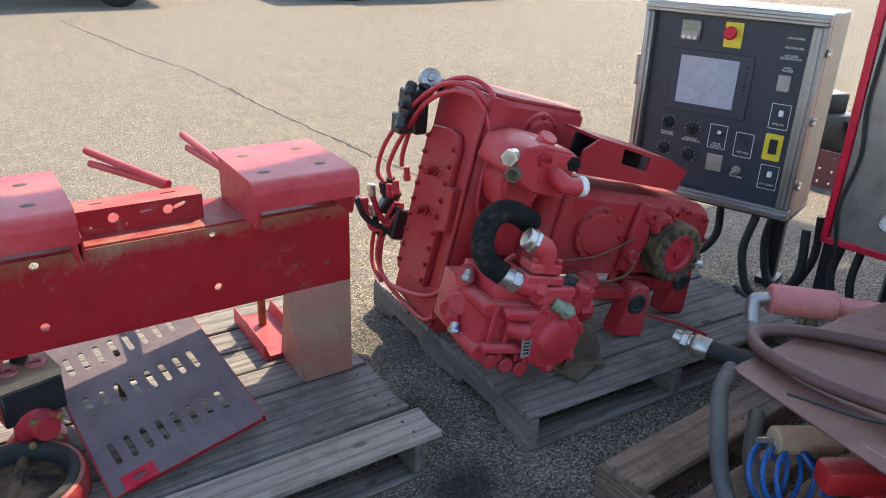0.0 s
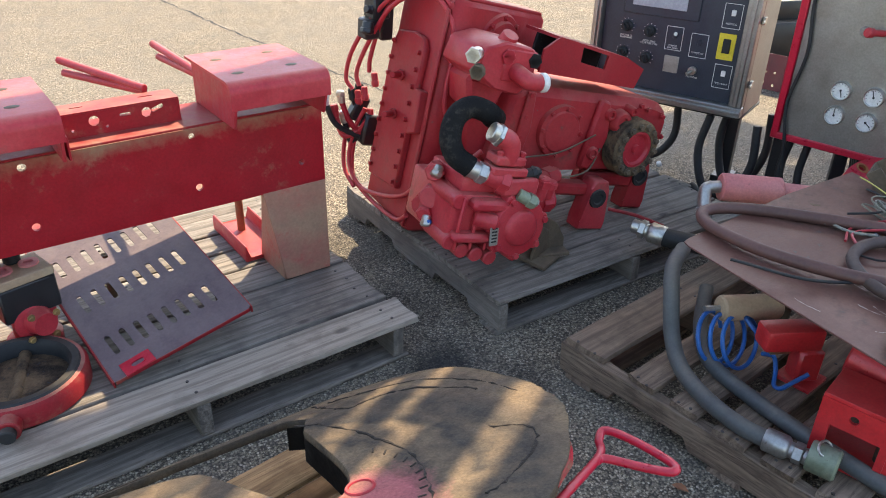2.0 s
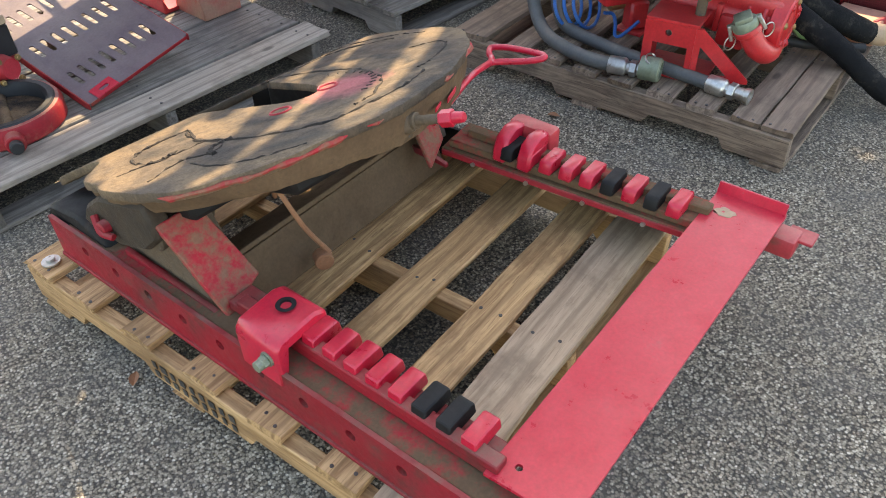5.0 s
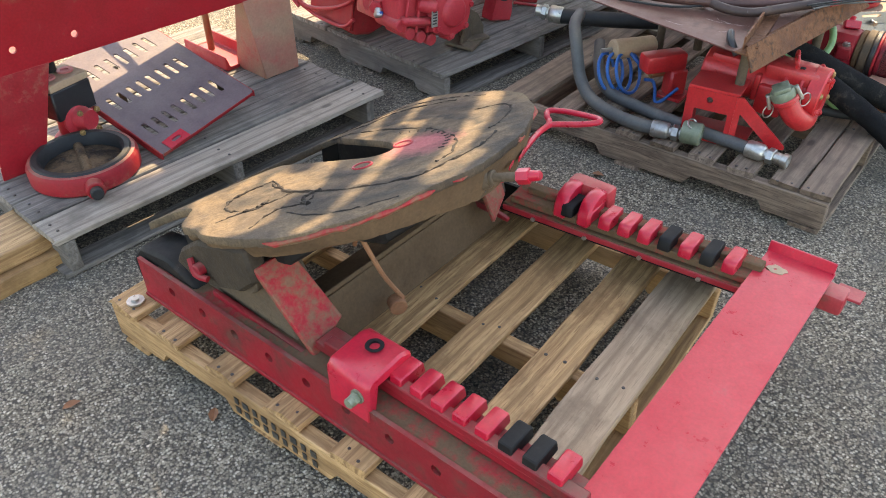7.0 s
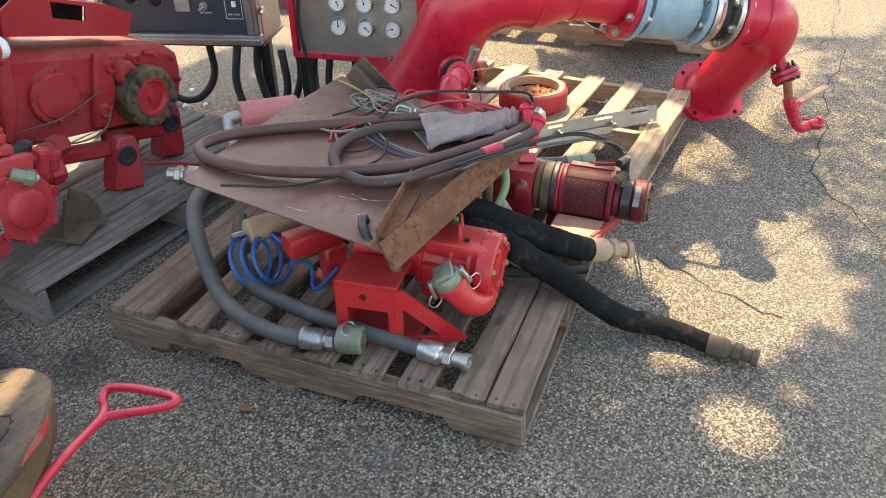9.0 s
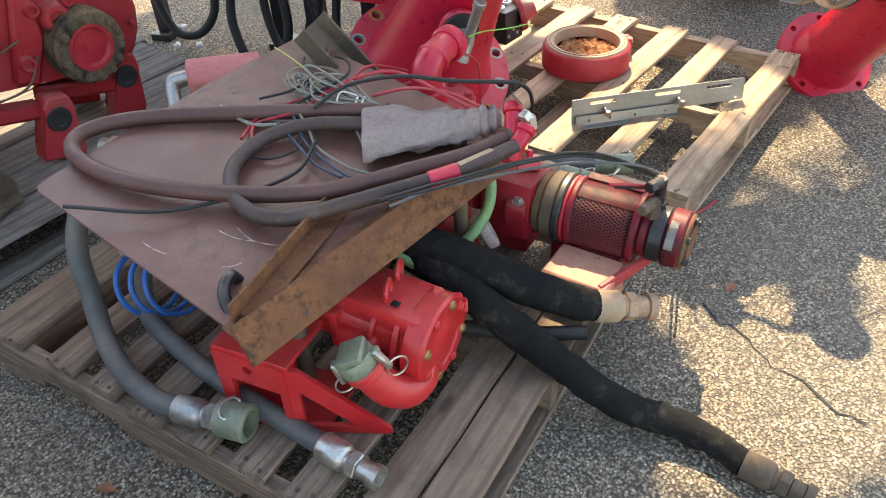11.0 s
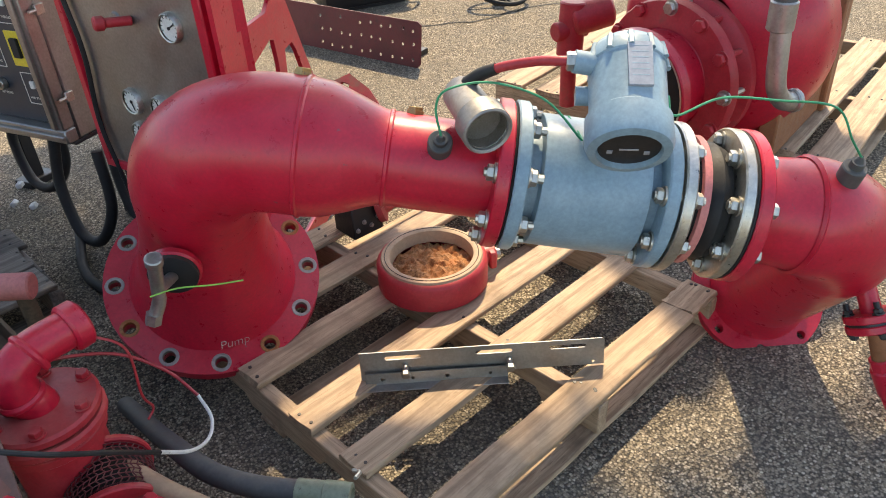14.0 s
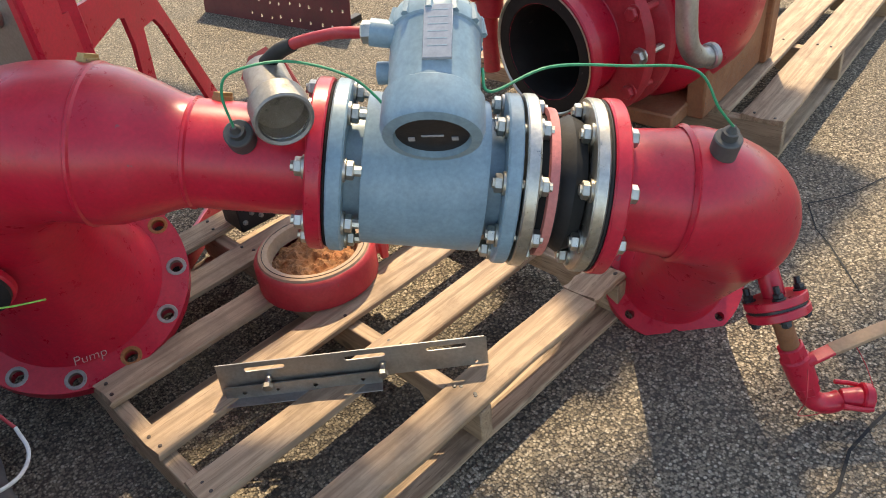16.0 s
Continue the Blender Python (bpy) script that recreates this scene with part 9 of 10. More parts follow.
def words(x, z, text, size=0.013, material=WHITE):
    cu = bpy.data.curves.new("writing", "FONT")
    cu.body, cu.size, cu.extrude, cu.align_x, cu.space_line = text, size, 0.0002, "CENTER", 0.9
    cu.materials.append(material)
    ob = new("writing", cu)
    ob.parent = face
    ob.matrix_basis = pose(x, FY + 0.0012, z, 90, 0, 180)
    return ob


def outline(x, z, sx, sz, w=0.002):
    for cx, cz, a, b in ((x, z + sz / 2, sx, w), (x, z - sz / 2, sx, w), (x - sx / 2, z, w, sz), (x + sx / 2, z, w, sz)):
        on_panel("frame_line", cx, cz, a, b, 0.0012, WHITE, bev=0)


on_panel("screen_bezel", 0.415, 0.875, 0.335, 0.255, 0.006, PANEL)
on_panel("screen", 0.425, 0.880, 0.242, 0.196, 0.0075, SCREEN, "blank grey display")
for k in range(7):
    on_panel("key", 0.272, 0.955 - 0.018 * k, 0.008, 0.008, 0.008, BLACK, bev=0.001)
t = on_panel("hour_meter", 0.521, 1.078, 0.082, 0.085, 0.02, ALU, "grey hour meter", 0.008)
on_panel("meter_window", 0.521, 1.093, 0.058, 0.036, 0.0215, OLIVE, bev=0.001, parent=t)
for k in (-1, 0, 1):
    on_panel("button", 0.521 + 0.024 * k, 1.05, 0.014, 0.012, 0.024, WHITE, parent=t)
es = on_panel("stop_plate", 0.350, 1.075, 0.072, 0.098, 0.004, YELLOW, "yellow stop plate")
bm = bm_new()
rod(bm, (0.352, FY, 1.085), (0.352, FY + 0.03, 1.085), 0.014, seg=16)
rod(bm, (0.352, FY + 0.028, 1.085), (0.352, FY + 0.05, 1.085), 0.026, seg=22, bev=0.008)
part("stop_button", bm, RED_CLEAN, es, "red mushroom button")
words(0.350, 1.042, "EMERGENCY\nKILL", 0.011, BLACK)
words(0.115, 1.083, "UPS POWER", 0.012)
words(0.115, 1.048, "ACE ONLINE", 0.012)
words(0.12, 1.018, "WIRELESS\nGATEWAY ON", 0.012)
words(0.122, 0.972, "MAIN\nPOWER", 0.012)
mp = on_panel("main_switch", 0.125, 0.918, 0.05, 0.065, 0.012, ALU, "grey guarded switch", 0.003)
for x, z, lab in ((0.559, 0.690, "DISCHARGE\nPUMP DRIVE"), (0.452, 0.680, "DISCHARGE\nVALVE POSITION"), (0.565, 0.575, ""), (0.455, 0.565, "")):
    bm = bm_new()
    lathe(bm, [(0.024, 0.0), (0.024, 0.012), (0.018, 0.016), (0.017, 0.03), (0, 0.03)], axis_m((x, FY, z), (x, FY + 1, z)), 18)
    box(bm, (0.007, 0.012, 0.032), pose(x, FY + 0.034, z, 0, 25, 0), 0.001)
    kb = part("knob", bm, BLACK, face, "black rotary knob")
    for k in range(9):
        a = radians(-130 + 32 * k)
        on_panel("tick", x + 0.031 * math.sin(a), z + 0.031 * math.cos(a), 0.0028, 0.0028, 0.0012, WHITE, bev=0)
    if lab:
        words(x, z - 0.046, lab, 0.0105)
for x, z, lab in ((0.342, 0.665, "MASTER\nSUCTION"), (0.232, 0.650, "THROTTLE"), (0.116, 0.788, "WIRELESS"), (0.112, 0.54, "HYD START")):
    outline(x, z, 0.072, 0.098)
    on_panel("rocker", x - 0.004, z + 0.014, 0.018, 0.024, 0.008, WHITE if z > 0.7 or z < 0.6 else PANEL)
    words(x, z - 0.034, lab, 0.0105)
bm = bm_new()
rod(bm, (0.338, FY, 0.682), (0.33, FY + 0.03, 0.69), 0.005, seg=8)
rod(bm, (0.328, FY + 0.028, 0.69), (0.326, FY + 0.038, 0.693), 0.008, seg=10)
part("toggle", bm, ZINC, face)
yl = on_panel("lamp_plate", 0.118, 0.664, 0.070, 0.108, 0.004, YELLOW, "yellow switch plate")
on_panel("rocker_switch", 0.116, 0.668, 0.03, 0.058, 0.014, BLACK, parent=yl)
words(0.118, 0.622, "LAMP", 0.011, BLACK)
on_panel("blank_plate", 0.338, 0.555, 0.066, 0.072, 0.003, ALU, "grey blank plate")
bm = bm_new()
rod(bm, (0.238, FY, 0.545), (0.238, FY + 0.02, 0.545), 0.018, seg=18, bev=0.002)
rod(bm, (0.238, FY + 0.018, 0.545), (0.25, FY + 0.04, 0.535), 0.008, seg=10)
part("network_socket", bm, ZINC, face)
words(0.238, 0.512, "NETWORK", 0.0105)
for z in (Z0 + 0.14, Z1 - 0.14, (Z0 + Z1) / 2):
    bm = bm_new()
    box(bm, (0.012, 0.03, 0.03), pose(-0.008, -0.035, z), 0.002)
    rod(bm, (-0.012, -0.02, z), (-0.012, 0.005, z), 0.005, seg=8)
    part("latch", bm, ZINC, cab)
bm = bm_new()
rod(bm, (W_ + 0.006, 0.01, 0.83), (W_ + 0.006, 0.01, 0.96), 0.008, seg=10)
part("handle", bm, STEEL, cab)
for x in (0.08, W_ - 0.08):
    bm = bm_new()
    box(bm, (0.05, 0.05, Z0 - 0.05), pose(x, -0.26, (Z0 - 0.05) / 2 + 0.03), 0.003)
    box(bm, (0.09, 0.12, 0.03), pose(x, -0.26, 0.015), 0.003)
    part("stand_leg", bm, BLACK_PAINT, cab)
bm = bm_new()
box(bm, (W_, 0.30, 0.012), pose(W_ / 2, -0.16, Z0 - 0.007), 0.002)
part("base_tray", bm, BLACK_PAINT, cab)
lp = thing("cable_loops", BXM @ pose(0.25, -0.12, 0.0), "black cable loops hanging below the control cabinet", "cable")
rl2 = random.Random(31)
for k in range(3):
    x, y = rl2.uniform(-0.25, 0.35), rl2.uniform(-0.12, 0.12)
    w = rl2.uniform(0.06, 0.14)
    bm = bm_new()
    tube(bm, [(x - w, y, Z0 - 0.02), (x - w * 1.1, y + 0.02, 0.18), (x - w * 0.4, y + 0.04, 0.03 + 0.02 * (k % 3)), (x + w * 0.6, y + 0.03, 0.03 + 0.02 * (k % 3)), (x + w * 1.2, y, 0.2), (x + w, y - 0.02, Z0 - 0.02)], rl2.choice([0.007, 0.012, 0.018]), 10)
    part("cable", bm, BLACK, lp)
bm = bm_new()
tube(bm, [(-0.1, 0.10, 0.03), (-0.35, 0.30, 0.02), (-0.65, 0.36, 0.02), (-0.85, 0.50, 0.02)], 0.016, 10)
part("cable", bm, BLACK, lp)
for k, p in enumerate(((0.12, 0.10, 0.16), (0.06, 0.12, 0.10), (0.16, 0.12, 0.09))):
    bm = bm_new()
    box(bm, (0.022, 0.03, 0.018), pose(*p, 0, 20 * k, 30), 0.004)
    part("plug", bm, WHITE, lp)

# ---- gauge panel ----
PM = pose(2.99, 1.853, 0.0, 0, 0, -70.6)
gp = thing("gauge_panel", PM, "stainless gauge panel with round dials in a red steel frame", "gauge panel")
bm = bm_new()
box(bm, (0.545, 0.10, 0.88), pose(0.07, 0.05, 0.80), 0.006)
part("plate", bm, STAINLESS, gp)
for cx, cz, sx, sz in ((0.07, 0.352, 0.60, 0.028), (-0.215, 0.80, 0.03, 0.92), (0.352, 0.80, 0.03, 0.92)):
    bm = bm_new()
    box(bm, (sx, 0.13, sz), pose(cx, 0.055, cz), 0.004)
    part("frame_bar", bm, RED_CLEAN, gp)
for x, z in ((-0.005, 0.585), (0.114, 0.585), (0.233, 0.587), (-0.006, 0.487), (0.112, 0.487), (0.232, 0.489), (0.238, 0.818), (0.115, 0.70), (-0.005, 0.70)):
    if z == 0.70:
        continue
    bm = bm_new()
    lathe(bm, [(0.031, 0.014), (0.034, 0.016), (0.037, 0.012), (0.038, 0.0)], axis_m((x, 0, z), (x, -1, z)), 28)
    dial = part("gauge", bm, ZINC, gp, "round pressure gauge with a steel rim")
    bm = bm_new()
    lathe(bm, [(0, 0.010), (0.0315, 0.010)], axis_m((x, 0, z), (x, -1, z)), 24)
    part("dial_face", bm, WHITE, dial, "white dial")
    bm = bm_new()
    a = radians(random.Random(int(x * 1000) + int(z * 977)).uniform(0, 360))
    box(bm, (0.030, 0.0015, 0.0028), pose(x + 0.010 * math.cos(a), -0.0122, z + 0.010 * math.sin(a), 0, -math.degrees(a), 0))
    rod(bm, (x, -0.011, z), (x, -0.014, z), 0.004, seg=10)
    for k in range(10):
        b = radians(-45 + 27 * k)
        box(bm, (0.0055, 0.0012, 0.0014), pose(x + 0.0265 * math.cos(b), -0.0112, z + 0.0265 * math.sin(b), 0, -math.degrees(b), 0))
    part("pointer", bm, BLACK, dial)
bm = bm_new()
rod(bm, (0.085, -0.002, 0.815), (0.06, -0.06, 0.822), 0.012, seg=14, bev=0.002)
rod(bm, (0.06, -0.06, 0.822), (0.05, -0.085, 0.825), 0.018, seg=14, bev=0.004)
part("pull_knob", bm, RED, gp)
bm = bm_new()
lathe(bm, [(0, 0.006), (0.016, 0.006), (0.02, 0)], axis_m((0.02, 0, 0.81), (0.02, -1, 0.81)), 20)
part("blank_cap", bm, ALU, gp)
for x in (-0.205, 0.345):
    bm = bm_new()
    box(bm, (0.05, 0.08, 0.34), pose(x, 0.08, 0.17), 0.004)
    part("stand_leg", bm, BLACK_PAINT, gp)
bm = bm_new()
tube(bm, [(-0.17, -0.01, 1.2), (-0.18, -0.012, 0.9), (-0.16, -0.012, 0.7), (-0.19, -0.012, 0.5), (-0.17, -0.012, 0.36), (-0.12, 0.0, 0.10), (-0.02, 0.02, 0.03)], 0.007, 8)
part("cable", bm, BLACK, gp)
for k in range(2):
    bm = bm_new()
    tube(bm, [(-0.16 + 0.07 * k, 0.06, 0.34), (-0.17 + 0.08 * k, 0.03, 0.18), (-0.10 + 0.08 * k, 0.0, 0.03), (0.02 + 0.08 * k, 0.02, 0.03)], 0.016, 10)
    part("drop_hose", bm, BLACK, gp)
# red open frame beside the gauge panel
fr = thing("red_side_frame", pose(3.175, 1.53, 0.0, 0, 0, 45), "red laser-cut steel side frame with triangular openings", "steel frame")
bm = bm_new()
SF = 0.88
plate_with_holes(bm, [(x * SF, z) for x, z in ((-0.12, 0.02), (0.70, 0.02), (0.70, 0.14), (0.655, 0.35), (0.37, 0.83), (0.36, 1.25), (-0.12, 1.25))],
                 [[(x * SF, z) for x, z in hole_] for hole_ in (((0.0, 0.80), (0.22, 0.79), (0.265, 0.81), (0.27, 0.86), (0.26, 1.18), (0.02, 1.18)), ((-0.02, 0.62), (0.0, 0.69), (0.22, 0.72), (0.25, 0.71), (0.26, 0.64), (0.20, 0.30), (0.0, 0.30)), ((0.33, 0.66), (0.40, 0.66), (0.43, 0.63), (0.59, 0.34), (0.52, 0.28), (0.30, 0.50)), ((0.0, 0.22), (0.18, 0.23), (0.5, 0.19), (0.62, 0.1), (0.02, 0.1)))], 0.012, pose(0, 0, 0, 90, 0, 0))
part("side_plate", bm, RED_CLEAN, fr)
bm = bm_new()
box(bm, (0.10, 0.30, 0.02), pose(0.06, 0.14, 0.01), 0.002)
box(bm, (0.05, 0.05, 0.9), pose(0.12, 0.30, 0.45), 0.004)
part("rear_post", bm, BLACK_PAINT, fr)
for k in range(4):
    bm = bm_new()
    tube(bm, [(0.10 + 0.06 * k, 0.20, 0.9), (0.12 + 0.06 * k, 0.24, 0.5), (0.16 + 0.05 * k, 0.20, 0.15), (0.24 + 0.06 * k, 0.25, 0.04)], 0.02, 10)
    part("hose", bm, BLACK, fr)
# ---- large pump on the pale pallet ----
EM = pose(4.87, 0.80, 0.0, 0, 0, 14)
DE = 0.1325
bp = thing("large_pump", EM, "large red centrifugal pump with an open suction flange", "pump")
ED = Vector((-0.95, 0.22, 0.0)).normalized()
mc = Vector((-0.40, 0.575, DE + 0.275))
bm = bm_new()
lathe(bm, [(0.14, 0.02), (0.186, 0.02), (0.19, 0.016), (0.19, -0.016), (0.18, -0.02), (0.165, -0.03), (0.16, -0.12), (0.18, -0.14)], axis_m(mc, mc + ED), 48)
part("suction_flange", bm, RED_CLEAN, bp)
# bore and face ring coloured near black to read as a dark opening
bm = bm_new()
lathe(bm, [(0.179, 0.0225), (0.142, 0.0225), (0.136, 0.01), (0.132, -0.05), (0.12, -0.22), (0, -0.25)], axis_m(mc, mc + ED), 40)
part("bore", bm, BLACK_AND_SHADE, bp, "rusty pipe bore coloured near black")
bm = bm_new()
lathe(bm, [(0.182, 0.021), (0.187, 0.026), (0.182, 0.027), (0.178, 0.022)], axis_m(mc, mc + ED), 48)
part("rim_seal", bm, ZINC, bp, "bright rim")
bm = bm_new()
lathe(bm, [(0.165, -0.12), (0.245, -0.13), (0.25, -0.14), (0.25, -0.165), (0.22, -0.175), (0.20, -0.20), (0.245, -0.225), (0.25, -0.23), (0.25, -0.255), (0.23, -0.26)], axis_m(mc, mc + ED), 48)
part("bolted_ring", bm, RED, bp)
for k in range(12):
    bm = bm_new()
    a = 2 * math.pi * k / 12
    q = axis_m(mc, mc + ED) @ Vector((0.228 * math.cos(a), 0.228 * math.sin(a), -0.13))
    bolt(bm, q, ED, 0.02, 0.018)
    rod(bm, q, q - ED * 0.13, 0.011, seg=8)
    part("ring_bolt", bm, RED if k % 3 else ZINC, bp)
bm = bm_new()
lathe(bm, [(0.18, -0.25), (0.28, -0.27), (0.34, -0.33), (0.36, -0.42), (0.35, -0.52), (0.29, -0.59), (0.2, -0.62), (0, -0.63)], axis_m(mc + Vector((0, 0, 0.09)), mc + Vector((0, 0, 0.09)) + ED), 56)
part("volute", bm, RED_CLEAN, bp)
bm = bm_new()
c = mc + ED * -0.5
box(bm, (0.50, 0.06, 0.32), Matrix.Translation((c.x + 0.06, c.y - 0.22, DE + 0.16)), 0.006)
box(bm, (0.07, 0.5, 0.62), Matrix.Translation((c.x + 0.32, c.y - 0.02, DE + 0.31)), 0.006)
box(bm, (0.40, 0.40, 0.05), Matrix.Translation((c.x - 0.1, c.y, DE + 0.025)), 0.006)
part("pump_cradle", bm, RUST, bp, "dark rusty steel cradle")
bm = bm_new()
p = EM.inverted() @ Vector((4.415, 0.845, 0.62))
tube(bm, [p + Vector((0.02, 0.05, 0.45)), p + Vector((0.0, 0.02, 0.12))], 0.032, 16, smooth=False)
part("vent_hose", bm, HOSE_GREY, bp)
bm = bm_new()
tube(bm, [p + Vector((0.0, 0.02, 0.14)), p + Vector((-0.004, 0.01, 0.0)), p + Vector((0.0, 0.0, -0.10)), p + Vector((0.03, -0.015, -0.15)), p + Vector((0.075, -0.03, -0.165))], 0.027, 16)
rod(bm, p + Vector((0.0, 0.02, 0.05)), p + Vector((0.0, 0.02, 0.13)), 0.036, seg=16, bev=0.004)
rod(bm, p + Vector((0.07, -0.028, -0.164)), p + Vector((0.09, -0.036, -0.166)), 0.034, seg=16, bev=0.004)
part("steel_elbow", bm, STEEL, bp)
bm = bm_new()
q = Vector((-0.07, 1.02, DE + 0.20))
rod(bm, q, q + Vector((0.02, 0.0, 0.20)), 0.05, seg=18, bev=0.006)
rod(bm, q + Vector((0, 0, 0.13)), q + Vector((0.12, -0.1, 0.16)), 0.06, seg=18, bev=0.01)
rod(bm, q + Vector((-0.06, 0.03, 0.10)), q + Vector((0.06, -0.03, 0.10)), 0.035, seg=14, bev=0.004)
rod(bm, q - Vector((0, 0, 0.20)), q, 0.03, seg=12)
part("bleed_valve", bm, RED, bp)

# perforated red plate standing beyond
pf = thing("perforated_plate", pose(4.44, 3.20, 0.0, 0, 0, -72), "dark red perforated steel plate standing on the asphalt", "steel plate")
bm = bm_new()
hs = []
rp = random.Random(17)
for k in range(10):
    for j in range(3):
        if rp.random() < 0.82:
            hs.append(circle(0.06 + 0.068 * k + rp.uniform(-0.008, 0.008), 0.035 + 0.072 * j + rp.uniform(-0.006, 0.006), 0.0085, 8))
plate_with_holes(bm, [(-0.3, 0), (0.70, 0), (0.72, 0.02), (0.72, 0.21), (0.70, 0.225), (-0.3, 0.225)], hs, 0.006, pose(-0.3, 0, 0.0, 82, 0, 0))
part("plate", bm, DARK_RED, pf)
bm = bm_new()
box(bm, (0.04, 0.20, 0.03), pose(-0.45, 0.10, 0.015), 0.003)
box(bm, (0.04, 0.20, 0.03), pose(0.30, 0.10, 0.015), 0.003)
box(bm, (0.03, 0.03, 0.17), pose(-0.45, 0.06, 0.10), 0.003)
box(bm, (0.03, 0.03, 0.17), pose(0.30, 0.06, 0.10), 0.003)
part("foot_bar", bm, BLACK_PAINT, pf)
lk = thing("link_plate", pose(3.93, 2.62, 0.0, 0, 0, -78), "red lifting link plate with a hexagonal opening", "steel plate")
bm = bm_new()
plate_with_holes(bm, [(0, 0), (0.30, -0.04), (0.33, 0.05), (0.20, 0.12), (0.05, 0.16), (-0.02, 0.10)], [circle(0.06, 0.075, 0.045, 6)], 0.012, pose(0, 0, 0.06, 40, 0, 0))
part("plate", bm, RED_GRIMY, lk)
bm = bm_new()
rod(bm, (0.1, 0.03, 0.0), (0.1, 0.03, 0.08), 0.03, seg=12)
part("post", bm, BLACK_PAINT, lk)
sw = thing("steering_wheel", pose(5.55, 3.35, 0.0, 0, 0, 0), "black steering wheel lying in scrap on the asphalt", "steering wheel")
bm = bm_new()
tube(bm, [(0.17 * math.cos(a), 0.17 * math.sin(a), 0.10 + 0.06 * math.sin(a)) for a in [2 * math.pi * k / 28 for k in range(29)]], 0.014, 10, n=2)
for a in (0.3, 2.4, 4.5):
    rod(bm, (0, 0, 0.08), (0.17 * math.cos(a), 0.17 * math.sin(a), 0.10 + 0.06 * math.sin(a)), 0.010, seg=8)
rod(bm, (0, 0, 0.0), (0, 0, 0.10), 0.04, seg=16)
part("wheel", bm, BLACK, sw)
# dark machine block behind the perforated plate
eng = thing("engine_block", pose(4.98, 4.02, 0.0, 0, 0, -12) @ Matrix.Scale(0.8, 4), "black engine part standing in shade on the asphalt", "engine")
bm = bm_new()
box(bm, (0.7, 0.4, 0.34), (0, 0, 0.19), 0.03, 2)
box(bm, (0.3, 0.2, 0.18), (0.12, 0, 0.44), 0.02, 2)
box(bm, (0.6, 0.06, 0.04), (0, -0.15, 0.02), 0.004)
box(bm, (0.6, 0.06, 0.04), (0, 0.15, 0.02), 0.004)
part("block", bm, BLACK_PAINT, eng)
bm = bm_new()
tube(bm, [(0.2, -0.2, 0.3), (0.35, -0.28, 0.2), (0.42, -0.2, 0.1), (0.36, -0.1, 0.2)], 0.014, 8)
part("hose", bm, BLACK, eng)
bm = bm_new()
rod(bm, (0.3, -0.205, 0.22), (0.3, -0.26, 0.22), 0.06, seg=18, bev=0.006)
part("pulley", bm, RED, eng)

# ---- parked vehicles across the yard ----


def pickup(m, colour, label):
    ob = thing("parked_pickup", m, label, "vehicle", "parked vehicles")
    bm = bm_new()
    prism(bm, [(-2.7, 0.45), (2.6, 0.45), (2.75, 0.6), (2.7, 1.0), (1.3, 1.12), (0.6, 1.75), (-0.9, 1.78), (-1.05, 1.15), (-2.7, 1.15)], 1.85, pose(0, 0.92, 0, 90, 0, 0), bev=0.06)
    part("body", bm, colour, ob)
    for s in (-0.935, 0.935):
        bm = bm_new()
        prism(bm, [(-0.8, 1.2), (1.05, 1.2), (0.55, 1.66), (-0.78, 1.68)], 0.02, pose(0, s + (0.02 if s > 0 else 0.0), 0, 90, 0, 0))
        part("side_window", bm, BLACK_PAINT, ob)
    for x in (-1.75, 1.75):
        for y in (-0.82, 0.82):
            bm = bm_new()
            lathe(bm, [(0.22, -0.12), (0.36, -0.12), (0.40, -0.09), (0.40, 0.09), (0.36, 0.12), (0.22, 0.12)], pose(x, y, 0.40, 90, 0, 0), 36)
            w = part("tyre", bm, BLACK, ob)
            bm = bm_new()
            lathe(bm, [(0, -0.10), (0.06, -0.11), (0.16, -0.07), (0.22, -0.11), (0.23, 0.11), (0.16, 0.07), (0.06, 0.11), (0, 0.10)], pose(x, y, 0.40, 90, 0, 0), 24)
            part("rim", bm, STEEL, w)
    return ob


pickup(pose(-0.35, 14.6, 0, 0, 0, 8) @ pose(-0.9, 0, 0), BLACK_PAINT, "dark parked pickup truck across the yard")
pickup(pose(6.3, 15.6, 0, 0, 0, 8), BLACK_PAINT, "dark parked pickup truck across the yard")

# ---- cracks in the asphalt ----
TAR = paint("crack_shadow", (0.02, 0.02, 0.02), (0.035, 0.033, 0.03), (0.012, 0.012, 0.012), rough=(0.8, 0.95))


def crack(pts, w, seed):
    r = random.Random(seed)
    P = []
    for a, b in zip(pts, pts[1:]):
        n = max(3, int((Vector(b) - Vector(a)).length / 0.09))
        for k in range(n):
            t = k / n
            P.append(Vector((a[0] + (b[0] - a[0]) * t + r.uniform(-0.018, 0.018), a[1] + (b[1] - a[1]) * t + r.uniform(-0.018, 0.018), 0.0025)))
    P.append(Vector((*pts[-1], 0.0025)))
    bm = bm_new()
    L, R = [], []
    for k, q in enumerate(P):
        d = (P[min(k + 1, len(P) - 1)] - P[max(k - 1, 0)]).normalized()
        s = Vector((-d.y, d.x, 0)) * w * r.uniform(0.4, 1.2) * 0.5
        L.append(bm.verts.new(q + s))
        R.append(bm.verts.new(q - s))
    for k in range(len(P) - 1):
        bm.faces.new((L[k], R[k], R[k + 1], L[k + 1]))
    bmesh.ops.recalc_face_normals(bm, faces=bm.faces[:])
    ob = part("asphalt_crack", bm, TAR)
    return tagged(ob, "dark jagged crack in the asphalt", "crack", "cracks", "structure")


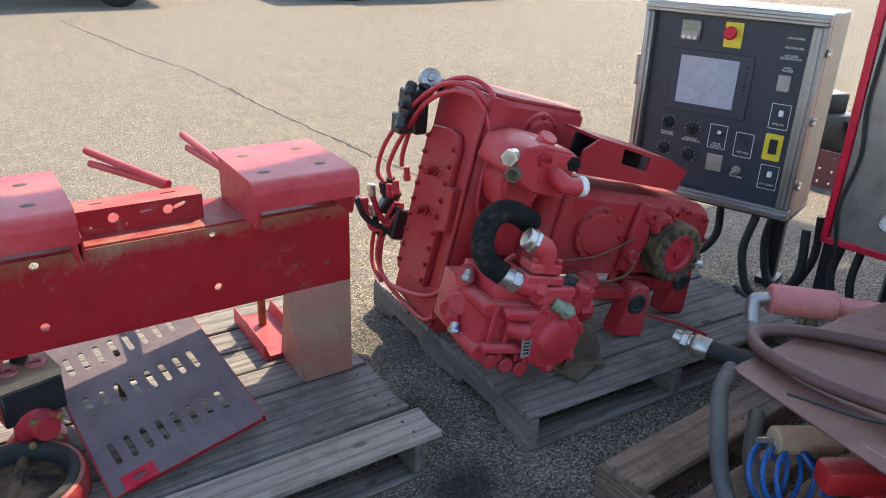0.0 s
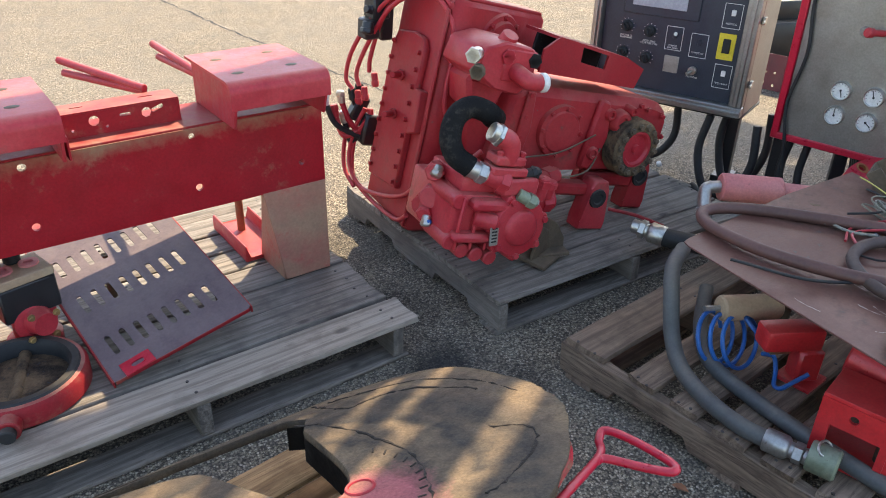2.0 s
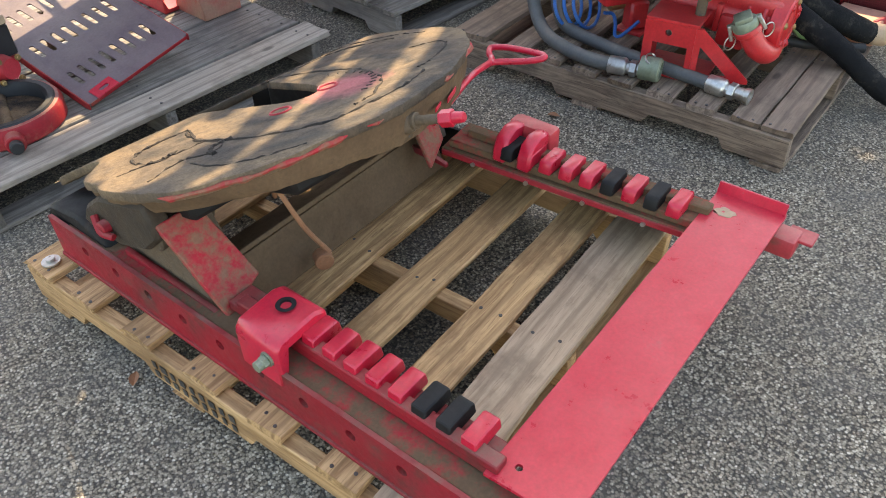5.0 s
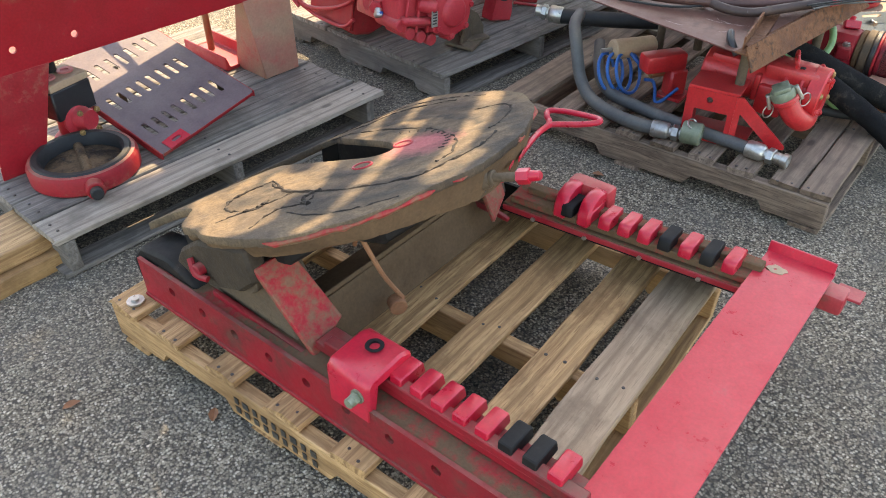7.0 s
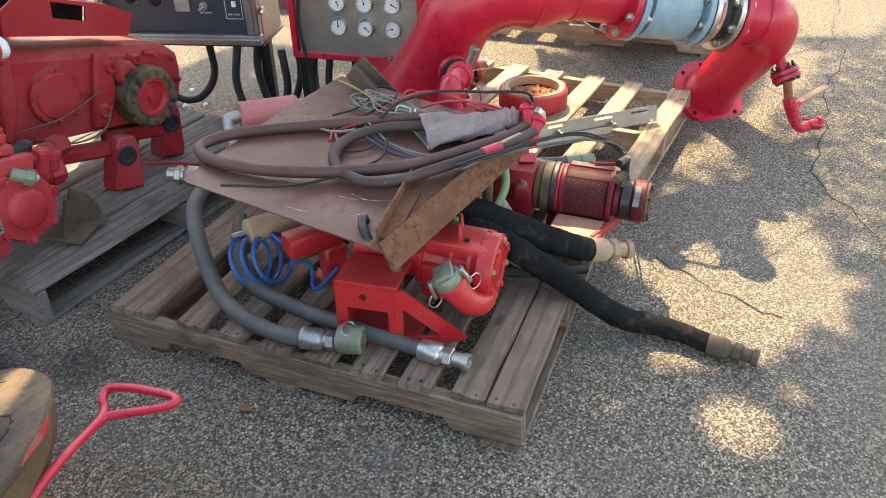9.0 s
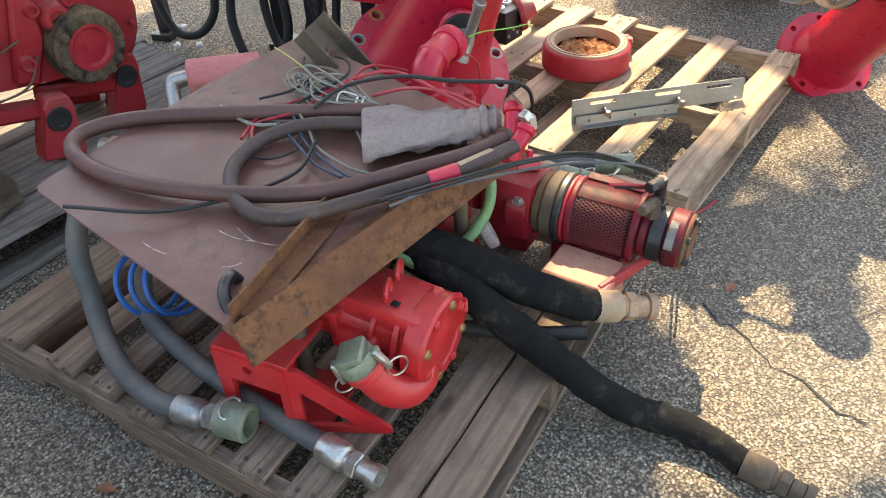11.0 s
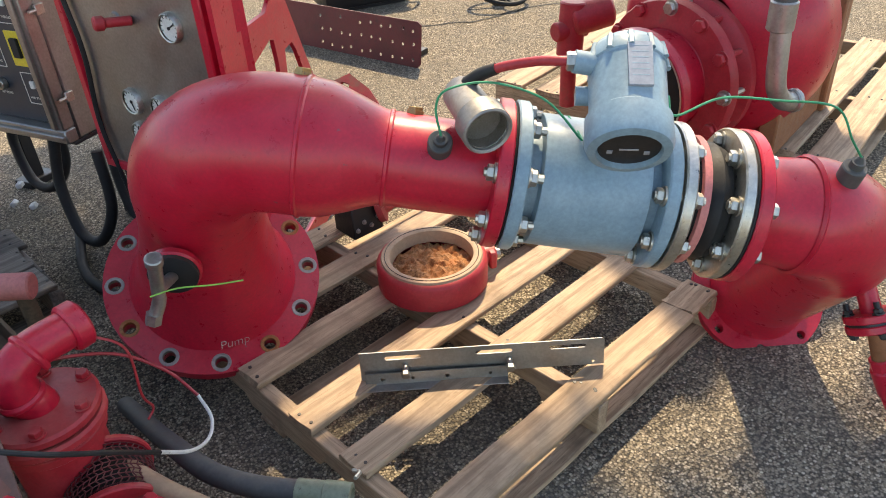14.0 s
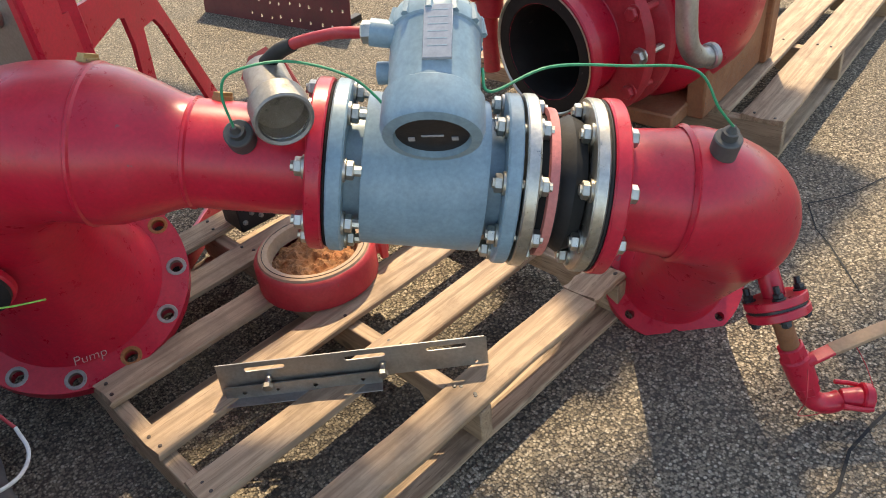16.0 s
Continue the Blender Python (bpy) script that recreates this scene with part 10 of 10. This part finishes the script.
crack([(-0.2, 12.2), (0.66, 9.3), (1.15, 7.9), (1.55, 6.2), (1.98, 4.57), (2.25, 3.7)], 0.022, 1)
crack([(2.77, 0.31), (2.74, 0.19), (2.70, 0.11), (2.69, 0.00), (2.68, -0.11)], 0.006, 2)
crack([(3.35, -0.25), (3.7, 0.05), (4.1, 0.08), (4.6, 0.18), (5.4, 0.25)], 0.006, 3)
crack([(4.9, 3.4), (5.2, 3.2), (5.7, 3.15), (6.3, 2.8)], 0.018, 4)
crack([(4.45, 0.3), (4.7, 0.6), (5.6, 0.35), (6.5, 0.5)], 0.006, 5)
# dead leaves
for k, (x, y) in enumerate(((-0.27, 0.976), (0.0, 0.72), (1.42, 0.25), (2.9, 0.3), (-0.1, 0.45), (1.5, 0.95))):
    ob = thing("dead_leaf", pose(x, y, 0.003, 0, 0, 60 * k), "curled brown dead leaf on the asphalt", "leaf", "dead leaves")
    bm = bm_new()
    half = [(0.0, 0.0), (0.008, 0.008), (0.02, 0.012), (0.032, 0.009), (0.044, 0.0)]
    up_ = [bm.verts.new((a, b, 0.002 + b * 0.5)) for a, b in half]
    dn = [bm.verts.new((a, -b, 0.002 + b * 0.5)) for a, b in half[1:-1]]
    mid = [bm.verts.new((a, 0, 0.001)) for a, b in half[1:-1]]
    bm.faces.new((up_[0], mid[0], up_[1]))
    bm.faces.new((up_[0], dn[0], mid[0]))
    for j in range(2):
        bm.faces.new((mid[j], mid[j + 1], up_[j + 2], up_[j + 1]))
        bm.faces.new((dn[j], dn[j + 1], mid[j + 1], mid[j]))
    bm.faces.new((mid[2], up_[4], up_[3]))
    bm.faces.new((dn[2], up_[4], mid[2]))
    part("blade", bm, RUST, ob)
# ---- unseen tree, added to block the sun where the yard is shaded ----
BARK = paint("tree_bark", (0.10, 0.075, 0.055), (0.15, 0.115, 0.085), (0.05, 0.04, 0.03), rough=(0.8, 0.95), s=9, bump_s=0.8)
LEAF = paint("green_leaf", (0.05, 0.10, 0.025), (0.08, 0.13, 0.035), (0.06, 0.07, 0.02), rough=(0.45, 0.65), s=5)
tree = thing("added_shade_tree", pose(8.6, -1.7, 0.0), "unseen leafy tree added to shade the yard and shape its sun patches", "tree")
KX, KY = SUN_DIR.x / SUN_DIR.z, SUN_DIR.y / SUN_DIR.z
# ground areas to keep shaded; leaves are set along the sun's rays to them
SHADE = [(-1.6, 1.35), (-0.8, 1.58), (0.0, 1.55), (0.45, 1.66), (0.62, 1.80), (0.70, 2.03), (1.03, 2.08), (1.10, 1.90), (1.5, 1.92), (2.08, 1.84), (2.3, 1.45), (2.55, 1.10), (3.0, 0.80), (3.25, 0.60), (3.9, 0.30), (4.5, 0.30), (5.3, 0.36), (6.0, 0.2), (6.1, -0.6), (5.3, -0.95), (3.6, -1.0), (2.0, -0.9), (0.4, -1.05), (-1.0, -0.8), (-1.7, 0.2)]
EXTRA_SHADE = [[(2.45, 1.36), (2.75, 1.0), (3.2, 0.98), (3.5, 1.22), (3.45, 1.6), (2.7, 1.7)], [(3.75, 0.52), (4.3, 0.45), (4.95, 0.55), (5.05, 1.3), (4.4, 1.65), (3.9, 1.35)], [(2.72, 1.12), (3.05, 1.05), (3.12, 1.6), (3.14, 2.3), (2.76, 2.4), (2.68, 1.7)], [(2.25, 1.95), (2.7, 1.75), (3.3, 1.7), (3.7, 2.1), (3.9, 2.6), (3.6, 3.25), (2.6, 3.2), (2.2, 2.5)]]
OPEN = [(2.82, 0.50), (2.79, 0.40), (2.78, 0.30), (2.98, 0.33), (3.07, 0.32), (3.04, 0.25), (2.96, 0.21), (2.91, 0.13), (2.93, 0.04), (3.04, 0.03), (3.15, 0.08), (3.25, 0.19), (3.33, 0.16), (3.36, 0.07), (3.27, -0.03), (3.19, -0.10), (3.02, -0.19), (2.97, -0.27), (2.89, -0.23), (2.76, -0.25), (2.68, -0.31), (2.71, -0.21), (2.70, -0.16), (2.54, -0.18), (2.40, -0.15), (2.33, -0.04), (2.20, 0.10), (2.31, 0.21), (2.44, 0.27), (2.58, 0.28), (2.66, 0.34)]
# gaps cut in the crown to place the sun stripes: start, end, half width
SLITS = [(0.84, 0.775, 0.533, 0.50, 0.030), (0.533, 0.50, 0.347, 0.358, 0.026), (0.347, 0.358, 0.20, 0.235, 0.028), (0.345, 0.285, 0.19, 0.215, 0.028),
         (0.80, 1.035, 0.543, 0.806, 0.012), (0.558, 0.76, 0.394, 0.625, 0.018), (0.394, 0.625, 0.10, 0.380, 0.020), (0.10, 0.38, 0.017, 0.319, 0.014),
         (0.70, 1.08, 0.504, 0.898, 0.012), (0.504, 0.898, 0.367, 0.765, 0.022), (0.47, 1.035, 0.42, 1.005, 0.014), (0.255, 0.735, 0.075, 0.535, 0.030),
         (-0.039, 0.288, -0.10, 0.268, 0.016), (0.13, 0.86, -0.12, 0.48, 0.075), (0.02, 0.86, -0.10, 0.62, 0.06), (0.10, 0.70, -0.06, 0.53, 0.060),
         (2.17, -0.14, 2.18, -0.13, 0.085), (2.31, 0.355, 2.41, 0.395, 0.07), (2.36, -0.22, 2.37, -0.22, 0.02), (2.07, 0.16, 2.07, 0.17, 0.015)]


def inside(pts, x, y):
    hit_ = False
    for (ax_, ay_), (bx_, by_) in zip(pts, pts[1:] + pts[:1]):
        if (ay_ > y) != (by_ > y) and x < (bx_ - ax_) * (y - ay_) / (by_ - ay_) + ax_:
            hit_ = not hit_
    return hit_


def edge_dist(ax_, ay_, bx_, by_, x, y):
    dx, dy = bx_ - ax_, by_ - ay_
    t_ = max(0.0, min(1.0, ((x - ax_) * dx + (y - ay_) * dy) / (dx * dx + dy * dy + 1e-9)))
    return math.hypot(x - ax_ - t_ * dx, y - ay_ - t_ * dy)


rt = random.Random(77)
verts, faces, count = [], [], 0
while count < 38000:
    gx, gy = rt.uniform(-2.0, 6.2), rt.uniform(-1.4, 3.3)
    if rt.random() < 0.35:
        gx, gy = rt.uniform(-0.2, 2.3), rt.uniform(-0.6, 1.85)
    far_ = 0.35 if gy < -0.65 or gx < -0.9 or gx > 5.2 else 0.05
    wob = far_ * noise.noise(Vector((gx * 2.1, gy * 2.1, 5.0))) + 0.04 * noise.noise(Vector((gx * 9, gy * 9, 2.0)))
    if not (inside(SHADE, gx, gy + wob) or any(inside(q, gx + wob, gy) for q in EXTRA_SHADE)) or inside(OPEN, gx + wob, gy - wob):
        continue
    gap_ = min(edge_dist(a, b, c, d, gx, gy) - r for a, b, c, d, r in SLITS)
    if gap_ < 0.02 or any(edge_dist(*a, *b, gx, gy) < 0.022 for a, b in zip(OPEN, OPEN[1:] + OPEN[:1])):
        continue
    # leaves are smaller out here, set to let part of the sun through
    thin_ = gx > 3.15 and gy > -0.65 - 0.1 * gx and not any(inside(q, gx, gy) for q in EXTRA_SHADE)
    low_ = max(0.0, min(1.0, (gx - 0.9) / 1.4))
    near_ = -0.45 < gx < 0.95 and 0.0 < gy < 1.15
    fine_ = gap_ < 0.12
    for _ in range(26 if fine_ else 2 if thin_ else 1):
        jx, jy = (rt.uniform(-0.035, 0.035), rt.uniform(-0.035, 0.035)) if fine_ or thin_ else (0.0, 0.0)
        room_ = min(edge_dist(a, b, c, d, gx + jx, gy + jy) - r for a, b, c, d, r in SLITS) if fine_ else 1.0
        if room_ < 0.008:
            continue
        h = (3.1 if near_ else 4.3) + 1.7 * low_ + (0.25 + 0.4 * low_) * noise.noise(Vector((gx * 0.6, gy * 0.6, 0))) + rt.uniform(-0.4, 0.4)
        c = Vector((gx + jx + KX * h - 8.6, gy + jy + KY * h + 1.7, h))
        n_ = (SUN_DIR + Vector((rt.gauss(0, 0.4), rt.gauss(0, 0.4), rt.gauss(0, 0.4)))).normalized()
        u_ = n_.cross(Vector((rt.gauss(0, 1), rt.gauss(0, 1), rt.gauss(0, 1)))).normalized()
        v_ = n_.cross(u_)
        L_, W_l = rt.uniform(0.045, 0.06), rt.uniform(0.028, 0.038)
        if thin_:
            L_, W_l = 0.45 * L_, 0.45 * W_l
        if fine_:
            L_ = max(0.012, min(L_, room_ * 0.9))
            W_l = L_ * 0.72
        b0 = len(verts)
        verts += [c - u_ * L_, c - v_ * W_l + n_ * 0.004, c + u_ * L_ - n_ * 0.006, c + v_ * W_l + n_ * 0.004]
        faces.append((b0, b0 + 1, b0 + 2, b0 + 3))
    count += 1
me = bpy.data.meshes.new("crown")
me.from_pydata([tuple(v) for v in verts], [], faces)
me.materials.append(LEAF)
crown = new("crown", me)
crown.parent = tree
tagged(crown, "green leaves placed to block the sun, with gaps cut for lit patches", kind="stuff")
bm = bm_new()
tube(bm, [(0, 0, -0.1), (0.05, 0.05, 0.9), (-0.1, 0.4, 1.9), (-0.45, 1.1, 3.3), (-0.9, 1.9, 4.4)], [0.34, 0.27, 0.23, 0.2, 0.15], 14)
part("trunk", bm, BARK, tree)
for tip, mid_ in (((-5.2, 3.6, 5.1), (-3.2, 2.8, 4.8)), ((-3.6, 4.6, 6.0), (-2.4, 3.4, 5.3)), ((-2.4, 3.2, 6.1), (-1.8, 2.6, 5.2)), ((-0.6, 4.6, 6.2), (-0.8, 3.2, 5.3)), ((-4.4, 4.2, 5.6), (-2.8, 3.1, 5.0)), ((0.2, 3.6, 6.2), (-0.5, 2.8, 5.2)), ((-5.6, 4.4, 4.6), (-3.6, 3.4, 4.6))):
    bm = bm_new()
    tube(bm, [(-0.9, 1.9, 4.4), mid_, tip], [0.11, 0.06, 0.015], 9)
    part("limb", bm, BARK, tree)
